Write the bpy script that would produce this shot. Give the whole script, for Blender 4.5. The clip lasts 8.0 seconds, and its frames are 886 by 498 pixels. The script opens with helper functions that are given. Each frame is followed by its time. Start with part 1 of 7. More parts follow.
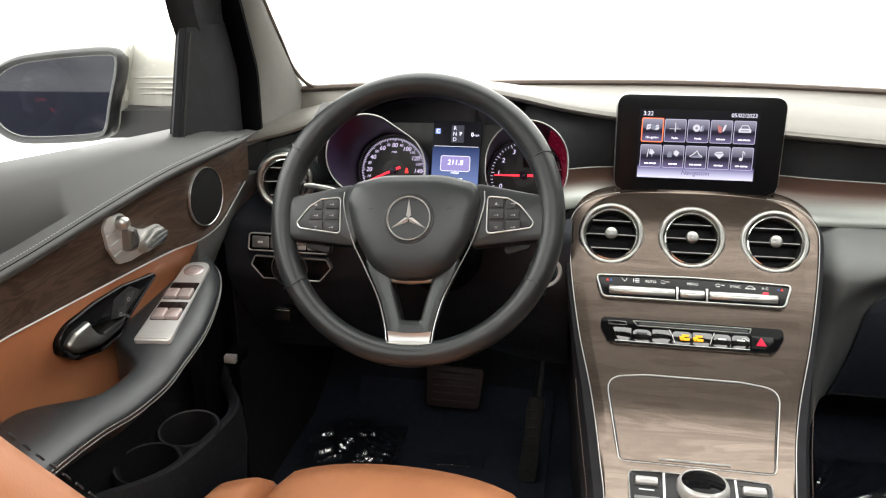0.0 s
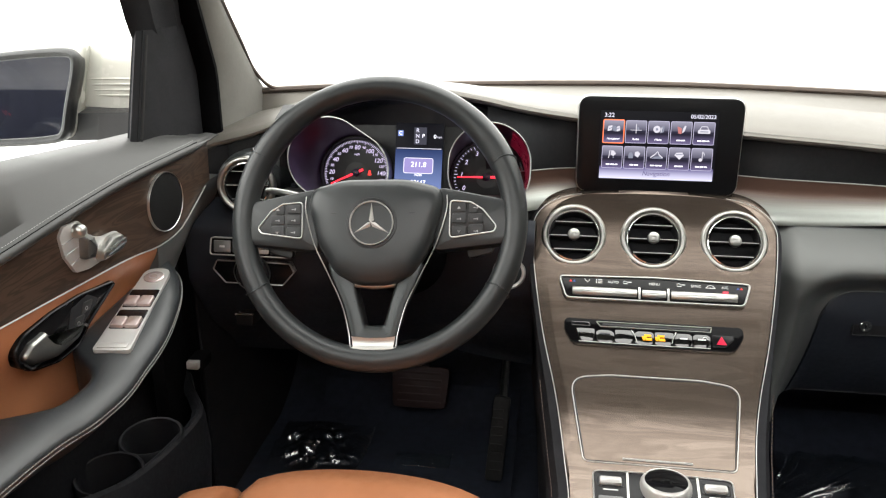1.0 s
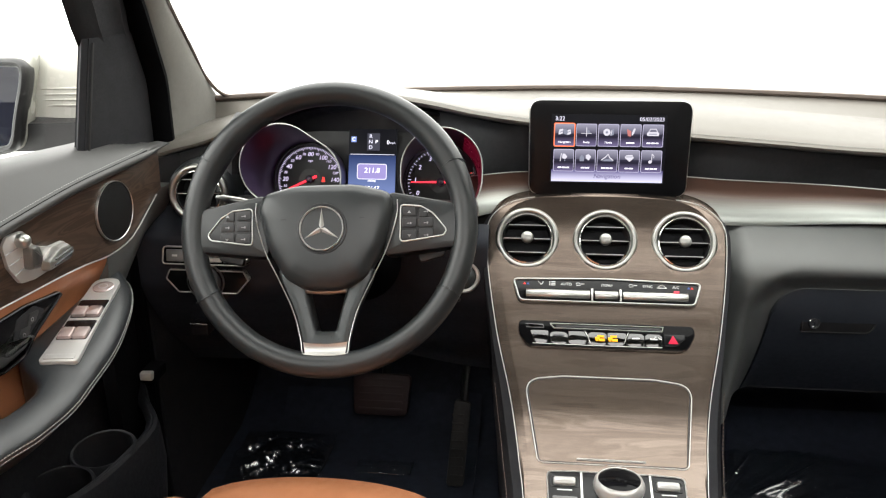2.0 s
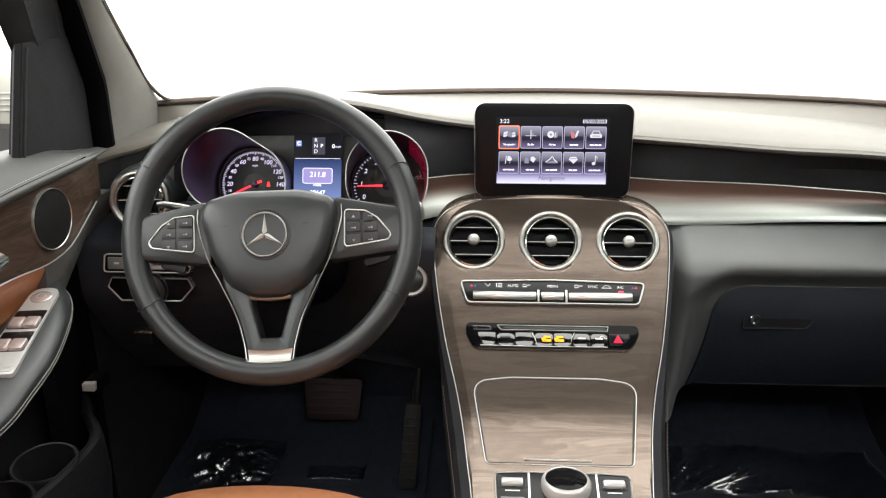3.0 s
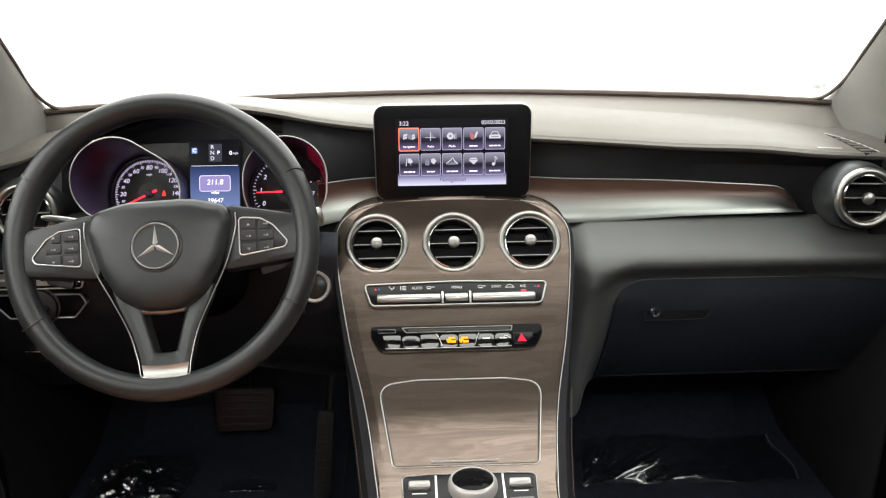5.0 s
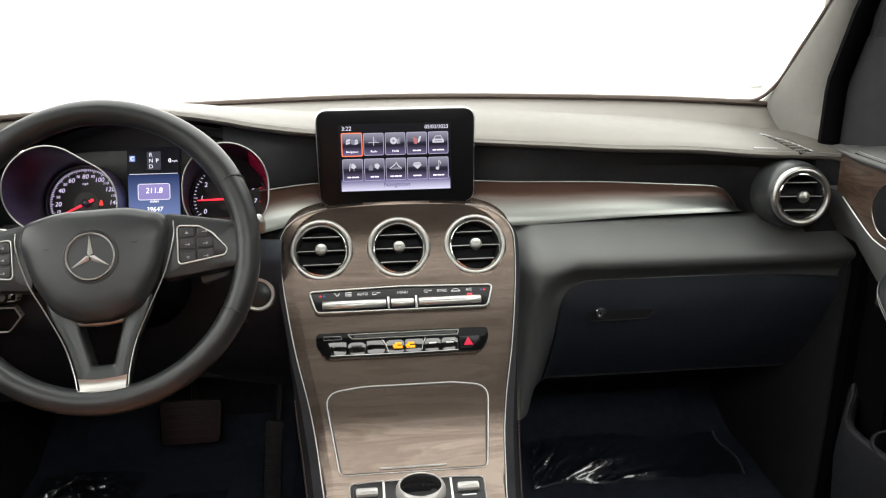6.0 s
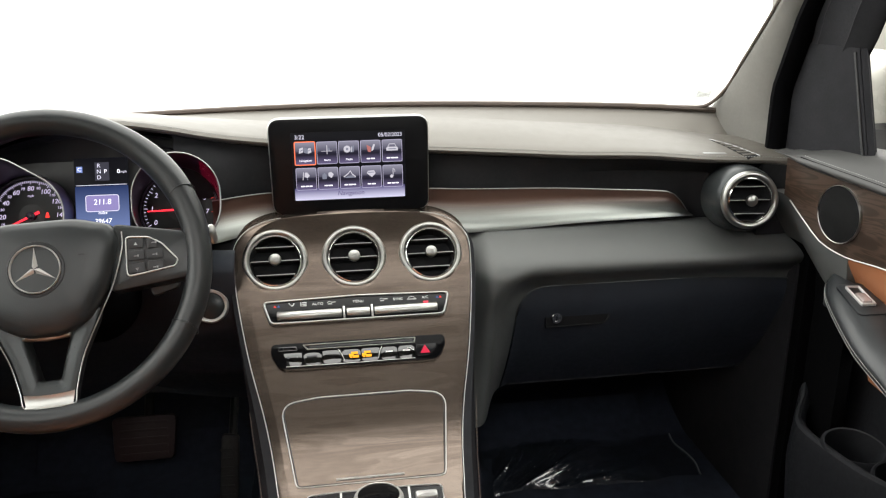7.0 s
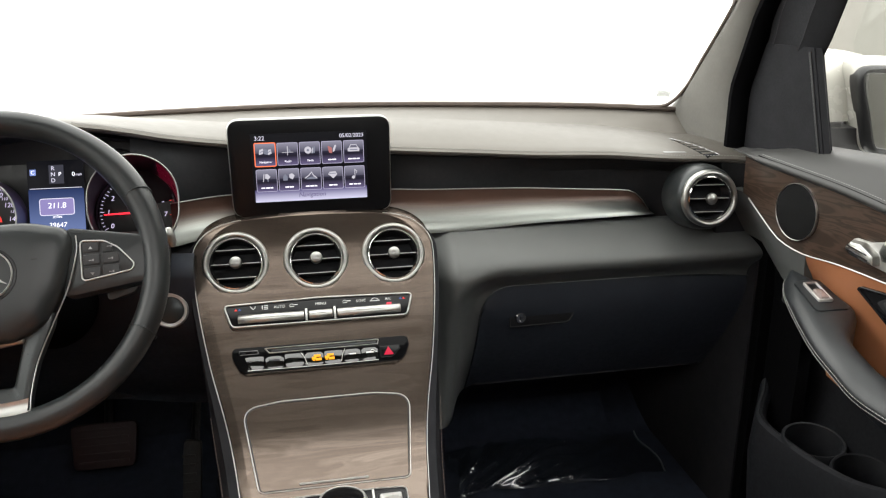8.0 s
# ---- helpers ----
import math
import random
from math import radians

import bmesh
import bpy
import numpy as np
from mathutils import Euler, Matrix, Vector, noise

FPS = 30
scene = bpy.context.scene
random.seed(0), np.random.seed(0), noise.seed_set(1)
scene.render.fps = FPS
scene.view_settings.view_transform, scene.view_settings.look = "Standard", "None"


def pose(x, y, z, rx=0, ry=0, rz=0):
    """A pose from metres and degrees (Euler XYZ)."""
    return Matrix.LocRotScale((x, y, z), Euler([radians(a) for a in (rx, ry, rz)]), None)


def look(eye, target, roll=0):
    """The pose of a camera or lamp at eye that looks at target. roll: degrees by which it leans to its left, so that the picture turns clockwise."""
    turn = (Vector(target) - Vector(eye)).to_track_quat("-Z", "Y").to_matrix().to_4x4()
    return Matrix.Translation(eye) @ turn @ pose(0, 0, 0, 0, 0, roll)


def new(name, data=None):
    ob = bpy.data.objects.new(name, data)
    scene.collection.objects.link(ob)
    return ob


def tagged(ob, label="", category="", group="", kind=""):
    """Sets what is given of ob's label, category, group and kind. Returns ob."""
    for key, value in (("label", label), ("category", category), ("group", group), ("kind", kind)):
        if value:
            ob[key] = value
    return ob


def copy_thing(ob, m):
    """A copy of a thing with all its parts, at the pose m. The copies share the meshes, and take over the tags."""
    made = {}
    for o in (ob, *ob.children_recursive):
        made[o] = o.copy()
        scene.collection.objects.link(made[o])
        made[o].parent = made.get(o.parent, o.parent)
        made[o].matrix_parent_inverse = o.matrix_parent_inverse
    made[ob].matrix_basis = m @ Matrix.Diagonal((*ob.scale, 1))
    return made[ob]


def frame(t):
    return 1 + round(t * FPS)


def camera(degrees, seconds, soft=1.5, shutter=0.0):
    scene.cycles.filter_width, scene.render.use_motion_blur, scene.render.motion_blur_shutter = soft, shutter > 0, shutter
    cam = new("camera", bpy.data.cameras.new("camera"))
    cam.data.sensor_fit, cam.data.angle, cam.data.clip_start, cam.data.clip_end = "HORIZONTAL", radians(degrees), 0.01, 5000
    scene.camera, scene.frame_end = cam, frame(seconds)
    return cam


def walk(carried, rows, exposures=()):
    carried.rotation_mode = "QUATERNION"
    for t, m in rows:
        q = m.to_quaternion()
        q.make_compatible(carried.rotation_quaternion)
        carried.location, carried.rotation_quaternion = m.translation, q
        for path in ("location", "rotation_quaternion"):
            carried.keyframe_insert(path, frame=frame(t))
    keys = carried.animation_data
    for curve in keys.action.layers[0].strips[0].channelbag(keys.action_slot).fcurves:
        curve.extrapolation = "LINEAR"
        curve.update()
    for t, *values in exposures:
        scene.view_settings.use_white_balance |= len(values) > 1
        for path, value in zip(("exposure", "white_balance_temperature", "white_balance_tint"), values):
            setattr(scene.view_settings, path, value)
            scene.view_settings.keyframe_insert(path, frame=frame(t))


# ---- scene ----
cam = camera(56.18, 8.0, soft=1.2)
PATH = [
    (0, (-0.1422, -1.1697, 1.3261), (-0.4908, 0.6854, 0.6649), -0.27),
    (0.5, (-0.1405, -1.1643, 1.3321), (-0.4491, 0.6939, 0.6600), -0.18),
    (1, (-0.1386, -1.1639, 1.3368), (-0.4078, 0.6998, 0.6629), -0.09),
    (1.5, (-0.1266, -1.1652, 1.3307), (-0.3661, 0.7079, 0.6719), -0.25),
    (3, (-0.0998, -1.1635, 1.3353), (-0.1958, 0.7246, 0.6828), -0.18),
    (3.5, (-0.0957, -1.1606, 1.3361), (-0.1407, 0.7277, 0.6784), -0.04),
    (4, (-0.0876, -1.1569, 1.3357), (-0.0896, 0.7307, 0.6747), 0.01),
    (4.5, (-0.0769, -1.1585, 1.3386), (-0.0403, 0.7295, 0.6797), -0.14),
    (6, (-0.0551, -1.1564, 1.3346), (0.1405, 0.7284, 0.6951), -0.38),
    (6.5, (-0.0506, -1.1563, 1.3383), (0.1962, 0.7242, 0.7035), -0.11),
    (7, (-0.0495, -1.1559, 1.3306), (0.2446, 0.7236, 0.7135), -0.31),
    (7.5, (-0.0458, -1.1551, 1.3343), (0.2904, 0.7154, 0.7113), -0.05),
    (8, (-0.0429, -1.1525, 1.3290), (0.3296, 0.7136, 0.7135), -0.16),
]
walk(cam, [(t, look(eye, target, roll)) for t, eye, target, roll in PATH], [(0, 0.75), (1.5, 0.76), (3, 0.82), (4.5, 0.63), (6, 0.47), (8, 0.34)])

# ---------------------------------------------------------------- light
world = bpy.data.worlds.new("studio_light")
scene.world = world
world.use_nodes = True
wn = world.node_tree.nodes
wn["Background"].inputs["Color"].default_value = (1.0, 0.985, 0.945, 1)
wn["Background"].inputs["Strength"].default_value = 3.5


# ---------------------------------------------------------------- materials
def material(name, base, rough=0.5, metal=0.0, vary=0.12, vscale=6.0, grain=0.0, gscale=900.0, rvary=0.08,
             coat=0.0, emit=None, power=0.0, alpha=1.0, spec=0.5, pebble=False):
    m = bpy.data.materials.new(name)
    m.use_nodes = True
    nt = m.node_tree
    n, l = nt.nodes, nt.links
    b = n["Principled BSDF"]
    b.inputs["Base Color"].default_value = (*base, 1)
    b.inputs["Roughness"].default_value = rough
    b.inputs["Metallic"].default_value = metal
    b.inputs["Coat Weight"].default_value = coat
    b.inputs["Coat Roughness"].default_value = 0.06
    b.inputs["Specular IOR Level"].default_value = spec
    b.inputs["Alpha"].default_value = alpha
    if emit:
        b.inputs["Emission Color"].default_value = (*emit, 1)
        b.inputs["Emission Strength"].default_value = power
    co = n.new("ShaderNodeTexCoord")
    if vary or rvary:
        big = n.new("ShaderNodeTexNoise")
        big.inputs["Scale"].default_value = vscale
        big.inputs["Detail"].default_value = 6
        l.new(co.outputs["Object"], big.inputs["Vector"])
        hsv = n.new("ShaderNodeHueSaturation")
        hsv.inputs["Color"].default_value = (*base, 1)
        span = n.new("ShaderNodeMapRange")
        span.inputs["To Min"].default_value, span.inputs["To Max"].default_value = 1 - 2 * vary, 1 + 2 * vary
        l.new(big.outputs["Fac"], span.inputs["Value"])
        l.new(span.outputs["Result"], hsv.inputs["Value"])
        l.new(hsv.outputs["Color"], b.inputs["Base Color"])
        rr = n.new("ShaderNodeMapRange")
        rr.inputs["To Min"].default_value = max(0.02, rough - 2 * rvary)
        rr.inputs["To Max"].default_value = min(1.0, rough + 2 * rvary)
        fine = n.new("ShaderNodeTexNoise")
        fine.inputs["Scale"].default_value = vscale * 9
        l.new(co.outputs["Object"], fine.inputs["Vector"])
        l.new(fine.outputs["Fac"], rr.inputs["Value"])
        l.new(rr.outputs["Result"], b.inputs["Roughness"])
    if grain:
        tex = n.new("ShaderNodeTexVoronoi" if pebble else "ShaderNodeTexNoise")
        tex.inputs["Scale"].default_value = gscale
        l.new(co.outputs["Object"], tex.inputs["Vector"])
        bump = n.new("ShaderNodeBump")
        bump.inputs["Strength"].default_value = grain
        bump.inputs["Distance"].default_value = 0.0006
        l.new(tex.outputs["Distance" if pebble else "Fac"], bump.inputs["Height"])
        l.new(bump.outputs["Normal"], b.inputs["Normal"])
    return m


def wood(name, dark, light, rough=0.35, coat=0.0, along="x", metal=0.0, figure=0.05, fibre=0.55):
    """Open-pored veneer: long fibres with broad wavy figure."""
    m = bpy.data.materials.new(name)
    m.use_nodes = True
    nt = m.node_tree
    n, l = nt.nodes, nt.links
    b = n["Principled BSDF"]
    b.inputs["Roughness"].default_value = rough
    b.inputs["Coat Weight"].default_value = coat
    b.inputs["Coat Roughness"].default_value = 0.20
    b.inputs["Metallic"].default_value = metal
    co = n.new("ShaderNodeTexCoord")
    mp = n.new("ShaderNodeMapping")
    mp.inputs["Scale"].default_value = (14, 300, 300) if along == "x" else (300, 14, 300)
    l.new(co.outputs["Object"], mp.inputs["Vector"])
    fib = n.new("ShaderNodeTexNoise")
    fib.inputs["Scale"].default_value = 1.6
    fib.inputs["Detail"].default_value = 8
    fib.inputs["Roughness"].default_value = 0.7
    l.new(mp.outputs["Vector"], fib.inputs["Vector"])
    mp2 = n.new("ShaderNodeMapping")
    mp2.inputs["Scale"].default_value = (3.5, 26, 26) if along == "x" else (26, 3.5, 26)
    l.new(co.outputs["Object"], mp2.inputs["Vector"])
    fig = n.new("ShaderNodeTexNoise")
    fig.inputs["Scale"].default_value = 1.1
    fig.inputs["Detail"].default_value = 3
    fig.inputs["Distortion"].default_value = 1.6
    l.new(mp2.outputs["Vector"], fig.inputs["Vector"])
    mix = n.new("ShaderNodeMath")
    mix.operation = "MULTIPLY_ADD"
    mix.inputs[1].default_value = fibre
    l.new(fib.outputs["Fac"], mix.inputs[0])
    wide, ring, damp = (n.new("ShaderNodeMath") for _ in range(3))
    wide.operation, ring.operation, damp.operation = "MULTIPLY", "SINE", "MULTIPLY_ADD"
    wide.inputs[1].default_value, damp.inputs[1].default_value = 46.0, figure
    l.new(fig.outputs["Fac"], wide.inputs[0])
    l.new(wide.outputs[0], ring.inputs[0])
    l.new(ring.outputs[0], damp.inputs[0])
    l.new(fig.outputs["Fac"], damp.inputs[2])
    half = n.new("ShaderNodeMath")
    half.operation = "MULTIPLY"
    half.inputs[1].default_value = 1.0 - fibre
    l.new(damp.outputs[0], half.inputs[0])
    l.new(half.outputs[0], mix.inputs[2])
    ramp = n.new("ShaderNodeValToRGB")
    ramp.color_ramp.elements[0].position, ramp.color_ramp.elements[0].color = 0.36, (*dark, 1)
    ramp.color_ramp.elements[1].position, ramp.color_ramp.elements[1].color = 0.62, (*light, 1)
    l.new(mix.outputs[0], ramp.inputs["Fac"])
    l.new(ramp.outputs["Color"], b.inputs["Base Color"])
    bump = n.new("ShaderNodeBump")
    bump.inputs["Strength"].default_value = 0.12
    bump.inputs["Distance"].default_value = 0.0004
    l.new(fib.outputs["Fac"], bump.inputs["Height"])
    l.new(bump.outputs["Normal"], b.inputs["Normal"])
    return m


def glow(name, colour, power):
    return material(name, (0.004, 0.004, 0.004), 0.4, vary=0, rvary=0, emit=colour, power=power, spec=0.1)


BLACK_LEATHER = material("black_leather", (0.098, 0.102, 0.099), 0.46, vary=0.08, vscale=9, rvary=0.03, grain=0.2, gscale=1100, pebble=True)
DASH_LEATHER = material("dash_leather", (0.088, 0.080, 0.070), 0.43, vary=0.08, vscale=7, grain=0.10, gscale=1300, rvary=0.03, pebble=True, spec=0.75)
RAIL_LEATHER = material("rail_leather", (0.040, 0.0395, 0.0385), 0.50, vary=0.04, vscale=8, grain=0.12, gscale=1200, rvary=0.012, pebble=True, spec=0.52)
ARM_LEATHER = material("armrest_leather", (0.024, 0.0265, 0.029), 0.37, vary=0.08, vscale=9, rvary=0.03, grain=0.15, gscale=1100, pebble=True)
WHEEL_LEATHER = material("wheel_leather", (0.023, 0.0258, 0.027), 0.34, vary=0.05, vscale=14, grain=0.15, gscale=1500, rvary=0.02, pebble=True)
TAN_LEATHER = material("tan_leather", (0.40, 0.160, 0.074), 0.42, vary=0.12, vscale=10, grain=0.10, gscale=900, pebble=True)
BLACK_PLASTIC = material("soft_black_plastic", (0.025, 0.025, 0.027), 0.55, vary=0.15, vscale=12, grain=0.3, gscale=1600)
DARK_PLASTIC = material("dark_satin_plastic", (0.010, 0.010, 0.011), 0.42, vary=0.15, vscale=20, grain=0.1)
GLOSS_BLACK = material("piano_black", (0.006, 0.006, 0.007), 0.08, vary=0.1, rvary=0.02, coat=0.6)
CONSOLE_WOOD = wood("grey_brown_ash_veneer", (0.096, 0.0725, 0.058), (0.143, 0.113, 0.093), 0.21, 0.15, metal=0.84, figure=0.07, fibre=0.24)
DOOR_WOOD = wood("dark_brown_ash_veneer", (0.035, 0.0215, 0.0150), (0.073, 0.047, 0.0335), 0.34, 0.3, along="y", figure=0.24, fibre=0.25)
SATIN_SILVER = material("satin_silver", (0.56, 0.56, 0.535), 0.34, 1.0, vary=0.04, vscale=50, rvary=0.04)
CHROME = material("polished_chrome", (0.80, 0.79, 0.77), 0.09, 1.0, vary=0.02, vscale=30, rvary=0.02)
SILVER_PAINT = material("silver_paint", (0.66, 0.64, 0.61), 0.27, 0.8, vary=0.02, vscale=60, rvary=0.0)
DEEP_BLACK = material("deep_black_plastic", (0.008, 0.008, 0.009), 0.22, vary=0.1, rvary=0.03, spec=0.18)
SAIL_BLACK = material("black_grained_panel", (0.021, 0.021, 0.0235), 0.8, vary=0.15, vscale=30, grain=0.5, gscale=1500, spec=0.10)
# near-black for seals, and for panels whose shade is put into the colour
SEAL_SHADE_BLACK = material("rubber_and_shade_black", (0.003, 0.003, 0.0035), 0.9, vary=0.1, vscale=30, spec=0.03)
KNEE_PLASTIC = material("blue_black_plastic", (0.027, 0.031, 0.040), 0.55, vary=0.15, vscale=14, grain=0.25, gscale=1500, spec=0.25)
DOOR_PLASTIC = material("charcoal_door_plastic", (0.0125, 0.013, 0.0155), 0.55, vary=0.12, vscale=18, grain=0.3, gscale=1500, spec=0.3)
BAR_BLACK = material("mirror_black_panel", (0.004, 0.004, 0.0045), 0.05, vary=0.1, rvary=0.01, spec=0.06)
VENT_METAL = material("dark_brushed_metal", (0.40, 0.40, 0.375), 0.33, 1.0, vary=0.06, vscale=60, rvary=0.05)
KNOB_SILVER = material("dull_silver", (0.36, 0.36, 0.345), 0.36, 1.0, vary=0.05, vscale=90)
# dark rubber with the red light on the pedal put into its colour
PEDAL_RUBBER = material("red_lit_rubber", (0.022, 0.008, 0.009), 0.6, vary=0.15, vscale=40)
MATTE_BLACK = material("matt_black_plastic", (0.023, 0.0235, 0.026), 0.8, vary=0.15, vscale=20, grain=0.4, gscale=1500, spec=0.25)
GREY_SILVER = material("grey_silver_paint", (0.30, 0.30, 0.30), 0.38, 0.7, vary=0.05, vscale=60)
PILLAR_CLOTH = material("grey_pillar_cloth", (0.145, 0.140, 0.127), 0.85, vary=0.08, vscale=25, grain=0.5, gscale=1400)
HEADLINER = material("headliner_cloth", (0.15, 0.14, 0.13), 0.9, vary=0.06, vscale=18, grain=0.4)
CARPET = material("black_carpet", (0.014, 0.019, 0.033), 0.95, vary=0.3, vscale=60, grain=1.0, gscale=700)
SEAL_RUBBER = material("brown_black_rubber", (0.085, 0.062, 0.050), 0.6, vary=0.15, vscale=30)
WALL_WHITE = material("pale_studio_wall", (0.165, 0.161, 0.142), 0.8, vary=0.05, vscale=0.7)
RUBBER = material("black_rubber", (0.012, 0.012, 0.012), 0.7, vary=0.15, vscale=30)
WHITE_PAINT = material("white_car_paint", (0.46, 0.455, 0.41), 0.25, vary=0.02, vscale=4, coat=0.5)
MIRROR_GLASS = material("mirror_silver", (0.56, 0.56, 0.56), 0.02, 1.0, vary=0, rvary=0)
STITCH = material("grey_thread", (0.27, 0.27, 0.26), 0.8, vary=0.1, vscale=200)
STUDIO_FLOOR = material("studio_floor_paint", (0.72, 0.72, 0.70), 0.5, vary=0.06, vscale=1.5, grain=0.1)
STUDIO_WALL = material("studio_wall_paint", (0.17, 0.168, 0.16), 0.8, vary=0.08, vscale=1.2)
NAVY_PAINT = material("navy_car_paint", (0.004, 0.005, 0.013), 0.5, vary=0.05, spec=0.12)
PALE_SILVER = material("pale_silver_paint", (0.52, 0.51, 0.495), 0.28, 0.35, vary=0.02, vscale=20, rvary=0.0)
ROSE_SILVER = material("rosy_silver", (0.62, 0.52, 0.50), 0.22, 0.6, vary=0.04, vscale=70, rvary=0.03)
SATIN_GREY = material("dark_satin_metal", (0.034, 0.038, 0.039), 0.34, 0.4, vary=0.06, vscale=40)
GAUGE_TUBE = material("aubergine_gauge_tube", (0.034, 0.020, 0.052), 0.35, vary=0.1, vscale=30, rvary=0.04)
SPEAKER_MESH = material("speaker_cloth", (0.006, 0.006, 0.0065), 0.8, spec=0.2, vary=0.1, vscale=60, grain=1.0, gscale=1500, pebble=True)
INK_WHITE = glow("white_dial_print", (0.80, 0.70, 1.0), 0.85)
INK_GREY = material("pale_button_print", (0.75, 0.75, 0.75), 0.6, vary=0, rvary=0)
INK_DIM = material("dim_key_print", (0.30, 0.30, 0.30), 0.6, vary=0, rvary=0)
INK_DARK = material("dark_print", (0.05, 0.05, 0.06), 0.6, vary=0, rvary=0)
GEAR_GREY = glow("gear_field", (0.06, 0.06, 0.08), 0.7)
RED_GLOW = material("red_lit_tube_wall", (0.085, 0.006, 0.016), 0.3, vary=0.1, emit=(0.40, 0.008, 0.05), power=0.10)
NEEDLE_RED = glow("red_needle", (1.0, 0.03, 0.05), 1.6)
WARN_RED = glow("red_warning_lamp", (1.0, 0.06, 0.05), 0.9)
RED_RING = material("red_tinted_lens", (0.30, 0.008, 0.03), 0.25, vary=0.1)
AMBER = glow("amber_lamp", (1.0, 0.40, 0.02), 1.25)
RED_PRINT = glow("hazard_red", (0.80, 0.02, 0.07), 0.75)
LED_RED = glow("small_red_led", (1.0, 0.10, 0.14), 1.0)
BLUE_PRINT = glow("blue_symbol", (0.15, 0.30, 0.9), 0.35)
WAVY_BLACK = material("worn_piano_black", (0.006, 0.0065, 0.006), 0.07, vary=0.1, rvary=0.02, spec=0.7, coat=0.5, grain=1.0, gscale=38)
SCREEN_DARK = glow("screen_dark", (0.008, 0.008, 0.012), 0.5)
SCREEN_BLUE_LIGHT = glow("screen_blue_light", (0.22, 0.30, 0.66), 0.9)
SCREEN_BOX = glow("screen_violet_box", (0.34, 0.29, 0.60), 0.75)
SCREEN_WHITE = glow("screen_white", (0.92, 0.90, 1.0), 1.4)
SCREEN_SYMBOL = glow("screen_symbol_grey", (0.52, 0.50, 0.56), 1.0)
SCREEN_GREY = glow("screen_symbol_dark", (0.20, 0.21, 0.27), 0.9)
SCREEN_RED = glow("screen_symbol_red", (0.45, 0.16, 0.15), 0.9)
SCREEN_SOFT = glow("screen_soft_white", (0.62, 0.60, 0.72), 1.3)
TILE_EDGE = glow("tile_edge", (0.50, 0.47, 0.64), 0.85)
FOOTER_INK = glow("dark_footer_print", (0.10, 0.08, 0.20), 0.8)
ORANGE = glow("orange_selection", (1.0, 0.20, 0.08), 1.2)


def band_glow(name, low, high, z0, z1, power):
    """A lit band of a display that fades from one colour to another with height."""
    m = glow(name, high, power)
    n, l = m.node_tree.nodes, m.node_tree.links
    co, sep, span, ramp = (n.new("ShaderNode" + k) for k in ("TexCoord", "SeparateXYZ", "MapRange", "ValToRGB"))
    l.new(co.outputs["Object"], sep.inputs[0])
    l.new(sep.outputs["Z"], span.inputs["Value"])
    span.inputs["From Min"].default_value, span.inputs["From Max"].default_value = z0, z1
    l.new(span.outputs["Result"], ramp.inputs["Fac"])
    ramp.color_ramp.elements[0].color, ramp.color_ramp.elements[1].color = (*low, 1), (*high, 1)
    l.new(ramp.outputs["Color"], n["Principled BSDF"].inputs["Emission Color"])
    return m


def clear_glass(name="window_glass", gloss=0.03, rough=0.01):
    m = bpy.data.materials.new(name)
    m.use_nodes = True
    n, l = m.node_tree.nodes, m.node_tree.links
    n.remove(n["Principled BSDF"])
    tr, gl, mx = (n.new("ShaderNode" + k) for k in ("BsdfTransparent", "BsdfGlossy", "MixShader"))
    tr.inputs["Color"].default_value = (0.98, 0.99, 0.985, 1)
    gl.inputs["Roughness"].default_value = rough
    mx.inputs[0].default_value = gloss
    l.new(tr.outputs[0], mx.inputs[1])
    l.new(gl.outputs[0], mx.inputs[2])
    l.new(mx.outputs[0], n["Material Output"].inputs["Surface"])
    return m


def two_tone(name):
    """Brushed metal strip; a brown reflection is painted into its upper part and fades out across its width (uv)."""
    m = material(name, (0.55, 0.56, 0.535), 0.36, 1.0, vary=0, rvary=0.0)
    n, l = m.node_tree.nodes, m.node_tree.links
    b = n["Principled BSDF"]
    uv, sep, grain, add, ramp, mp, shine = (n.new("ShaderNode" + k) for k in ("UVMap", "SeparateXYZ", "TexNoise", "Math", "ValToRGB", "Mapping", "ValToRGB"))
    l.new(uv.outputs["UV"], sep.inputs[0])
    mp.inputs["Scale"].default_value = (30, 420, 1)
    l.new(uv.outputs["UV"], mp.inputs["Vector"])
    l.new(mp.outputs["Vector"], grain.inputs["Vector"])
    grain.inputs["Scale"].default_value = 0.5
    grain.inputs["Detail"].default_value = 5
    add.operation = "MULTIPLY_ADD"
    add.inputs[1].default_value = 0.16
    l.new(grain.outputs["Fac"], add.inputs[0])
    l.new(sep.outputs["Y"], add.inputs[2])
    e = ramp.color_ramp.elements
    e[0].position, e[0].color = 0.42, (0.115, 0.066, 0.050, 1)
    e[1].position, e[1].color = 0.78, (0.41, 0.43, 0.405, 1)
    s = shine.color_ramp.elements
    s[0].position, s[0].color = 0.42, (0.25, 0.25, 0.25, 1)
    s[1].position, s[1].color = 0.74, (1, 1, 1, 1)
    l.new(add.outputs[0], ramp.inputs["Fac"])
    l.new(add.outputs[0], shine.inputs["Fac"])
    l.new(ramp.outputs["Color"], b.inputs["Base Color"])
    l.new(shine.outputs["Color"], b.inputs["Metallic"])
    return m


TRIM_METAL = two_tone("brown_tinted_metal_trim")
GLASS = clear_glass()
HEM = clear_glass("film_hem", 0.40, 0.15)
LABEL_FILM = clear_glass("pale_label_film", 0.40, 0.6)
PRINT_FILM = clear_glass("label_print", 0.80, 0.6)
FILM = clear_glass("clear_plastic_film", 0.24, 0.15)

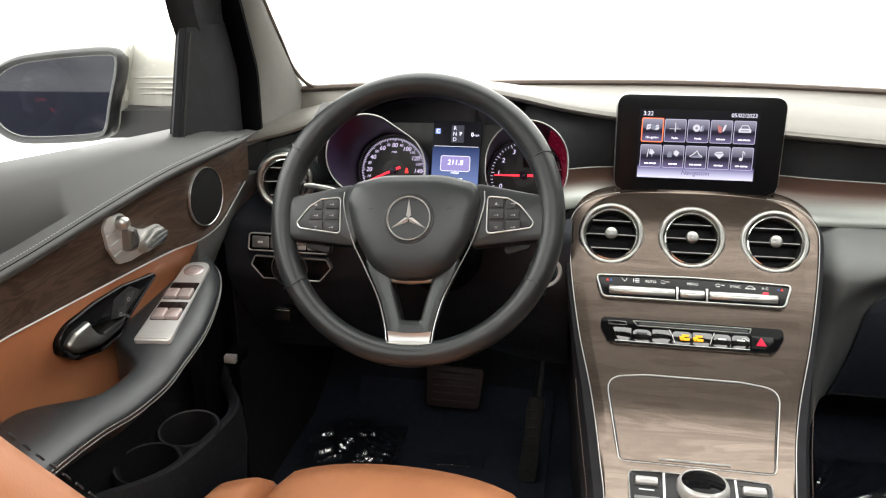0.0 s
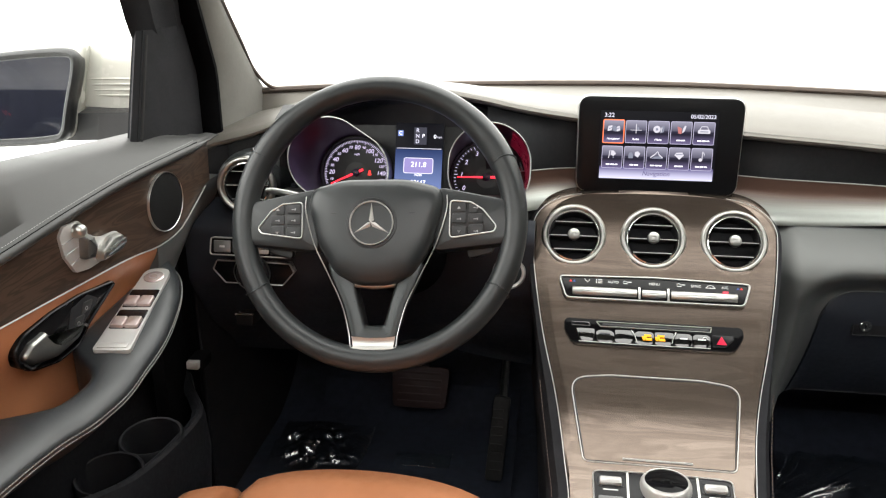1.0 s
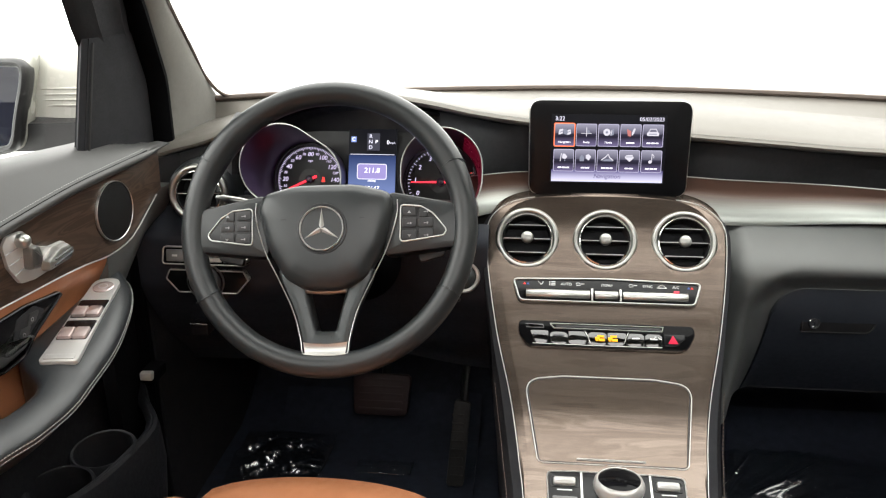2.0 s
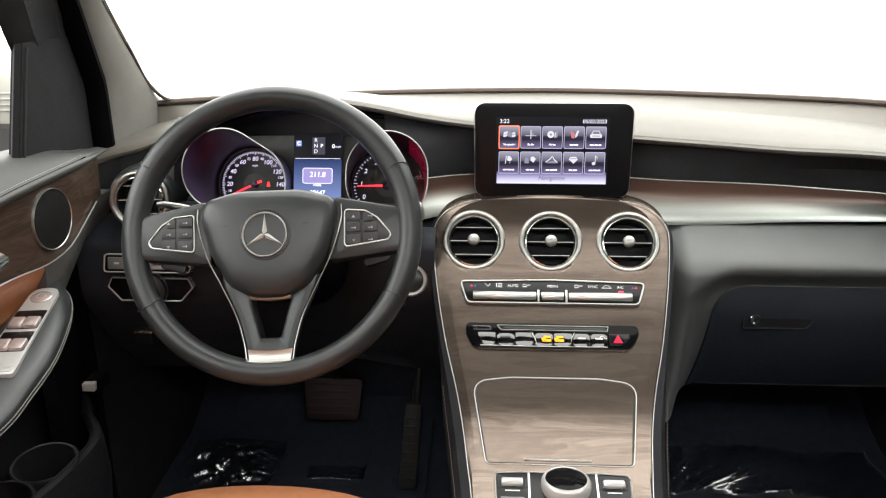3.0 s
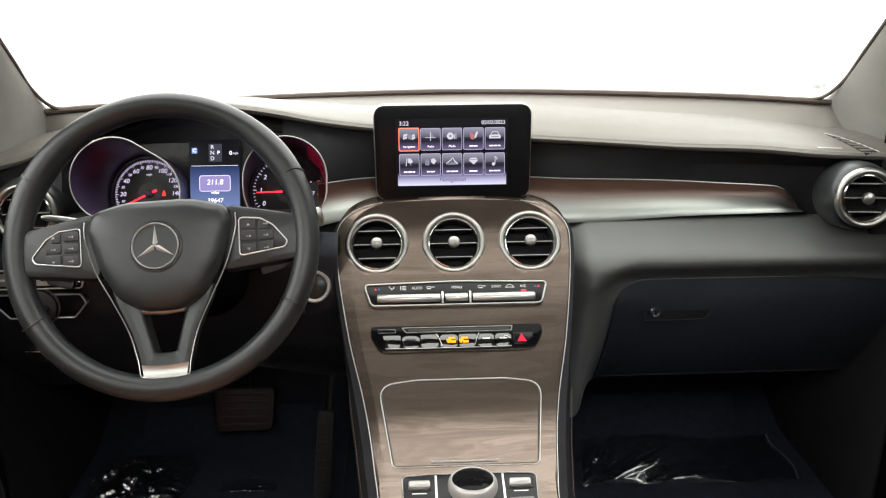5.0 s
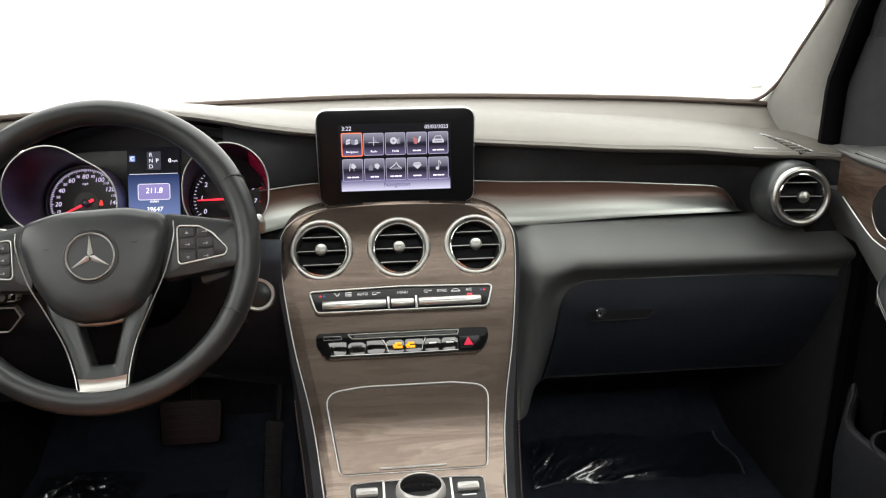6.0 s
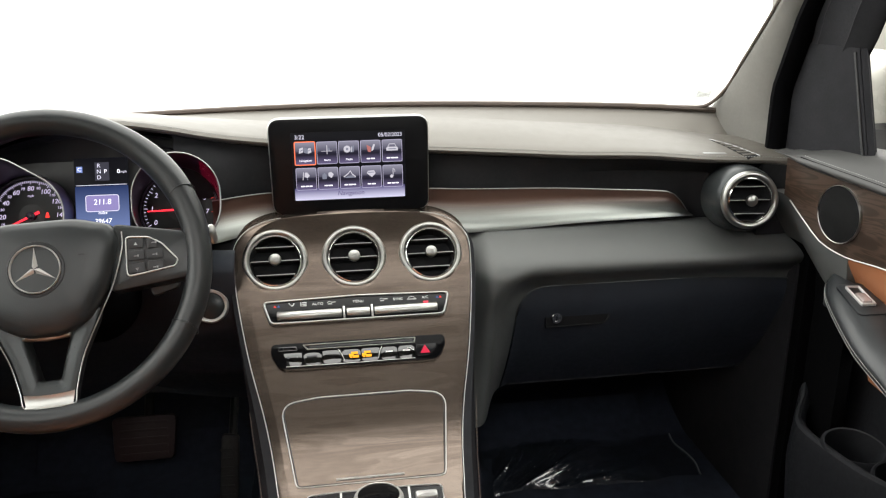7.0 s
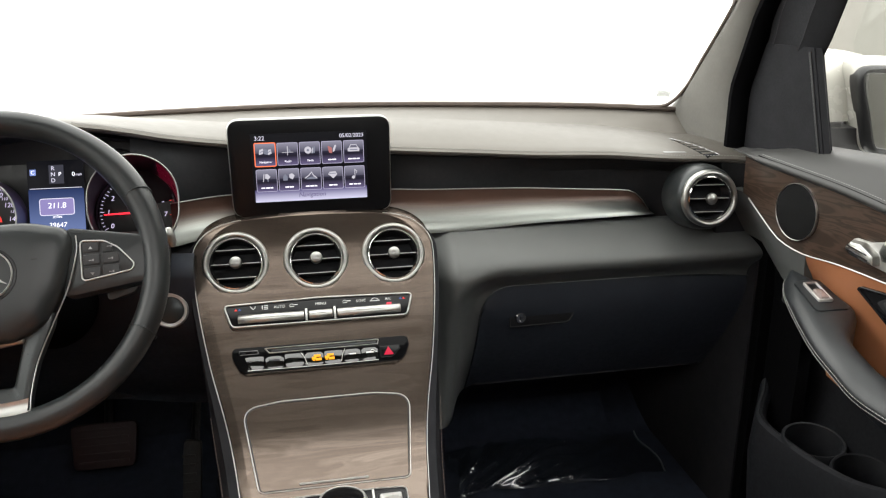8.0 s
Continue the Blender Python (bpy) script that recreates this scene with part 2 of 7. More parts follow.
DASH_LEATHER.node_tree.nodes["Principled BSDF"].inputs["Specular Tint"].default_value = (1.0, 0.95, 0.87, 1)
for node in WAVY_BLACK.node_tree.nodes:
    if node.type == "BUMP":
        node.inputs["Distance"].default_value = 0.0012
        WAVY_BLACK.node_tree.links.new(node.outputs["Normal"], WAVY_BLACK.node_tree.nodes["Principled BSDF"].inputs["Coat Normal"])


# ---------------------------------------------------------------- building helpers
def thing(name, loc, label, category, group="", kind=""):
    ob = new(name)
    ob.empty_display_size = 0.05
    ob.location = loc
    return tagged(ob, label, category, group, kind)


def part(name, bm, mat, parent=None, label="", smooth=40):
    me = bpy.data.meshes.new(name)
    bmesh.ops.recalc_face_normals(bm, faces=bm.faces)
    bm.to_mesh(me)
    bm.free()
    me.materials.append(mat)
    me.polygons.foreach_set("use_smooth", [True] * len(me.polygons))
    me.set_sharp_from_angle(angle=radians(smooth))
    ob = new(name, me)
    if parent:
        ob.parent = parent
        if parent.type == "EMPTY":
            ob.matrix_parent_inverse = Matrix.Translation(parent.location).inverted()
    return tagged(ob, label)


def axes(o, x, y):
    """A local frame: origin, x along, y up the face, z out of it."""
    x = Vector(x).normalized()
    z = x.cross(Vector(y)).normalized()
    y = z.cross(x)
    return Matrix(((x.x, y.x, z.x, o[0]), (x.y, y.y, z.y, o[1]), (x.z, y.z, z.z, o[2]), (0, 0, 0, 1)))


def loft(rows, closed=False, ends=False, bm=None):
    """A skin over rows of points; closed joins each row's ends, ends caps the first and last row."""
    bm = bm or bmesh.new()
    vs = [[bm.verts.new(p) for p in row] for row in rows]
    for a, b in zip(vs, vs[1:]):
        k = len(a)
        for i in range(k if closed else k - 1):
            j = (i + 1) % k
            bm.faces.new((a[i], a[j], b[j], b[i]))
    if ends:
        bm.faces.new(vs[0][::-1])
        bm.faces.new(vs[-1])
    return bm


def sheet(rows, off):
    """A skin with thickness: off is the way to its other side."""
    bm = bmesh.new()
    off = Vector(off)
    a = [[bm.verts.new(p) for p in row] for row in rows]
    b = [[bm.verts.new(Vector(p) + off) for p in row] for row in rows]
    n, k = len(rows), len(rows[0])
    for i in range(n - 1):
        for j in range(k - 1):
            bm.faces.new((a[i][j], a[i][j + 1], a[i + 1][j + 1], a[i + 1][j]))
            bm.faces.new((b[i][j], b[i + 1][j], b[i + 1][j + 1], b[i][j + 1]))
    for i in range(n - 1):
        for j in (0, k - 1):
            bm.faces.new((a[i][j], a[i + 1][j], b[i + 1][j], b[i][j]))
    for j in range(k - 1):
        for i in (0, n - 1):
            bm.faces.new((a[i][j], a[i][j + 1], b[i][j + 1], b[i][j]))
    return bm


def spline(pts, n=8):
    """Points on a smooth curve through pts, n to a span."""
    pts = [Vector(p) for p in pts]
    full = [2 * pts[0] - pts[1], *pts, 2 * pts[-1] - pts[-2]]
    out = []
    for i in range(1, len(full) - 2):
        p0, p1, p2, p3 = full[i - 1 : i + 3]
        for k in range(n):
            t = k / n
            out.append(0.5 * (2 * p1 + (p2 - p0) * t + (2 * p0 - 5 * p1 + 4 * p2 - p3) * t * t + (3 * p1 - p0 - 3 * p2 + p3) * t**3))
    return out + [pts[-1]]


def curve_at(pts):
    """A function of the first coordinate: the others, smoothly between pts, which rise or fall in it."""
    fine = [tuple(p) for p in spline([Vector((*p, 0))[:3] if len(p) < 3 else p for p in pts], 10)]
    fine.sort()
    xs = [p[0] for p in fine]
    ys, zs = [p[1] for p in fine], [p[2] for p in fine]
    return lambda x: (float(np.interp(x, xs, ys)), float(np.interp(x, xs, zs)))


def rpoly(pts, r, n=5):
    """A polygon (in the plane) with its corners rounded; r is one radius or one each."""
    out = []
    k = len(pts)
    rs = r if isinstance(r, (list, tuple)) else [r] * k
    for i in range(k):
        p, a, b = Vector(pts[i]), Vector(pts[i - 1]), Vector(pts[(i + 1) % k])
        u, v = (a - p).normalized(), (b - p).normalized()
        ang = u.angle(v)
        d = min(rs[i] / math.tan(ang / 2), 0.48 * (a - p).length, 0.48 * (b - p).length)
        if d < 1e-6:
            out.append(p)
            continue
        for j in range(n + 1):
            t = j / n
            out.append((1 - t) ** 2 * (p + u * d) + 2 * t * (1 - t) * p + t * t * (p + v * d))
    return out


def rrect(w, h, r, n=5, cx=0.0, cy=0.0):
    return rpoly([(cx - w / 2, cy - h / 2), (cx + w / 2, cy - h / 2), (cx + w / 2, cy + h / 2), (cx - w / 2, cy + h / 2)], r, n)


def disc(r, n=40, cx=0.0, cy=0.0):
    return [Vector((cx + r * math.cos(2 * math.pi * i / n), cy + r * math.sin(2 * math.pi * i / n))) for i in range(n)]


def inset(poly, d):
    k = len(poly)
    out = []
    for i in range(k):
        a, p, b = poly[i - 1], poly[i], poly[(i + 1) % k]
        e, f = (p - a), (b - p)
        e = e.normalized() if e.length > 1e-9 else f.normalized()
        f = f.normalized() if f.length > 1e-9 else e
        nrm = Vector((-(e.y + f.y), e.x + f.x))
        nrm = nrm.normalized() if nrm.length > 1e-9 else Vector((-e.y, e.x))
        out.append(p + nrm * d)
    return out


def prism(poly, m, low, high, bevel=0.001, bm=None):
    """A plate from a flat outline (anticlockwise), between two heights of the frame m, its upper edge rounded."""
    rows = []
    for h, d in ((low, 0), (high - bevel, 0), (high - 0.3 * bevel, 0.3 * bevel), (high, bevel)):
        q = inset(poly, d) if d else poly
        rows.append([m @ Vector((p.x, p.y, h)) for p in q])
    return loft(rows, True, True, bm)


def rim(poly, width, m, low, high, bevel=0.0006, bm=None):
    """A frame that follows an outline, of the given width inwards."""
    rows = []
    for d, h in ((0, low), (0, high - bevel), (bevel, high), (width - bevel, high), (width, high - bevel), (width, low), (0, low)):
        q = inset(poly, d) if d else poly
        rows.append([m @ Vector((p.x, p.y, h)) for p in q])
    return loft(rows, True, False, bm)


def lathe(profile, m, n=48, bm=None):
    """A turned body: rows of radius and height about the frame's z."""
    rows = [[m @ Vector((r * math.cos(2 * math.pi * i / n), r * math.sin(2 * math.pi * i / n), h)) for i in range(n)] for r, h in profile]
    return loft(rows, True, False, bm)


def tube(path, r, n=8, closed=False, flat=1.0, up=(0, 0, 1), bm=None):
    path = [Vector(p) for p in path]
    k = len(path)
    rows = []
    for i, p in enumerate(path):
        a = path[(i - 1) % k] if closed or i else p
        b = path[(i + 1) % k] if closed or i < k - 1 else p
        t = (b - a).normalized()
        s = t.cross(Vector(up))
        s = s.normalized() if s.length > 1e-6 else t.orthogonal().normalized()
        w = s.cross(t)
        rad = r[i] if isinstance(r, (list, tuple)) else r
        rows.append([p + rad * (math.cos(2 * math.pi * j / n) * s + flat * math.sin(2 * math.pi * j / n) * w) for j in range(n)])
    if closed:
        rows.append(rows[0])
    bm = loft(rows, True, not closed, bm)
    if closed:
        bmesh.ops.remove_doubles(bm, verts=bm.verts, dist=1e-7)
    return bm


def stitches(path, r=0.0006, length=0.004, gap=0.002):
    """Thread dashes along a path."""
    path = [Vector(p) for p in path]
    d = [0.0]
    for a, b in zip(path, path[1:]):
        d.append(d[-1] + (b - a).length)

    def at(s):
        return Vector([float(np.interp(s, d, [p[k] for p in path])) for k in range(3)])

    bm = bmesh.new()
    s = 0.0
    while s + length < d[-1]:
        tube([at(s), at(s + length / 2) + Vector((0, 0, r * 0.5)), at(s + length)], r, 5, bm=bm)
        s += length + gap
    return bm


def words(name, text, size, m, mat, parent, align="CENTER", thick=0.0001, shear=0.0):
    cu = bpy.data.curves.new(name, "FONT")
    cu.body, cu.size, cu.align_x, cu.align_y, cu.extrude, cu.shear = text, size, align, "CENTER", thick, shear
    tmp = bpy.data.objects.new(name, cu)
    scene.collection.objects.link(tmp)
    me = bpy.data.meshes.new_from_object(tmp.evaluated_get(bpy.context.evaluated_depsgraph_get()))
    bpy.data.objects.remove(tmp)
    me.transform(m)
    me.materials.clear()
    me.materials.append(mat)
    ob = new(name, me)
    ob.parent = parent
    if parent.type == "EMPTY":
        ob.matrix_parent_inverse = Matrix.Translation(parent.location).inverted()
    return ob


def smooth01(t):
    t = min(1.0, max(0.0, t))
    return t * t * (3 - 2 * t)


def bar(m, x0, y0, x1, y1, h=0.0003, low=0.0, bm=None):
    """A thin flat bar in a frame, by its corners."""
    return prism(rpoly([(x0, y0), (x1, y0), (x1, y1), (x0, y1)], 0.0), m, low, h, min(0.0001, h * 0.3), bm)


# ---------------------------------------------------------------- studio and car shell
ground = part("ground", sheet([[(-14, -14, 0), (14, -14, 0)], [(-14, 14, 0), (14, 14, 0)]], (0, 0, -0.1)), STUDIO_FLOOR)
tagged(ground, "pale painted studio floor under the car", "floor", kind="structure")

wall_bm = loft([[(-14, -9, 0), (14, -9, 0), (14, -8.8, 0), (-14, -8.8, 0)], [(-14, -9, 5), (14, -9, 5), (14, -8.8, 5), (-14, -8.8, 5)]], True, True)
side_bm = loft([[(6, -8.8, 0), (6.2, -8.8, 0), (6.2, 9.4, 0), (6, 9.4, 0)], [(6, -8.8, 5), (6.2, -8.8, 5), (6.2, 9.4, 5), (6, 9.4, 5)]], True, True)
tagged(part("wall_side", side_bm, WALL_WHITE), "pale studio wall beside the car", "wall", kind="structure")
tagged(part("wall_back", wall_bm, STUDIO_WALL), "grey painted studio wall behind the car", "wall", kind="structure")


def box(x0, y0, z0, x1, y1, z1, bm=None):
    return loft([[(x0, y0, z0), (x1, y0, z0), (x1, y1, z0), (x0, y1, z0)], [(x0, y0, z1), (x1, y0, z1), (x1, y1, z1), (x0, y1, z1)]], True, True, bm)


# cabin floor: flat carpet that turns up into the firewall
floor_line = spline([(0, -2.6, 0.40), (0, -0.6, 0.40), (0, 0.18, 0.40), (0, 0.36, 0.41), (0, 0.50, 0.50), (0, 0.58, 0.68), (0, 0.60, 0.90)], 6)
cabin_floor = part("floor", sheet([[(x, p.y, p.z) for p in floor_line] for x in (-0.78, 0.0, 0.78)], (0, 0.02, -0.03)), CARPET)
tagged(cabin_floor, "black carpeted car floor and firewall", "car floor", kind="structure")
tunnel_line = [(-0.15, 0.40), (-0.13, 0.55), (-0.10, 0.62), (0.10, 0.62), (0.13, 0.55), (0.15, 0.40)]
tunnel = part("tunnel", sheet([[(x, y, z) for x, z in tunnel_line] for y in (-2.4, 0.5)], (0, 0, -0.01)), CARPET)
tagged(tunnel, "black carpeted transmission tunnel", "car floor", kind="structure")

# unseen roof, its wide opening added to let light in, and the tail of the cabin with its window
ceiling_bm = bmesh.new()
for x0, y0, x1, y1 in ((-0.72, -0.80, 0.72, -0.243), (-0.72, -1.40, -0.52, -0.80), (0.52, -1.40, 0.72, -0.80), (-0.72, -2.6, 0.72, -1.40)):
    box(x0, y0, 1.56, x1, y1, 1.60, ceiling_bm)
ceiling = part("ceiling", ceiling_bm, HEADLINER)
tagged(ceiling, "unseen grey cloth headliner with an opening added to let light in", "headliner", kind="structure")
tail_bm = bmesh.new()
for x0, z0, x1, z1 in ((-0.78, 0.40, 0.78, 1.56),):
    box(x0, -2.64, z0, x1, -2.60, z1, tail_bm)
tail = part("wall_rear", tail_bm, HEADLINER)
tagged(tail, "grey trimmed rear wall of the cabin", "wall", kind="structure")
for s, wall_name in ((-1, "wall_left"), (1, "wall_right")):
    side_bm = bmesh.new()
    for y0, z0, y1, z1 in ((-2.6, 0.40, -1.12, 1.10), (-1.30, 1.10, -1.12, 1.56), (-2.6, 1.10, -1.60, 1.56), (-1.60, 1.50, -1.30, 1.56)):
        box(s * 0.76, y0, z0, s * 0.80, y1, z1, side_bm)
    tagged(part(wall_name, side_bm, BLACK_PLASTIC), "dark rear side trim of the cabin", "wall", kind="structure")

# windscreen
base_line = curve_at([(-0.70, 0.212, 1.111), (-0.45, 0.262, 1.119), (0, 0.300, 1.125), (0.45, 0.262, 1.118), (0.70, 0.212, 1.108)])
xs = [-0.68 + 1.36 * i / 24 for i in range(25)]
glass_rows = [[Vector((x, base_line(x)[0] + 0.008, base_line(x)[1])) for x in xs], [Vector((x * 0.86, -0.273 + 0.05 * math.cos(x * 2), 1.575)) for x in xs]]
screen_glass = part("window_1", sheet(glass_rows, (0, 0.003, 0.003)), GLASS)
screen_glass.visible_shadow = False
tagged(screen_glass, "clear curved windscreen glass", "windscreen", kind="structure")
seal = part("windscreen_seal", tube([(x, base_line(x)[0], base_line(x)[1] - 0.0005) for x in xs], 0.0055, 8), SEAL_RUBBER)
tagged(seal, "dark brown-black rubber seal along the windscreen foot", "seal", kind="structure")

# bonnet and wings in white, below the windscreen
bonnet_rows = [[(x, 0.33 + 0.98 * k / 8 - 0.1 * (x / 0.8) ** 2, 1.085 - 0.02 * k / 8 - 0.10 * (k / 8) ** 2 - 0.06 * (x / 0.8) ** 2) for x in [-0.8 + 1.6 * i / 16 for i in range(17)]] for k in range(9)]
bonnet = part("bonnet", sheet(bonnet_rows, (0, 0, -0.03)), WHITE_PAINT)
tagged(bonnet, "white painted car bonnet beyond the windscreen", "bonnet", kind="structure")

# ---------------------------------------------------------------- dashboard
dash = thing("dashboard", (0, 0.10, 0.66), "black leather-covered dashboard with stitched top and metal trim strip", "dashboard")
edge = curve_at([(-0.674, 0.002, 1.0640), (-0.645, 0.012, 1.072), (-0.6, 0.018, 1.083), (-0.52, 0.03, 1.112), (-0.44, 0.03, 1.14), (-0.36, 0.035, 1.15), (-0.305, 0.055, 1.142), (-0.25, 0.066, 1.131), (-0.20, 0.075, 1.119), (-0.12, 0.086, 1.106), (0.0, 0.090, 1.0955), (0.134, 0.088, 1.0853), (0.25, 0.078, 1.079), (0.35, 0.063, 1.0745), (0.46, 0.046, 1.073), (0.55, 0.030, 1.0672), (0.645, 0.010, 1.066), (0.674, 0.000, 1.0650)])
crease = curve_at([(-0.674, 0.19, 1.0770), (-0.645, 0.2, 1.0814), (-0.52, 0.205, 1.1114), (-0.36, 0.21, 1.1334), (-0.25, 0.21, 1.1264), (-0.12, 0.205, 1.1164), (0.0, 0.2, 1.1144), (0.144, 0.2, 1.1134), (0.37, 0.195, 1.1004), (0.51, 0.19, 1.0904), (0.6, 0.18, 1.0784), (0.645, 0.16, 1.0764), (0.674, 0.15, 1.0755)])
N = 72
xs = [-0.674 + 1.348 * i / N for i in range(N + 1)]
rows = []
for x in xs:
    (ey, ez), (cy, cz), (by, bz) = edge(x), crease(x), base_line(x)
    row = [(ey + 0.024, ez - 0.012), (ey + 0.006, ez - 0.010), (ey + 0.001, ez - 0.007), (ey, ez - 0.003), (ey + 0.004, ez)]
    for k in range(1, 7):
        u = k / 6
        row.append((ey + 0.004 + (cy - ey - 0.004) * u, ez + (cz - ez) * u + 0.004 * math.sin(math.pi * u)))
    row += [(cy + 0.003, cz - 0.0045), (cy + 0.012, cz - 0.005)]
    for k in range(1, 6):
        u = k / 5
        row.append((cy + 0.012 + (by - cy - 0.012) * u, cz - 0.005 + (bz - cz + 0.001) * u))
    row += [(by + 0.03, bz - 0.06)]
    rows.append([(x, y, z) for y, z in row])
for s in (-1, 1):
    end = rows[0] if s < 0 else rows[-1]
    part("pad_end", loft([[(x + s * dx_, max(y, 0.028) if dx_ else y, z - 0.04 * dx_) for x, y, z in end[4:]] for dx_ in (0.0, 0.010, 0.040)]), DASH_LEATHER, dash, "black leather pad end")
    part("end_filler", box(min(s * 0.640, s * 0.716), 0.020, 0.94, max(s * 0.640, s * 0.716), 0.25, 1.060), MATTE_BLACK, dash)
    part("kick_panel", sheet([[(s * 0.708, y, z) for z in (0.40, 0.70, 1.02)] for y in (0.00, 0.62)], (s * 0.02, 0, 0)), SAIL_BLACK, dash, "dark footwell side")
part("top_pad", loft(rows), DASH_LEATHER, dash, "black leather top pad")
part("stitching", stitches([(x, edge(x)[0] + 0.005, edge(x)[1] + 0.0012) for x in xs if x > -0.33], 0.0005, 0.0030, 0.0014), STITCH, dash, "grey double stitching")

# fascia recess between the pad's lip and the trim strip
trim_top = curve_at([(-0.20, 1.026), (-0.12, 1.027), (0.0, 1.024), (0.135, 1.022), (0.31, 1.016), (0.43, 1.008), (0.50, 1.003), (0.523, 0.998), (0.538, 0.985), (0.551, 0.967)])
trim_low = curve_at([(-0.20, 0.968), (-0.14, 0.972), (0.0, 0.962), (0.19, 0.957), (0.36, 0.963), (0.551, 0.966)])
trim_y = curve_at([(-0.20, 0.052), (-0.12, 0.082), (0, 0.092), (0.12, 0.088), (0.19, 0.080), (0.36, 0.083), (0.551, 0.084)])
fx = [-0.25 + 0.895 * i / 50 for i in range(51)]
rows = []
for x in fx:
    ey, ez = edge(x)
    y1 = trim_y(max(-0.20, min(x, 0.551)))[0] + 0.004
    if x > 0.551:
        y1 += (0.03 - y1) * smooth01((x - 0.551) / 0.09)
    rows.append([(x, ey + 0.014 + (y1 + 0.010 - ey - 0.014) * min(1.0, u * 4), ez - 0.010 + (0.955 - ez + 0.010) * u) for u in (0, 0.12, 0.25, 0.5, 0.75, 1)])
part("fascia", sheet(rows, (0, 0.01, 0)), MATTE_BLACK, dash, "matt black fascia")

# trim strip: brushed metal, brown reflection painted along its top, chrome line above
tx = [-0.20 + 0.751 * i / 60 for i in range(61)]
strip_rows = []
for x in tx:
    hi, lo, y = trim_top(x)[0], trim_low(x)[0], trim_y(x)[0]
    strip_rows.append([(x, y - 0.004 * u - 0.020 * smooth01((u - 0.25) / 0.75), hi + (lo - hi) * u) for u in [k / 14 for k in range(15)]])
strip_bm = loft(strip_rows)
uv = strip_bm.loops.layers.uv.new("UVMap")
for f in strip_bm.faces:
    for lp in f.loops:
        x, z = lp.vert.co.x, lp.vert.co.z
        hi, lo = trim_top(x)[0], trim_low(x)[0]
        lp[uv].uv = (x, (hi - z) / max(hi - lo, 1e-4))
part("trim_strip", strip_bm, TRIM_METAL, dash, "brushed metal strip, brown reflection painted along its top")
part("chrome_line", tube([(x, trim_y(x)[0] - 0.001, trim_top(x)[0] + 0.0005) for x in tx], 0.0008, 6), SATIN_SILVER, dash, "fine chrome line")


def lower_face(x, z):
    """How far the lower dashboard stands back, on the passenger's side."""
    bulge = 0.056 - 0.076 * math.sin(0.5 * math.pi * min(1.0, (0.957 - z) / 0.060))
    ax, az = x - 0.186, 0.922 - z
    deep = 0.10 - math.hypot(0.10 - ax, 0.10 - az) if ax < 0.10 and az < 0.10 else min(ax, az)
    back = 0.046 * smooth01(deep / 0.058)
    foot = 1.15 * max(0.0, 0.845 - z) ** 1.4 * smooth01((x - 0.17) / 0.10)
    return bulge + back + foot + 0.028 * smooth01((0.212 - x) / 0.036)


px = [0.174 + 0.556 * i / 100 for i in range(101)]
pz = [0.957 - 0.317 * k / 90 for k in range(91)]
part("passenger_pad", sheet([[(x, lower_face(x, z), z) for z in pz] for x in px], (0, 0.02, 0)), BLACK_LEATHER, dash, "black leather lower pad")


def driver_face(x, z):
    """The driver's side of the lower dashboard, set back around the column."""
    t = (0.99 - z)
    y = 0.030 - 0.060 * smooth01(t / 0.05) + 0.05 * smooth01((0.87 - z) / 0.10) + 0.12 * smooth01((0.80 - z) / 0.16)
    hollow = math.exp(-(((x + 0.36) / 0.12) ** 2)) * 0.05
    return y + hollow


dx = [-0.703 + 0.533 * i / 40 for i in range(41)]
dz = [0.995 - 0.335 * k / 36 for k in range(37)]
part("driver_pad", sheet([[(x, driver_face(x, z), z) for z in [v - 0.034 * smooth01((x + 0.30) / 0.06) * (v - 0.66) / 0.335 for v in dz]] for x in dx], (0, 0.02, 0)), KNEE_PLASTIC, dash, "black lower panel")
part("knee_panel", sheet([[(x, 0.17 + 0.045 * k, 0.668 - 0.010 * k) for k in range(8)] for x in (-0.70, -0.2)], (0, 0, 0.02)), MATTE_BLACK, dash)
part("under_panel", sheet([[(x, 0.14 + 0.05 * k, 0.645 - 0.01 * k) for k in range(8)] for x in (0.17, 0.70)], (0, 0, 0.02)), MATTE_BLACK, dash)
# end cheeks beside the doors, near-black for the shade in the gap
for s in (-1, 1):
    cheek = [(0.030, 0.955), (0.060, 0.985), (0.21, 1.000), (0.25, 0.70), (0.12, 0.66), (0.040, 0.80), (-0.012, 0.90)]
    part("cheek", loft([[(s * 0.728, y, z) for y, z in cheek], [(s * 0.734, y, z) for y, z in cheek]], True, True), SEAL_SHADE_BLACK, dash)
# slotted defroster grille let into the pad's passenger end
def pad_at(x, y, lift):
    (ey, ez), (cy, cz) = edge(min(x, 0.645)), crease(min(x, 0.645))
    u = max(0.0, min(1.0, (y - ey - 0.004) / (cy - ey - 0.004)))
    return (x, y, ez + (cz - ez) * u + 0.004 * math.sin(math.pi * u) + lift)


def pad_patch(quad, lift, n=6):
    """A thin plate that follows the pad, from four corners in plan."""
    a, b, c, d = (Vector(p) for p in quad)
    rows = []
    for i in range(n + 1):
        u = i / n
        rows.append([pad_at(*((a.lerp(b, u)).lerp(d.lerp(c, u), j / 3)), lift) for j in range(4)])
    return sheet(rows, (0, 0, -0.004))


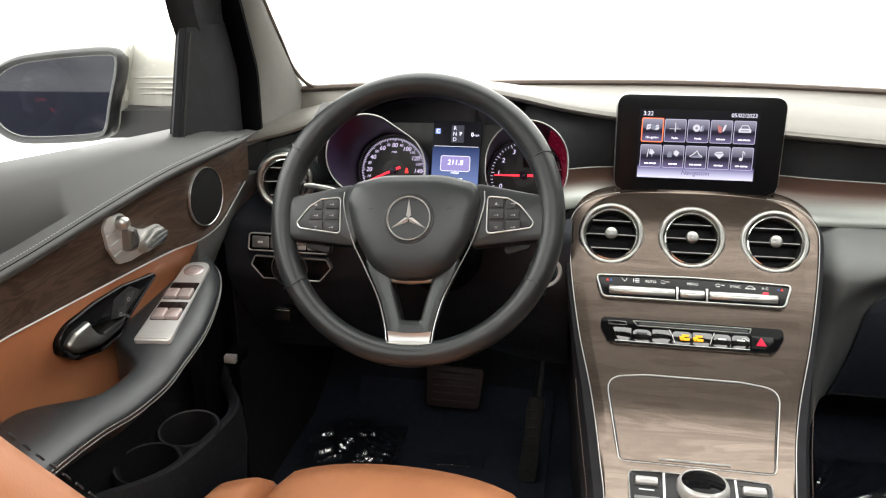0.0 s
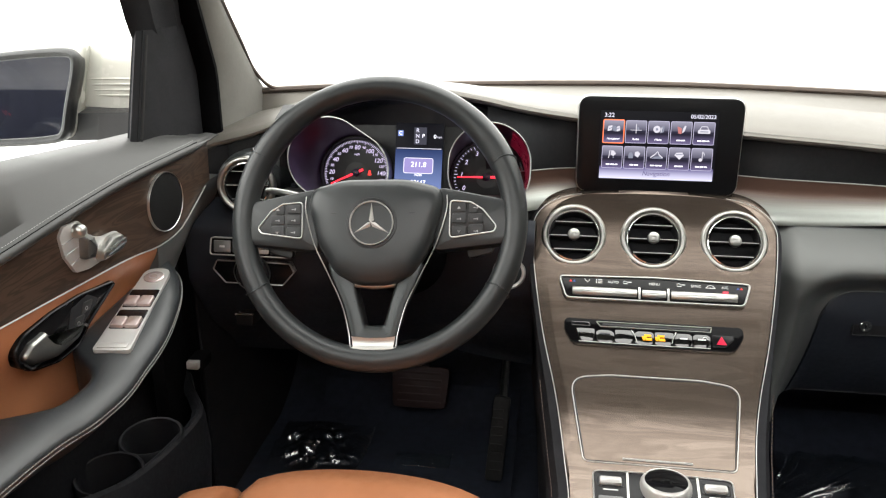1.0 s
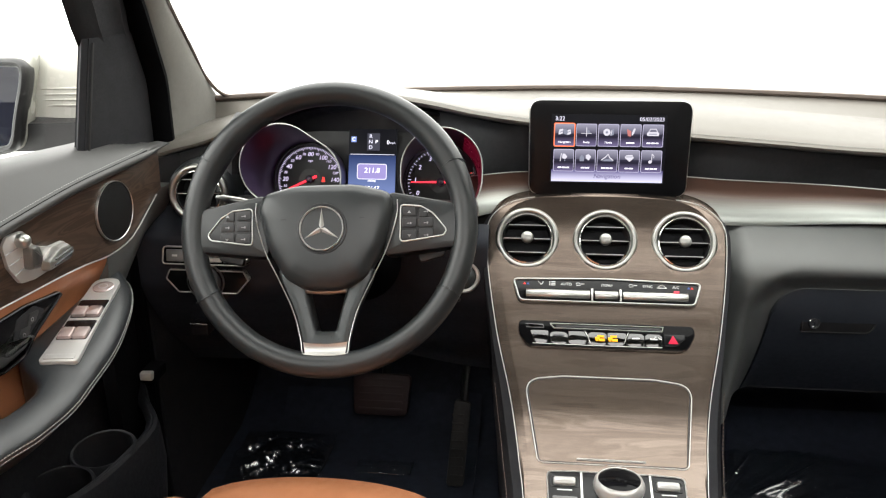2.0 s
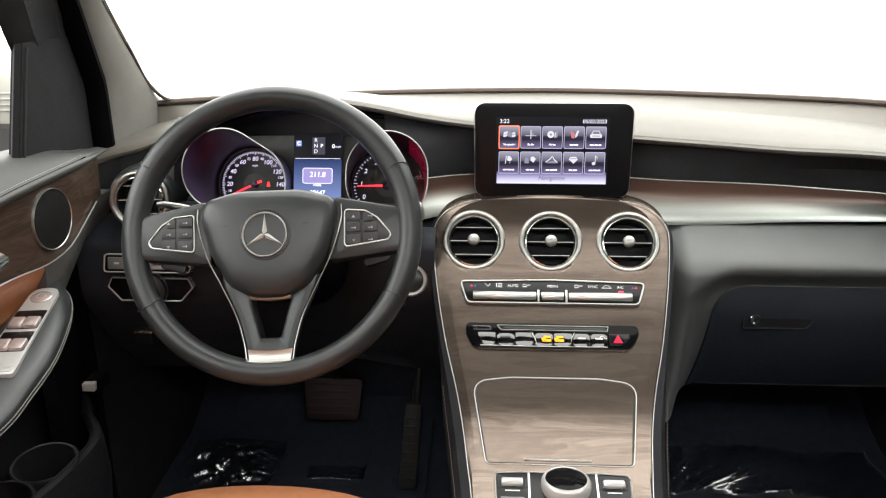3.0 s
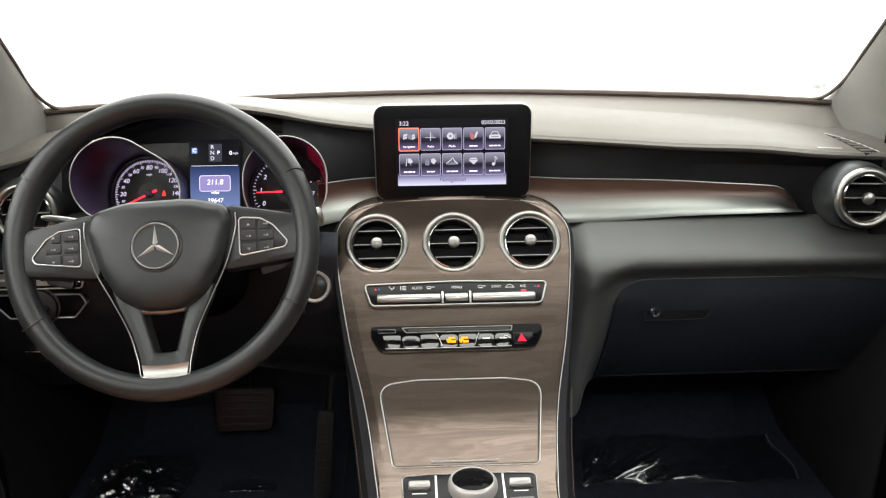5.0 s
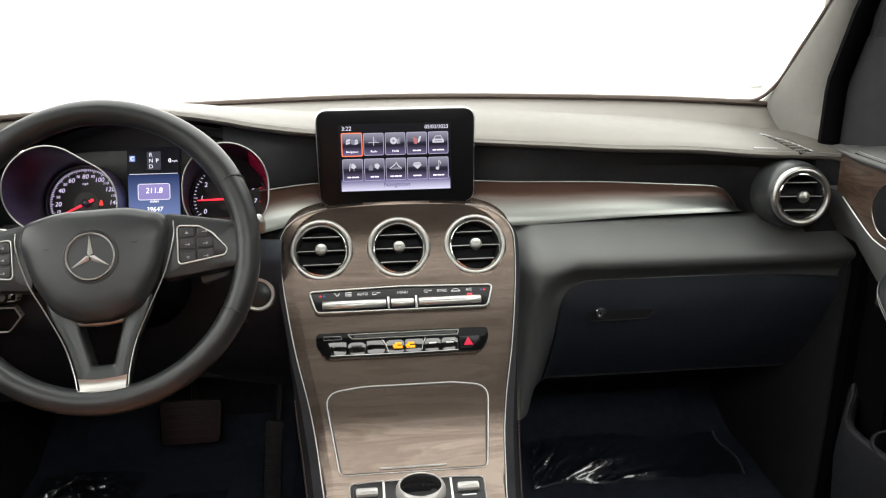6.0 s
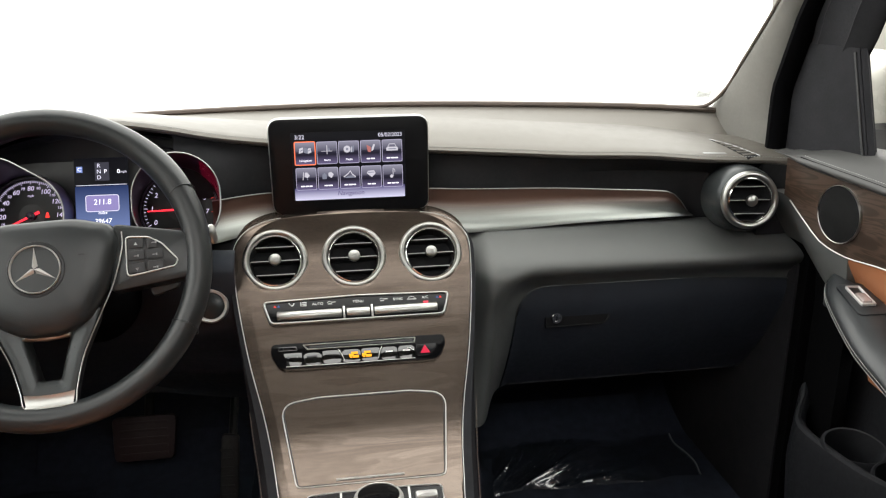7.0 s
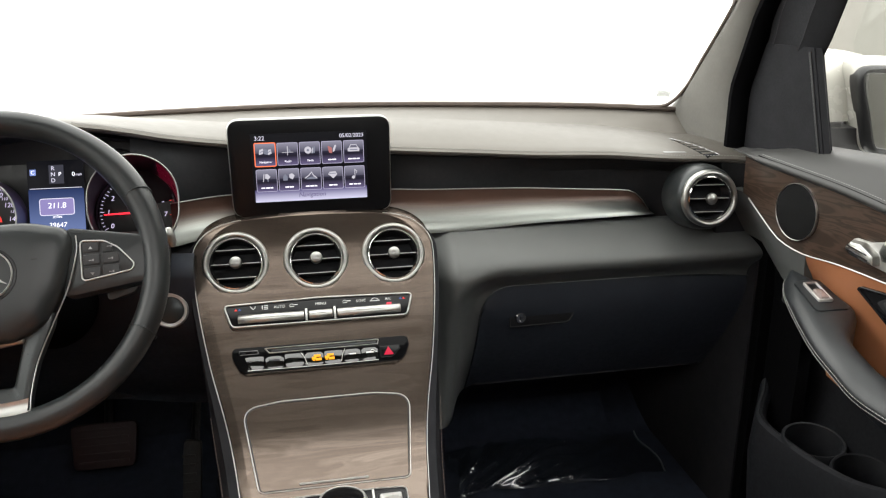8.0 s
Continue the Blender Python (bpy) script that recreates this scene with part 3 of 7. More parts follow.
slot = part("defroster_grille", pad_patch([(0.596, 0.112), (0.622, 0.088), (0.634, 0.024), (0.612, 0.018)], 0.0008, 12), MATTE_BLACK, dash, "black slotted defroster grille")
gl_, gr_ = ((0.596, 0.112), (0.612, 0.018)), ((0.622, 0.088), (0.634, 0.024))
mixed = lambda e, t: (e[0][0] + (e[1][0] - e[0][0]) * t, e[0][1] + (e[1][1] - e[0][1]) * t)
for i in range(6):
    t = 0.10 + 0.145 * i
    part("fin", pad_patch([mixed(gl_, t), mixed(gr_, t + 0.03), mixed(gr_, t + 0.095), mixed(gl_, t + 0.065)], 0.0018, 3), DASH_LEATHER, slot, "taupe bar")
part("grille_edge", tube([pad_at(0.594 + 0.040 * k / 10, 0.114 - 0.092 * k / 10 + 0.010 * math.sin(math.pi * k / 10), 0.0012) for k in range(11)], 0.0009, 5), GREY_SILVER, slot)
part("vent_slit", pad_patch([(0.552, 0.050), (0.588, 0.046), (0.588, 0.041), (0.552, 0.045)], 0.0008, 3), GREY_SILVER, dash, "pale narrow slit")

# glovebox
glove = thing("glovebox", (0.44, 0.03, 0.70), "closed black leather-grained glovebox lid with lock and recessed pull", "glovebox")
gn = 36
lid_rows = []
for i in range(gn + 1):
    x = 0.252 + 0.474 * (i / gn) ** 1.7
    run = max(0.0, 0.050 - (x - 0.252))
    top = 0.8740 - 0.012 * max(0.0, (x - 0.45) / 0.25) ** 2 - (0.050 - math.sqrt(max(0.0, 0.0025 - run * run)))
    lid_rows.append([(x, lower_face(x, top + (0.644 - top) * k / 16) - 0.0045 + (0.0045 if k in (0,) or i in (0, gn) else 0), top + (0.644 - top) * k / 16) for k in range(17)])
lid = part("lid", sheet(lid_rows, (0, 0.004, 0)), KNEE_PLASTIC, glove)
lid_edge = [Vector(r[0]) + Vector((0, -0.004, 0.0005)) for r in lid_rows]
# lighter grey tube put in for the light along the lid's edge
part("edge_line", tube([Vector(p) for p in [lid_rows[0][10], lid_rows[0][6], lid_rows[0][3]]] + lid_edge, 0.0009, 6), SATIN_GREY, glove, "grey tube drawn for the lid's lit edge")
gm = axes((0.354, lower_face(0.354, 0.815) - 0.0048, 0.8145), (1, 0, 0), (0, 0.06, 1))
pull = part("pull", rim(rpoly([(-0.053, -0.0150), (0.046, -0.0140), (0.056, 0.0000), (0.048, 0.0140), (-0.053, 0.0155)], [0.002, 0.012, 0.010, 0.012, 0.002]), 0.0022, gm, -0.003, 0.0012), DARK_PLASTIC, glove, "recessed pull")
part("recess", prism(rpoly([(-0.051, -0.0132), (0.045, -0.0122), (0.053, 0.0000), (0.047, 0.0122), (-0.051, 0.0138)], [0.002, 0.012, 0.010, 0.012, 0.002]), gm, -0.004, 0.0006, 0.0003), DARK_PLASTIC, pull)
lock_m = gm @ Matrix.Translation((-0.035, 0.001, 0.0))
lk = part("lock", lathe([(0.0088, -0.002), (0.0088, 0.0030), (0.0078, 0.0040), (0.0055, 0.0040), (0.0050, 0.0028), (0.0001, 0.0028)], lock_m, 28), CHROME, glove, "round chrome lock")
part("keyway", bar(lock_m, -0.0008, -0.003, 0.0008, 0.003, 0.0034, 0.001), GLOSS_BLACK, lk)

# ---------------------------------------------------------------- centre console
CONSOLE = spline([(0, 0.056, 1.012), (0, 0.036, 0.980), (0, 0.012, 0.950), (0, -0.038, 0.900), (0, -0.105, 0.840), (0, -0.168, 0.790), (0, -0.210, 0.762), (0, -0.255, 0.7405), (0, -0.315, 0.719), (0, -0.42, 0.690), (0, -0.56, 0.670)], 8)
CZ = [p.z for p in CONSOLE][::-1]
CY = [p.y for p in CONSOLE][::-1]


def con_y(z):
    return float(np.interp(z, CZ, CY))


def con_axes(z, x=0.0, lift=0.0):
    """A frame on the console's face at a height: x right, y up the slope, z out."""
    a, b = Vector((0, con_y(z - 0.012), z - 0.012)), Vector((0, con_y(z + 0.012), z + 0.012))
    m = axes((x, con_y(z), z), (1, 0, 0), b - a)
    return m @ Matrix.Translation((0, 0, lift))


half_w = curve_at([(0.655, 0.108), (0.712, 0.1075), (0.740, 0.1155), (0.788, 0.131), (0.84, 0.1505), (0.90, 0.166), (0.945, 0.1725), (0.964, 0.170), (0.979, 0.158), (0.990, 0.138), (0.9965, 0.110), (0.9998, 0.06), (1.0003, 0.0)])
console = thing("centre_console", (0, -0.2, 0.62), "grey-brown wood veneer centre console with chrome edge lines", "centre console")
rows = []
zs = [0.672 + (1.0003 - 0.672) * (1 - (1 - k / 300) ** 1.2) for k in range(301)]
for z in zs:
    w = half_w(z)[0]
    if w < 0.05:
        continue
    row = []
    for u in [-1 + 2 * i / 240 for i in range(241)]:
        x, y = w * u, con_y(z) - 0.001 * (1 - u * u) + 0.003 * max(0, abs(u) - 0.9) * 10
        near = min(math.hypot(x - vx, (z - 0.9455) * 1.18) for vx in (-0.1135, 0, 0.1135))
        sink = 0.050 * smooth01((0.0428 - near) / 0.003)
        row.append((x, y + 0.857 * sink, z - 0.514 * sink))
    rows.append(row)
part("veneer_panel", sheet(rows, (0, 0.014, 0.006)), CONSOLE_WOOD, console, "open-pored wood veneer")
for s in (-1, 1):
    line = [(s * (half_w(z)[0] + 0.001), con_y(z) - 0.0005, z) for z in zs[::2] if half_w(z)[0] > 0.09]
    part("chrome_edge", tube(line, 0.0006, 6), PALE_SILVER, console, "thin chrome edge line")
    flank = []
    for z in zs[:-12:2]:
        w = half_w(z)[0] + 0.002
        y = con_y(z)
        flare = 0.018 * smooth01((0.86 - z) / 0.1)
        flank.append([(s * w, y + 0.002, z), (s * (w + 0.005 + 0.3 * flare), y + 0.0, z - 0.004), (s * (w + 0.009 + 0.6 * flare), y + 0.02, z - 0.012), (s * (w + 0.008 + flare), y + 0.06, z - 0.04), (s * (w + 0.004 + flare), y + 0.16, z - 0.14), (s * (w + 0.004 + flare), y + 0.22, z - 0.28)])
    part("flank", loft(flank), SAIL_BLACK, console, "black leather flank")
    part("flank_stitching", stitches([(s * (half_w(z)[0] + 0.010 + 0.011 * smooth01((0.86 - z) / 0.1)), con_y(z) + 0.004, z - 0.0065) for z in zs if z < 0.80], 0.0005, 0.004, 0.002), SEAL_RUBBER, console, "dull stitching")

# storage lid in the console
lid_m = con_axes(0.7665)
sl = thing("storage_lid", (0, -0.2, 0.766), "closed wood veneer storage lid with chrome outline", "storage lid")
lid_poly = rpoly([(-0.0925, -0.0655), (0.0930, -0.0655), (0.1095, 0.0555), (0.06, 0.0625), (-0.06, 0.0625), (-0.1115, 0.0555)], [0.009, 0.009, 0.022, 0.1, 0.1, 0.022], 8)


def on_console(poly, lift):
    """An outline laid down on the console's curved face about the lid's middle; its y runs along the slope."""
    out = []
    zmid, d = 0.7665, 0.0
    table = sorted([(0.0, zmid)])
    s, z = 0.0, zmid
    up, dn = [(0.0, zmid)], [(0.0, zmid)]
    while s < 0.09:
        z2 = z + 0.002
        s += math.hypot(con_y(z2) - con_y(z), 0.002)
        z = z2
        up.append((s, z))
    s, z = 0.0, zmid
    while s < 0.09:
        z2 = z - 0.002
        s += math.hypot(con_y(z2) - con_y(z), 0.002)
        z = z2
        dn.append((-s, z))
    tab = sorted(set(up + dn))
    for p in poly:
        z = float(np.interp(p.y, [a for a, _ in tab], [b for _, b in tab]))
        nrm = con_axes(z).to_3x3() @ Vector((0, 0, 1))
        u = p.x / half_w(z)[0]
        out.append(Vector((p.x, con_y(z) - 0.001 * (1 - u * u), z)) + nrm * lift)
    return out


outline = on_console([p for p in lid_poly], 0.0008)
part("chrome_outline", tube(outline, 0.0008, 6, True), PALE_SILVER, sl, "thin chrome outline")
gap_line = on_console(inset(lid_poly, 0.0022), 0.0002)
part("shadow_gap", tube(gap_line, 0.0007, 5, True), DARK_PLASTIC, sl)
k = 14
lid_top, lid_in = [], inset(lid_poly, 0.003)
ymax, ymin = max(p.y for p in lid_in), min(p.y for p in lid_in)
for j in range(k + 1):
    y = ymin + (ymax - ymin) * j / k
    hw = [abs(p.x) for p in lid_in if abs(p.y - y) < 0.006]
    w = 0.094 + (0.1085 - 0.094) * j / k - (0.012 if j in (0, k) else 0)
    lid_top.append(on_console([Vector((w * u, y)) for u in [-1 + 2 * i / 16 for i in range(17)]], 0.0006))
part("lid_panel", sheet(lid_top, (0, 0.0015, -0.0015)), CONSOLE_WOOD, sl, "wood veneer lid")
part("pull_strip", tube(on_console([Vector((-0.044 + 0.085 * i / 10, -0.0580)) for i in range(11)], 0.001), 0.0014, 6), PALE_SILVER, sl, "thin chrome pull strip")

# ---------------------------------------------------------------- round air vents
def air_vent(m, pod=0.0, r=0.0472):
    c = m.translation
    v = thing("air_vent", c, "round air vent with brushed silver ring and black slats", "air vent", "air vents")
    ring = [(r, -0.024), (r, -0.001), (r - 0.0015, 0.0025), (r - 0.0045, 0.0045), (r - 0.0075, 0.0035), (r - 0.0090, -0.001), (r - 0.0090, -0.003)]
    part("ring", lathe([(r - 0.0092, -0.014)] + ring[:1] + ring[1:] + [(r - 0.0092, -0.014)], m, 56), VENT_METAL, v, "brushed silver ring", 60)
    part("inner_ring", lathe([(r - 0.0095, -0.012), (r - 0.0095, 0.0012), (r - 0.0110, 0.0020), (r - 0.0122, 0.0005), (r - 0.0122, -0.012)], m, 48), CHROME, v, "polished inner ring", 60)
    part("cup", lathe([(r - 0.0122, 0.0), (r - 0.0130, -0.030), (0.0002, -0.032)], m, 40), MATTE_BLACK, v, "dark duct")
    rin = r - 0.0125
    for h in (0.0205, 0.0, -0.0205):
        w = math.sqrt(rin**2 - h**2) - 0.0005
        slat = part("slat", box(-w, h - 0.0014, -0.024, w, h + 0.0006, -0.0035), MATTE_BLACK, v, "black slat")
        slat.data.transform(m)
        strip = part("slat_edge", box(-w, h - 0.0004, -0.0036, w, h + 0.0006, -0.0022), PALE_SILVER, slat, "thin chrome edge")
        strip.data.transform(m)
    part("knob", lathe([(0.0040, -0.004), (0.0058, 0.001), (0.0086, 0.004), (0.0090, 0.0065), (0.0078, 0.0095), (0.0045, 0.0112), (0.0002, 0.0116)], m, 32), KNOB_SILVER, v, "dimpled silver knob")
    if pod:
        part("pod", lathe([(r - 0.003, -0.004), (r + 0.0020, -0.007), (r + 0.0050, -0.016), (r + 0.0075, -0.032), (r + 0.0085, -pod), (0.01, -pod)], m, 56), SATIN_GREY, v, "flared silver housing", 60)
    return v


vent_m = axes((0, 0.004, 0.9455), (1, 0, 0), (0, 0.60, 1))
vent = air_vent(vent_m)
for x in (-0.1135, 0.1135):
    copy_thing(vent, Matrix.Translation(vent_m.translation + Vector((x, 0.0008, 0))))
for s in (-1, 1):
    air_vent(axes((s * 0.596, -0.030, 1.012), (1, -0.10 * s, 0), (0, 0.16, 1)), 0.065, 0.0440)


# ---------------------------------------------------------------- climate panel
clim = thing("climate_control_panel", (0, con_y(0.887), 0.887), "silver-framed climate control bar with metal rocker keys", "control panel")
cm = con_axes(0.887, 0, 0.0035)
cpoly = rpoly([(-0.1225, -0.0205), (0.1225, -0.0205), (0.1335, 0.0155), (0.0, 0.0190), (-0.1335, 0.0155)], [0.011, 0.011, 0.007, 0.4, 0.007], 6)
part("body", prism(cpoly, cm, -0.008, 0.0010, 0.0006), DEEP_BLACK, clim, "gloss black backing")
part("bezel", rim(cpoly, 0.0028, cm, -0.008, 0.0030, 0.0008), SATIN_SILVER, clim, "bright silver bezel")
kz = -0.0075
for x0, x1 in ((-0.113, -0.023), (-0.0165, 0.0165), (0.023, 0.113)):
    arc = [(-0.0066 * math.cos(math.pi * i / 14), 0.0052 * math.sin(math.pi * i / 14)) for i in range(15)]
    key = part("key", loft([[cm @ Vector((x, kz + a * k, 0.0008 + b * k)) for a, b in arc] for x, k in ((x0, 0.8), (x0 + 0.0008, 1.0), (x1 - 0.0008, 1.0), (x1, 0.8))], True, True), SATIN_SILVER, clim, "rounded silver rocker key", 60)
    part("key_groove", bar(cm, x0 + 0.002, kz - 0.0052, x1 - 0.002, kz - 0.0046, 0.0042, 0.003), GREY_SILVER, key)
for x in (-0.0198, 0.0198):
    part("divider", bar(cm, x - 0.0014, -0.017, x + 0.0014, 0.0012, 0.0030, 0.0005), SATIN_SILVER, clim, "silver divider")
for x, txt in ((-0.056, "AUTO"), (0.001, "MENU"), (0.058, "SYNC"), (0.097, "A/C")):
    words("lettering", txt, 0.0056, cm @ Matrix.Translation((x, 0.0080, 0.0011)), INK_GREY, clim)
for x in (-0.037, 0.037):
    icon = bmesh.new()
    tube([cm @ Vector((x - 0.0055 + 0.0016 * i, 0.0085 + 0.0022 * math.sin(math.pi * i / 4), 0.0013)) for i in range(5)], 0.0005, 5, bm=icon)
    bar(cm, x - 0.0050, 0.0062, x + 0.0010, 0.0072, 0.0014, 0.001, icon)
    bar(cm, x + 0.0014, 0.0086, x + 0.0064, 0.0098, 0.0014, 0.001, icon)
    part("symbol", icon, INK_GREY, clim)
icon = bmesh.new()
tube([cm @ Vector((0.0775 - 0.0062 + 0.0031 * i, 0.0062 + (0.0, 0.0036, 0.0044, 0.0036, 0.0)[i], 0.0013)) for i in range(5)], 0.0005, 5, bm=icon)
bar(cm, 0.0705, 0.0058, 0.0845, 0.0068, 0.0014, 0.001, icon)
part("symbol", icon, INK_GREY, clim)
icon = bmesh.new()
tube([cm @ Vector((-0.0965 + 0.0011 * i, 0.0110 - 0.0012 * i + 0.0010 * (i % 2), 0.0013)) for i in range(5)], 0.0006, 5, bm=icon)
tube([cm @ Vector((-0.0925, 0.0060, 0.0013)), cm @ Vector((-0.0895, 0.0085, 0.0013)), cm @ Vector((-0.0890, 0.0110, 0.0013))], 0.0006, 5, bm=icon)
part("symbol", icon, INK_GREY, clim)
icon = bmesh.new()
for i in range(3):
    bar(cm, -0.0775, 0.0054 + 0.0026 * i, -0.0715, 0.0066 + 0.0026 * i, 0.0014, 0.001, icon)
bar(cm, -0.0800, 0.0054, -0.0788, 0.0118, 0.0014, 0.001, icon)
part("symbol", icon, INK_GREY, clim)
for x, mt in ((-0.1155, WARN_RED), (-0.1105, BLUE_PRINT), (0.1145, BLUE_PRINT), (0.1190, WARN_RED)):
    part("symbol", prism(rpoly([(x - 0.0022, 0.006), (x + 0.0022, 0.006), (x, 0.0095)], 0.0), cm, 0.001, 0.0013, 0.0001), mt, clim)
part("lamp", bar(cm, 0.0935, -0.0014, 0.1005, 0.0006, 0.0050, 0.001), LED_RED, clim, "small lit red lamp")

# ---------------------------------------------------------------- media key bar with disc slot
media = thing("media_key_bar", (0, con_y(0.841), 0.841), "piano-black media key bar with disc slot and hazard switch", "control panel")
mm = con_axes(0.8405, -0.002, 0.0038)
mpoly = rpoly([(-0.108, -0.0185), (0.108, -0.0185), (0.120, 0.0040), (0.119, 0.0185), (-0.120, 0.0195), (-0.120, 0.004)], [0.018, 0.020, 0.018, 0.009, 0.009, 0.018], 7)
part("body", prism(mpoly, mm, -0.010, 0.0020, 0.0014), BAR_BLACK, media, "gloss black face")
part("edge", rim(mpoly, 0.0010, mm, -0.010, 0.0008, 0.0003), CHROME, media, "thin bright edge")
part("slot_frame", rim(rpoly([(-0.071, 0.0075), (0.0765, 0.0075), (0.0785, 0.0158), (-0.078, 0.0158)], 0.0012, 3), 0.0014, mm, 0.001, 0.0036, 0.0005), SATIN_SILVER, media, "silver slot frame")
part("disc_slot", bar(mm, -0.068, 0.0098, 0.074, 0.0132, 0.0026, 0.001), DARK_PLASTIC, media, "disc slot")
part("key", prism(rpoly([(-0.110, 0.0075), (-0.084, 0.0075), (-0.086, 0.0140), (-0.111, 0.0140)], 0.001, 2), mm, 0.001, 0.0034, 0.0010), GLOSS_BLACK, media, "eject key")
edges = [-0.104, -0.078, -0.0515, -0.025, 0.0015, 0.028, 0.052, 0.076]
for i, (x0, x1) in enumerate(zip(edges, edges[1:])):
    lowx = 0.005 * max(0, 2 - i) / 2
    lean = (0.0004, -0.0003, 0.0006, 0.0, 0.0003, 0.0, 0.0)[i]
    bow = [(-0.0150 + 0.0190 * j / 8, 0.0012 + 0.0030 * math.sin(math.pi * (0.12 + 0.76 * j / 8)) + lean * j / 4) for j in range(9)]
    rows = []
    for k in range(7):
        u = k / 6
        drop = 0.0012 * (2 * u - 1) ** 4
        rows.append([mm @ Vector((x0 + 0.0007 + lowx * (1 - j / 8) * (1 - u) + (x1 - x0 - 0.0014) * u, yy, hh - drop)) for j, (yy, hh) in enumerate(bow)])
    k = part("key", sheet(rows, mm.to_3x3() @ Vector((0, 0, -0.002))), WAVY_BLACK, media, "gloss black key", 60)
    if i in (3, 4):
        sx = x0 + (0.010 if i == 3 else 0.001)
        sym = bmesh.new()
        for q0, q1, q2, q3 in ((0, -0.0075, 0.006, -0.0040), (0.005, -0.0095, 0.013, -0.0060), (0.003, -0.0040, 0.012, -0.0010), (0.001, -0.0095, 0.004, -0.0082)):
            bar(mm, sx + q0, q1, sx + q2, q3, 0.0049, 0.004, sym)
        part("lit_symbol", sym, AMBER, k, "lit amber symbol")
    elif i < 3:
        part("symbol", bar(mm, x0 + 0.006, -0.0042, x1 - 0.006, -0.0022, 0.0045, 0.004), INK_DARK, k)
    else:
        part("symbol", bar(mm, x0 + 0.007, -0.0050, x1 - 0.007, -0.0030, 0.0045, 0.004), INK_GREY, k)
part("lower_line", tube([mm @ Vector((x, -0.0156 - 0.0006 * math.sin(math.pi * (x + 0.104) / 0.18), 0.0030)) for x in [-0.100 + 0.0175 * i for i in range(11)]], 0.0005, 6), SATIN_SILVER, media, "bright lower edge of the keys")
for x, lean in ((-0.0255, 0.004), (0.0275, -0.003)):
    part("key_divider", tube([mm @ Vector((x - lean, 0.0050, 0.0040)), mm @ Vector((x, -0.002, 0.0046)), mm @ Vector((x + lean, -0.0125, 0.0034))], 0.0005, 6), SATIN_SILVER, media, "bright key divider")
part("car_symbol", tube([mm @ Vector((0.0620 + 0.0024 * i, -0.0040 + (0.0, 0.0006, 0.0034, 0.0034, 0.0006, 0.0)[i], 0.0047)) for i in range(6)], 0.0006, 5), INK_GREY, media, "white car outline")
hz = part("hazard_key", prism(rpoly([(0.0775, -0.0135), (0.094, -0.0135), (0.1065, -0.002), (0.106, 0.0045), (0.0775, 0.0045)], 0.0015, 3), mm, 0.001, 0.0036, 0.0012), DEEP_BLACK, media, "gloss black hazard key")
tri_out = rpoly([(0.0830, -0.0095), (0.0965, -0.0095), (0.0900, 0.0030)], 0.0006, 2)
part("triangle", prism(tri_out, mm, 0.003, 0.0039, 0.0001), RED_PRINT, hz, "red triangle")

# ---------------------------------------------------------------- rotary controller and its keys
ctrl = thing("rotary_controller", (0.003, -0.285, 0.712), "silver-ringed rotary controller with glossy black top on the console", "controller knob")
km = axes((0.0055, -0.292, 0.7145), (1, 0, 0), (0, 1, -0.04)) @ Matrix.Diagonal((0.92, 0.92, 1.06, 1))
part("collar", lathe([(0.036, -0.006), (0.036, 0.002), (0.034, 0.004), (0.030, 0.004)], km), GLOSS_BLACK, ctrl, "black collar")
part("ring", lathe([(0.0315, 0.002), (0.0330, 0.006), (0.0338, 0.014), (0.0330, 0.0195), (0.0310, 0.0228), (0.0288, 0.0240), (0.0278, 0.0238), (0.0275, 0.0230)], km, 64), PALE_SILVER, ctrl, "knurled silver ring")
part("top", lathe([(0.0277, 0.018), (0.0277, 0.0230), (0.020, 0.0244), (0.012, 0.0252), (0.0002, 0.0254)], km, 48), BAR_BLACK, ctrl, "gloss black touch top")
bed = thing("console_key_bed", (0, -0.30, 0.70), "piano-black key bed with silver frame round the controller", "control panel")
bm_ = con_axes(0.7193, 0.002, 0.0030)
bed_poly = rpoly([(-0.080, -0.075), (0.080, -0.075), (0.084, 0.041), (0.05, 0.043), (-0.05, 0.043), (-0.084, 0.041)], [0.01, 0.01, 0.008, 0.1, 0.1, 0.008], 5)
part("base", prism(bed_poly, bm_, -0.006, 0.0015, 0.0008), DEEP_BLACK, bed, "gloss black base")
part("frame", rim(bed_poly, 0.0017, bm_, -0.006, 0.0030, 0.0008), PALE_SILVER, bed, "silver frame")
for s in (-1, 1):
    part("divider", bar(bm_, s * 0.0415 - 0.0013, -0.06, s * 0.0415 + 0.0013, 0.0405, 0.0028, 0.001), SATIN_SILVER, bed, "silver divider")
    key = part("rocker", prism(rrect(0.027, 0.011, 0.003, 4, s * 0.062, 0.026), bm_, 0.001, 0.0065, 0.003), PALE_SILVER, bed, "silver rocker key")
    part("symbol", bar(bm_, s * 0.062 - 0.009, 0.0135, s * 0.062 + 0.009, 0.0150, 0.0019, 0.001), INK_GREY, bed)
    part("key_gap", rim(rrect(0.034, 0.016, 0.004, 4, s * 0.062, 0.026), 0.001, bm_, 0.001, 0.0022, 0.0003), DARK_PLASTIC, bed)
    part("lower_key", prism(rrect(0.030, 0.014, 0.002, 3, s * 0.062, -0.002), bm_, 0.001, 0.0034, 0.001), GLOSS_BLACK, bed, "gloss black key")
pw = bm_ @ Matrix.Translation((0.062, -0.001, 0.0035))
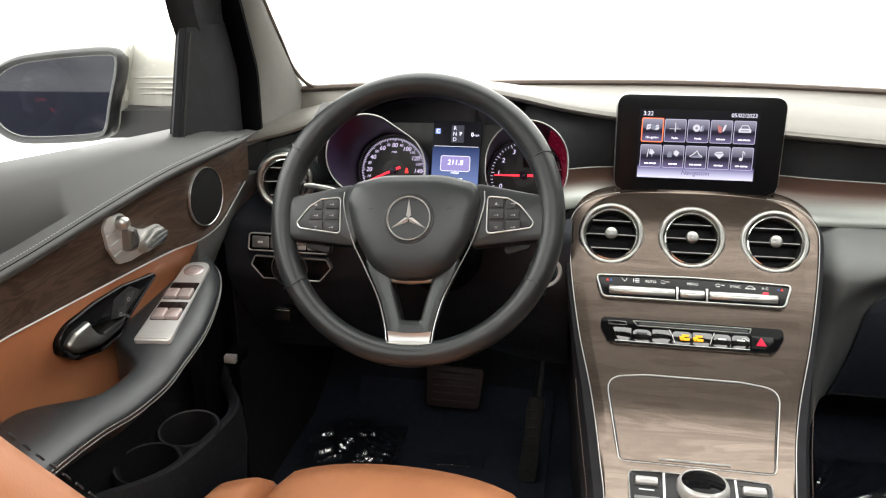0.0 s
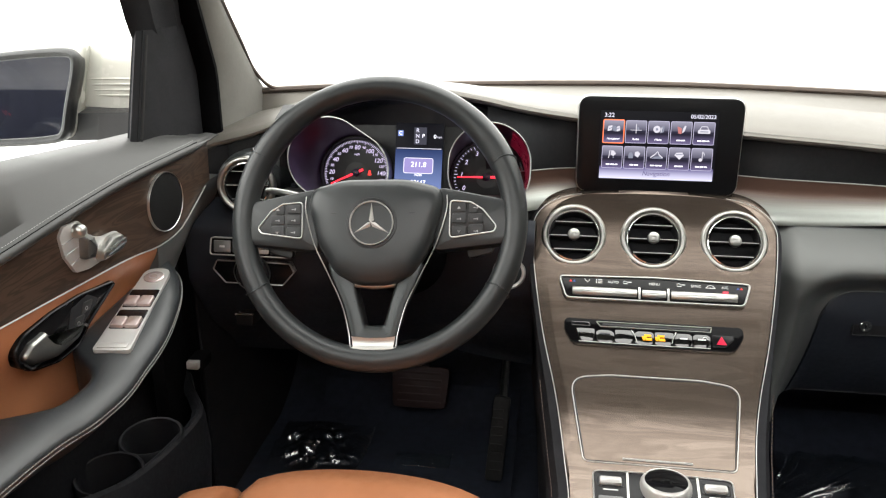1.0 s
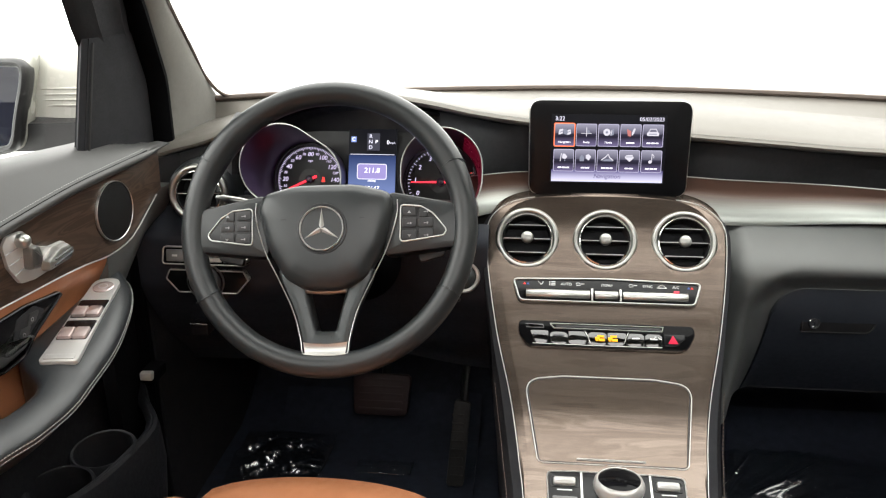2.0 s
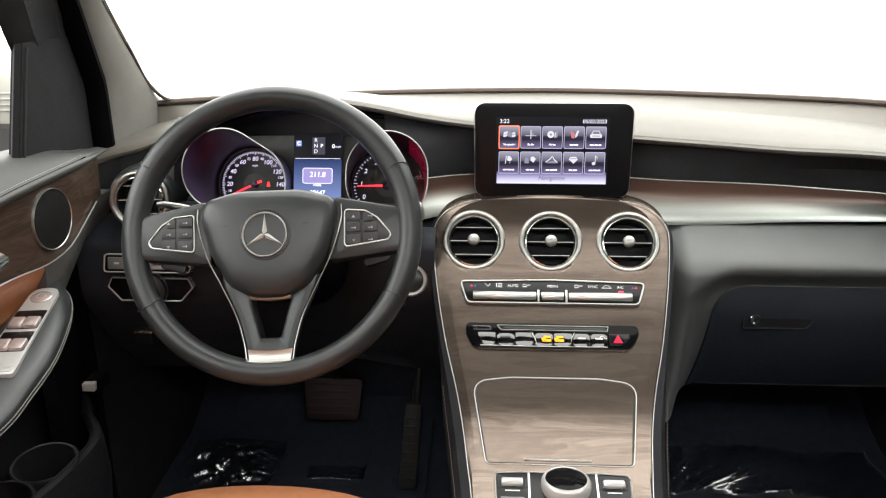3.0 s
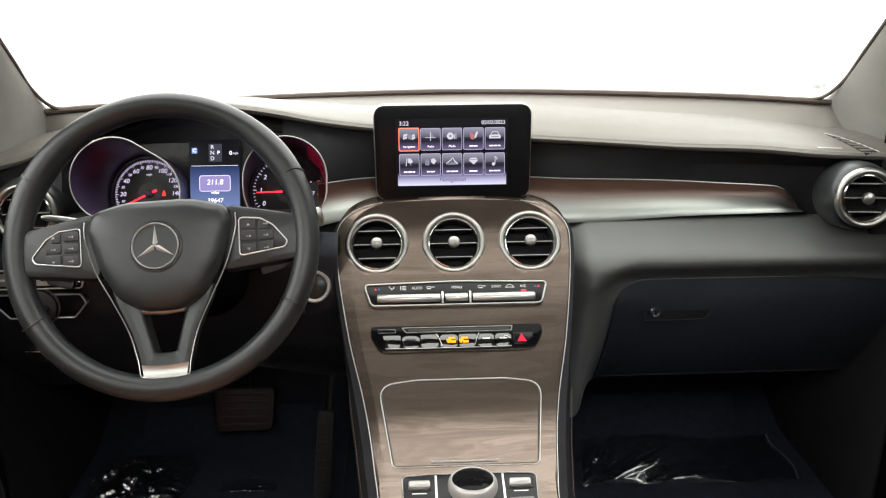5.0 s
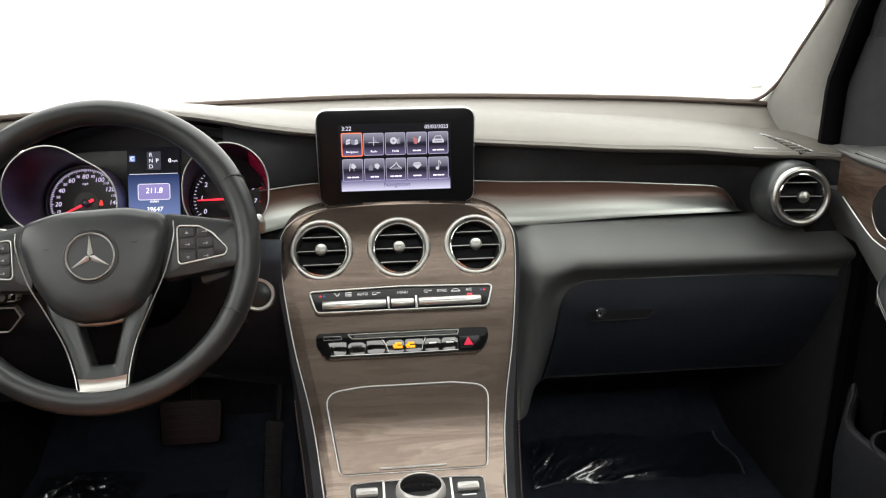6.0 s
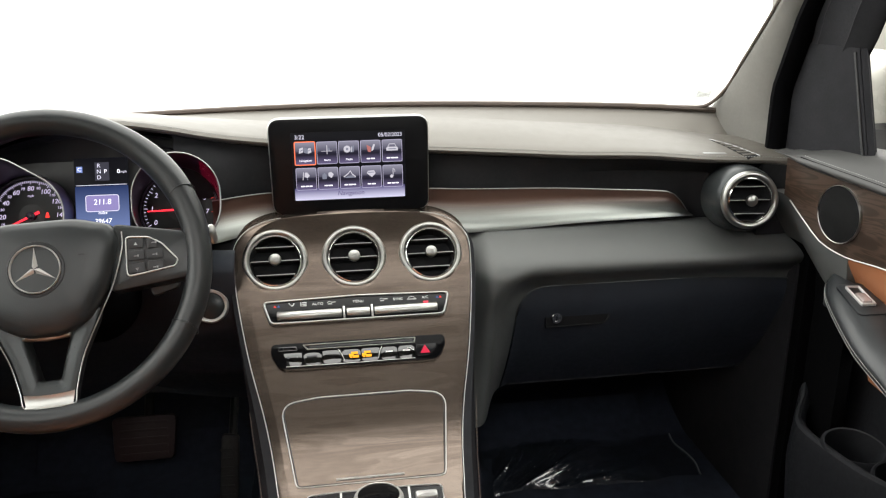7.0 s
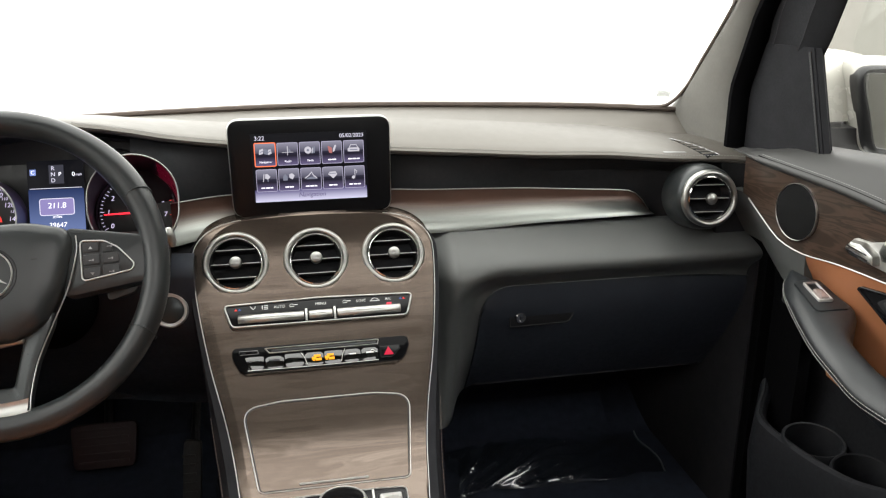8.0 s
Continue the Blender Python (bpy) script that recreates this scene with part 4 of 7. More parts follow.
part("power_symbol", tube([pw @ Vector((0.003 * math.cos(a), 0.003 * math.sin(a), 0.0002)) for a in [radians(120 + 300 * i / 20) for i in range(21)]], 0.0004, 5), INK_GREY, bed)

# ---------------------------------------------------------------- centre display
disp = thing("centre_display", (0.002, 0.08, 0.99), "freestanding centre display in silver-edged black housing, menu lit", "display screen")
dm = axes((0.0025, 0.060, 1.0695), (1, 0, 0), (0, 0.075, 1))
dpoly = rpoly([(-0.1165, -0.0715), (0.1165, -0.0715), (0.1185, 0.0715), (-0.1185, 0.0715)], 0.019, 8)
part("housing", prism(dpoly, dm, -0.016, -0.001, 0.003), SATIN_SILVER, disp, "silver edged housing")
part("front", prism(inset(dpoly, 0.0016), dm, -0.004, 0.0006, 0.0012), DEEP_BLACK, disp, "gloss black front glass")
part("back", prism(inset(dpoly, 0.012), dm, -0.026, -0.015, 0.001), BLACK_PLASTIC, disp, "black back")
part("neck", loft([[(x, y, 0.965) for x, y in ((-0.07, 0.07), (0.07, 0.07), (0.06, 0.10), (-0.06, 0.10))], [(x, y, 1.02) for x, y in ((-0.08, 0.072), (0.08, 0.072), (0.07, 0.085), (-0.07, 0.085))]], True, True), BLACK_PLASTIC, disp, "black stand")
W0, W1, H0, H1 = -0.082, 0.0790, -0.050, 0.050
panel = part("screen", bar(dm, W0 - 0.003, H0, W1 + 0.003, H1, 0.0009, 0.0004), SCREEN_DARK, disp, "lit menu screen")
words("clock", "3:22", 0.0085, dm @ Matrix.Translation((W0 + 0.002, 0.0435, 0.0010)), SCREEN_SOFT, panel, "LEFT")
words("date", "05/02/2023", 0.0078, dm @ Matrix.Translation((W1 - 0.001, 0.0437, 0.0010)), SCREEN_SOFT, panel, "RIGHT")
NAV = band_glow("screen_footer", (0.80, 0.78, 1.0), (0.10, 0.085, 0.22), 1.019, 1.037, 0.8)
foot = part("footer", bar(dm, W0 - 0.001, H0 + 0.0005, W1 + 0.001, -0.0315, 0.0011, 0.0006), NAV, panel, "violet footer band")
words("footer_word", "Navigation", 0.0092, dm @ Matrix.Translation((-0.001, -0.0410, 0.0013)), FOOTER_INK, panel, shear=0.2)
tw, th = 0.0300, 0.0330
TILES = []
for r in range(2):
    zt = 1.0695 + 0.0365 - r * 0.0378
    m = band_glow("tile_field", (0.17, 0.14, 0.27), (0.34, 0.33, 0.42), zt - th, zt, 0.72)
    ramp = [n for n in m.node_tree.nodes if n.type == "VALTORGB"][0].color_ramp
    for at, col in ((0.42, (0.018, 0.016, 0.03, 1)), (0.55, (0.03, 0.028, 0.05, 1)), (0.58, (0.10, 0.095, 0.14, 1))):
        ramp.elements.new(at).color = col
    TILES.append(m)
CAPTIONS = ["Navigation", "Radio", "Media", "", "", "", "", "", "", ""]
for r in range(2):
    for c in range(5):
        x0 = W0 + 0.0015 + c * 0.0320
        y1 = 0.0365 - r * 0.0378
        sel = r == 0 and c == 0
        tile = part("tile", prism(rrect(tw, th, 0.0022, 3, x0 + tw / 2, y1 - th / 2), dm, 0.0006, 0.0011, 0.0001), TILES[r], panel, "menu tile")
        part("tile_border", rim(rrect(tw + (0.001 if sel else 0), th + (0.002 if sel else 0), 0.0024, 3, x0 + tw / 2, y1 - th / 2), 0.0013 if sel else 0.0007, dm, 0.0006, 0.0014, 0.0001), ORANGE if sel else TILE_EDGE, tile)
        cap = CAPTIONS[r * 5 + c]
        if cap:
            words("tile_caption", cap, 0.0042, dm @ Matrix.Translation((x0 + tw / 2, y1 - 0.0272, 0.0014)), SCREEN_WHITE, tile, shear=0.15)
        else:
            cb = bmesh.new()
            for a0, a1 in ((0.30, 0.47), (0.50, 0.70)) if c % 2 else ((0.22, 0.40), (0.44, 0.62), (0.65, 0.78)):
                bar(dm, x0 + tw * a0, y1 - 0.0281, x0 + tw * a1, y1 - 0.0264, 0.0014, 0.0011, cb)
            part("tile_caption", cb, SCREEN_WHITE, tile)
        cx, cy = x0 + tw / 2, y1 - 0.0120
        ic, ib = bmesh.new(), bmesh.new()
        kind = r * 5 + c
        flat_ = lambda pts, bm_, h=0.0015, rr=0.0008: prism(rpoly([(cx + a_, cy + b_) for a_, b_ in pts], rr, 2), dm, 0.0012, h, 0.0001, bm_)
        rod = lambda pts, bm_, w_=0.0005: tube([dm @ Vector((cx + a_, cy + b_, 0.0015)) for a_, b_ in pts], w_, 5, bm=bm_)
        if kind == 0:
            flat_([(-0.009, -0.0045), (-0.003, -0.0030), (-0.002, 0.0045), (-0.008, 0.0030)], ic)
            flat_([(-0.002, -0.0030), (0.004, -0.0050), (0.004, 0.0025), (-0.001, 0.0045)], ib)
            flat_([(0.004, -0.0050), (0.0095, -0.0030), (0.0085, 0.0035), (0.0045, 0.0025)], ic)
            rod([(-0.007, -0.001), (-0.001, 0.002), (0.003, -0.002), (0.008, 0.001)], ib, 0.0006)
        elif kind == 1:
            rod([(0, -0.0065), (0, 0.0065)], ic, 0.0006)
            rod([(-0.008, -0.0020), (0.008, -0.0020)], ic, 0.0004)
            flat_([(0.001, -0.0015), (0.005, -0.0015), (0.004, 0.0020), (0.001, 0.0030)], ib)
        elif kind == 2:
            prism(disc(0.0052, 16, cx - 0.0025, cy), dm, 0.0012, 0.0015, 0.0001, ic)
            prism(disc(0.0018, 10, cx - 0.0025, cy), dm, 0.0014, 0.0018, 0.0001, ib)
            flat_([(0.002, -0.0055), (0.0075, -0.0040), (0.0080, 0.0055), (0.0040, 0.0040)], ib)
            rod([(0.0035, -0.004), (0.0045, 0.003)], ic, 0.0006)
        elif kind == 3:
            flat_([(-0.006, 0.0055), (-0.004, -0.0050), (0.0005, -0.0060), (0.0005, 0.0020)], ib)
            flat_([(0.0010, -0.0055), (0.0045, -0.0020), (0.0070, 0.0060), (0.0045, 0.0060), (0.0020, 0.0010)], ic)
        elif kind == 4:
            flat_([(-0.0085, -0.0045), (0.0085, -0.0045), (0.0088, -0.0005), (0.0070, 0.0012), (-0.0070, 0.0012), (-0.0088, -0.0005)], ic)
            rod([(-0.0062, 0.0012), (-0.0040, 0.0055), (0.0040, 0.0055), (0.0062, 0.0012)], ic, 0.0006)
            rod([(-0.0055, -0.0018), (0.0055, -0.0018)], ib, 0.0007)
        elif kind == 5:
            rod([(-0.0050, -0.0060), (-0.0035, 0.0055)], ic, 0.0006)
            flat_([(-0.0025, -0.0010), (0.0020, -0.0030), (0.0055, 0.0005), (0.0020, 0.0050), (-0.0015, 0.0055)], ic)
            flat_([(0.0010, -0.0060), (0.0025, -0.0060), (0.0025, -0.0035), (0.0010, -0.0035)], ib)
        elif kind == 6:
            flat_([(-0.0085, -0.0055), (-0.0020, -0.0055), (-0.0020, 0.0005), (-0.0052, 0.0040), (-0.0085, 0.0005)], ib)
            flat_([(0.0005, -0.0010), (0.0050, -0.0045), (0.0085, 0.0015), (0.0045, 0.0050), (0.0005, 0.0035)], ic)
        elif kind == 7:
            flat_([(-0.0100, -0.0050), (0.0100, -0.0050), (0.0060, -0.0010), (-0.0020, -0.0020)], ib)
            rod([(-0.0090, -0.0035), (-0.0030, 0.0010), (0.0010, 0.0055), (0.0035, 0.0005), (0.0085, -0.0035)], ic, 0.0008)
        elif kind == 8:
            flat_([(-0.0070, 0.0010), (0.0005, -0.0055), (0.0065, 0.0005), (0.0040, 0.0050), (-0.0045, 0.0045)], ic)
            rod([(-0.0050, 0.0020), (0.0045, 0.0022)], ib, 0.0006)
        else:
            prism(disc(0.0025, 12, cx - 0.0018, cy - 0.0050), dm, 0.0012, 0.0015, 0.0001, ic)
            rod([(0.0004, -0.0050), (0.0004, 0.0068)], ic, 0.0005)
            rod([(0.0004, 0.0068), (0.0035, 0.0035), (0.0030, 0.0010)], ic, 0.0006)
        part("tile_symbol", ic, SCREEN_SYMBOL, tile)
        if ib.verts:
            part("tile_symbol", ib, (SCREEN_RED if kind == 3 else SCREEN_GREY), tile)
        else:
            ib.free()

# ---------------------------------------------------------------- instrument cluster
clus = thing("instrument_cluster", (-0.355, 0.06, 0.96), "lit instrument cluster with two tubed dials and centre display", "instrument cluster")
tilt_y = (0, 0.34, 0.94)
back_m = axes((-0.361, 0.068, 1.030), (1, 0, 0), tilt_y)
part("back_panel", prism(rrect(0.31, 0.19, 0.01), back_m, -0.01, 0.0, 0.001), DARK_PLASTIC, clus, "black back panel")
# hood lining over the dials
hood = []
for x in [-0.56 + 0.39 * i / 30 for i in range(31)]:
    ey, ez = edge(x)
    hood.append([(x, ey + 0.012, ez - 0.016), (x, ey + 0.05, ez - 0.030), (x, 0.085, min(ez - 0.035, 1.105)), (x, 0.098, 1.0), (x, 0.06, 0.93)])
part("hood_lining", loft(hood), BLACK_PLASTIC, clus, "matt black hood lining")
cheek_l = [[(-0.575, y, z) for y, z in ((-0.02, 0.99), (0.02, 1.085), (0.10, 1.11), (0.10, 0.94))], [(-0.555, y, z) for y, z in ((-0.01, 0.99), (0.02, 1.09), (0.10, 1.11), (0.10, 0.94))]]
part("hood_side", loft(cheek_l, True, True), BLACK_PLASTIC, clus)
part("face_plate", sheet([[(x, -0.02 + 0.25 * (z - 0.96), z) for z in (0.955, 0.985, 1.0)] for x in (-0.56, -0.20)], (0, 0.02, 0)), BLACK_PLASTIC, clus)


def tube_wall(right, a, t, sink=0.0):
    """A point of a gauge tube, in its dial's frame: round at the dial (t = 0), drawn out sideways into a drop at its mouth (t = 1)."""
    far = 0.0
    for k in range(9):
        cx_, cy_ = (0.011, 0.011 - 0.013 * k / 8) if right else (-0.022 + 0.034 * k / 8, 0.013 - 0.021 * k / 8)
        along = cx_ * math.cos(a) + cy_ * math.sin(a)
        off = cx_ * math.sin(a) - cy_ * math.cos(a)
        far = max(far, along + math.sqrt(0.0575**2 - off * off))
    r = 0.0580 + (far - 0.0580) * t**1.2 - sink
    return Vector((r * math.cos(a), r * math.sin(a), 0.095 * t - 0.001))


def gauge(cx, right):
    gm = axes((cx, 0.062, 1.013), (1, 0, 0), tilt_y)
    d = part("dial", lathe([(0.0565, -0.004), (0.0565, 0.0), (0.0002, 0.0002)], gm, 56), DARK_PLASTIC, clus, "black dial")
    part("dial_rim", lathe([(0.0560, 0.0002), (0.0555, 0.003), (0.0540, 0.003), (0.0535, 0.0003)], gm, 56), GAUGE_TUBE, d, "satin inner rim")
    n = 72
    turn = [2 * math.pi * i / n for i in range(n)]
    part("tube", loft([[gm @ tube_wall(right, a, k / 7) for a in turn] for k in range(8)], True), GAUGE_TUBE, clus, "aubergine gauge tube")
    part("tube_ring", tube([gm @ tube_wall(right, a, 1.0, -0.0006) for a in turn], 0.0011, 8, True, 1.0, (0, 1, 0)), KNOB_SILVER, clus, "thin chrome tube ring")
    return gm, d


def radial(gm, a, r, size, txt, par):
    words("numeral", txt, size, gm @ Matrix.Translation((r * math.cos(a), r * math.sin(a), 0.0006)), INK_WHITE, par, shear=0.15)


gm, dial = gauge(-0.452, False)
tick = bmesh.new()
for v in range(0, 161, 2):
    a = radians(90 + (80 - v) * 1.5)
    r0 = 0.0475 if v % 10 else 0.0455
    q = gm @ Matrix.Rotation(a, 4, "Z")
    bar(q, r0, -0.00035, 0.0505, 0.00035, 0.0009, 0.0004, tick)
part("scale", tick, INK_WHITE, dial, "white scale marks")
for v in range(0, 161, 20):
    radial(gm, radians(90 + (80 - v) * 1.5), 0.0392, 0.0092, str(v), dial)
for v in range(10, 160, 20):
    radial(gm, radians(90 + (80 - v) * 1.5), 0.0405, 0.0056, str(v), dial)
words("unit", "mph", 0.0048, gm @ Matrix.Translation((0, 0.029, 0.0006)), INK_WHITE, dial)
qa = gm @ Matrix.Rotation(radians(205), 4, "Z")
ndl = part("needle", prism(rpoly([(-0.012, -0.0018), (0.043, -0.0007), (0.043, 0.0007), (-0.012, 0.0018)], 0.0003, 2), qa, 0.0015, 0.004, 0.0006), NEEDLE_RED, clus, "red needle")
part("needle_cap", lathe([(0.0058, 0.001), (0.0058, 0.0048), (0.0045, 0.0056), (0.0002, 0.0058)], gm, 24), GAUGE_TUBE, ndl)
part("warning_lamp", prism(rpoly([(0.0180, -0.0035), (0.0245, -0.0035), (0.0225, 0.0045), (0.0200, 0.0045)], 0.001, 2), gm, 0.0004, 0.0009, 0.0001), WARN_RED, dial, "lit red warning lamp")

gm, dial = gauge(-0.248, True)
tick = bmesh.new()
redtick = bmesh.new()
for v in range(0, 71, 2):
    a = radians(207 - 3.05 * v)
    q = gm @ Matrix.Rotation(a, 4, "Z")
    bar(q, 0.0475 if v % 10 else 0.0452, -0.00035, 0.0505, 0.00035, 0.0009, 0.0004, redtick if v > 60 else tick)
part("scale", tick, INK_WHITE, dial, "white scale marks")
part("red_scale", redtick, WARN_RED, dial, "red scale marks")
part("red_band", loft([[gm @ Vector((r * math.cos(radians(207 - 3.05 * v)), r * math.sin(radians(207 - 3.05 * v)), 0.0004 + 0.03 * (r - 0.0515))) for r in (0.0515, 0.0565)] for v in range(40, 74, 3)]), RED_RING, dial, "red-tinted band")
# red light on the tube wall is put into its colour and a faint glow
arc_rows = [[gm @ tube_wall(True, radians(deg), t, 0.0006) for t in (0.12, 0.3, 0.5, 0.7, 0.85, 0.97)] for deg in range(-50, 57, 4)]
part("red_wall", loft(arc_rows), RED_GLOW, clus, "red-lit tube wall")
for v in range(0, 8):
    radial(gm, radians(207 - 30.5 * v), 0.0390, 0.0095, str(v), dial)
qa = gm @ Matrix.Rotation(radians(207 - 3.05 * 8.4), 4, "Z")
ndl = part("needle", prism(rpoly([(-0.014, -0.0018), (0.045, -0.0007), (0.045, 0.0007), (-0.014, 0.0018)], 0.0003, 2), qa, 0.0015, 0.004, 0.0006), NEEDLE_RED, clus, "red needle")
part("needle_cap", lathe([(0.0062, 0.001), (0.0062, 0.0048), (0.0048, 0.0056), (0.0002, 0.0058)], gm, 24), GAUGE_TUBE, ndl)
part("indicator_lamp", prism(disc(0.0009, 8, 0.018, 0.0075), gm, 0.0004, 0.0009, 0.0001), WARN_RED, dial)

# display between the dials
cd = axes((-0.3535, 0.0625, 1.033), (1, 0, 0), tilt_y)
mid = part("centre_screen", bar(cd, -0.0370, -0.055, 0.0370, 0.060, 0.0006, -0.004), SCREEN_DARK, clus, "lit centre display")
BLUE_BAND = band_glow("display_blue_band", (0.30, 0.40, 0.80), (0.02, 0.045, 0.17), 0.985, 1.053, 0.5)
part("blue_field", bar(cd, -0.0365, -0.052, 0.0365, 0.0195, 0.0008, 0.0004), BLUE_BAND, mid, "blue display field")
part("divider_line", bar(cd, -0.0345, 0.0205, 0.0345, 0.0212, 0.0009, 0.0004), SCREEN_SOFT, mid)
boxm = part("readout_box", prism(rrect(0.044, 0.022, 0.003, 4, 0.0, -0.0055), cd, 0.0006, 0.0011, 0.0001), SCREEN_BOX, mid, "violet readout box")
part("box_edge", rim(rrect(0.046, 0.024, 0.004, 4, 0.0, -0.0055), 0.0009, cd, 0.0006, 0.0013, 0.0001), SCREEN_SOFT, boxm)
words("readout", "211.8", 0.0110, cd @ Matrix.Translation((0, -0.0040, 0.0013)), SCREEN_WHITE, boxm, shear=0.1)
words("readout_unit", "miles", 0.0060, cd @ Matrix.Translation((0, -0.0195, 0.0013)), SCREEN_WHITE, boxm, shear=0.1)
words("readout", "39647", 0.0095, cd @ Matrix.Translation((0, -0.0315, 0.0013)), SCREEN_WHITE, mid, shear=0.1)
part("mode_box", bar(cd, -0.0335, 0.0395, -0.0255, 0.0480, 0.0009, 0.0004), SCREEN_BLUE_LIGHT, mid)
words("mode", "C", 0.0075, cd @ Matrix.Translation((-0.0295, 0.0437, 0.0012)), SCREEN_WHITE, mid)
part("gear_box", bar(cd, -0.0085, 0.0270, 0.0110, 0.0535, 0.0009, 0.0004), GEAR_GREY, mid)
for g, x, y, mt in (("R", -0.0030, 0.0485, SCREEN_SOFT), ("N", -0.0030, 0.0400, SCREEN_SOFT), ("D", -0.0030, 0.0315, SCREEN_SOFT), ("P", 0.0060, 0.0400, SCREEN_WHITE)):
    words("gear", g, 0.0080, cd @ Matrix.Translation((x, y, 0.0012)), mt, mid)
words("speed", "0", 0.0085, cd @ Matrix.Translation((0.0240, 0.0395, 0.0012)), SCREEN_WHITE, mid)
words("speed_unit", "mph", 0.0048, cd @ Matrix.Translation((0.0310, 0.0390, 0.0012)), SCREEN_SOFT, mid)

# ---------------------------------------------------------------- steering wheel
wheel = thing("steering_wheel", (-0.360, -0.203, 1.022), "black leather three-spoke steering wheel with silver trim and round badge", "steering wheel")
wt = radians(27)
wm = axes((-0.360, -0.203, 1.022), (1, 0, 0), (0, math.sin(wt), math.cos(wt))) @ Matrix.Rotation(radians(3.0), 4, "Z")


def W(x, y, z=0.0):
    return wm @ Vector((x, y, z))


n = 96
rows = []
for i in range(n + 1):
    a = 2 * math.pi * i / n
    grip = 0.0016 * (math.exp(-(((math.degrees(a) - 35) / 16) ** 2)) + math.exp(-(((math.degrees(a) - 145) / 16) ** 2)))
    rr, rz = 0.0150 + grip, 0.0172 + grip
    R = 0.1714
    rows.append([W((R + rr * math.cos(t)) * math.cos(a), (R + rr * math.cos(t)) * math.sin(a), rz * math.sin(t)) for t in [2 * math.pi * j / 20 for j in range(20)]])
rim_bm = loft(rows, True)
bmesh.ops.remove_doubles(rim_bm, verts=rim_bm.verts, dist=1e-6)
part("rim", rim_bm, WHEEL_LEATHER, wheel, "black leather rim", 60)
for a in (24, 149, 209, 330):
    a = radians(a)
    c = [W((0.1722 + 0.0160 * math.cos(t)) * math.cos(a + 0.03 * math.sin(t)), (0.1722 + 0.0160 * math.cos(t)) * math.sin(a + 0.03 * math.sin(t)), 0.0184 * math.sin(t)) for t in [2 * math.pi * j / 28 for j in range(28)]]
    part("rim_seam", tube(c, 0.0008, 6, True), SATIN_GREY, wheel, "leather seam")
# hub
hub_poly = rpoly([(-0.050, -0.066), (-0.020, -0.082), (0.020, -0.082), (0.050, -0.066), (0.072, -0.030), (0.086, 0.020), (0.080, 0.040), (0.040, 0.051), (-0.040, 0.051), (-0.080, 0.040), (-0.086, 0.020), (-0.072, -0.030)], [0.03, 0.04, 0.04, 0.03, 0.08, 0.03, 0.018, 0.1, 0.1, 0.018, 0.03, 0.08], 6)
rows = []
cen = Vector((0, -0.012))
for h, k in ((-0.035, 0.90), (0.004, 1.0), (0.012, 0.985), (0.018, 0.955), (0.0225, 0.90), (0.0255, 0.80), (0.0275, 0.62), (0.0285, 0.40), (0.0288, 0.2), (0.0288, 0.02)):
    rows.append([W(cen.x + (p.x - cen.x) * k, cen.y + (p.y - cen.y) * k, h) for p in hub_poly])
part("airbag_cover", loft(rows, True, True), WHEEL_LEATHER, wheel, "domed black airbag cover", 60)
em = wm @ Matrix.Translation((-0.001, -0.007, 0.0)) @ Matrix.Diagonal((0.95, 0.95, 1, 1))
part("badge_dish", lathe([(0.0335, 0.0265), (0.0325, 0.0296), (0.0300, 0.0300), (0.0285, 0.0285), (0.0002, 0.0282)], em, 56), DARK_PLASTIC, wheel, "dark dished badge field")
bd = part("badge_ring", lathe([(0.0268, 0.0282), (0.0271, 0.0305), (0.0279, 0.0314), (0.0287, 0.0305), (0.0289, 0.0282)], em, 64), PALE_SILVER, wheel, "chrome badge ring")
star = bmesh.new()
for k in range(3):
    a = radians(90 + 120 * k)
    q = em @ Matrix.Rotation(a, 4, "Z")
    tip, l, r, o = (q @ Vector(v) for v in ((0.0262, 0, 0.0296), (0.0035, 0.0033, 0.0290), (0.0035, -0.0033, 0.0290), (0.0, 0, 0.0330)))
    f, g, h_, i_ = (star.verts.new(v) for v in (o, l, tip, r))
    star.faces.new((f, g, h_))
    star.faces.new((f, h_, i_))
part("badge_star", star, PALE_SILVER, bd, "three-pointed chrome shape", 5)
for s in (-1, 1):
    part("cover_slot", bar(wm, s * 0.046 - 0.006, 0.0045, s * 0.046 + 0.006, 0.0060, 0.0279, 0.0255), DARK_PLASTIC, wheel)
part("cover_print", bar(wm, -0.015, -0.0535, 0.015, -0.0505, 0.0264, 0.024), DARK_PLASTIC, wheel)
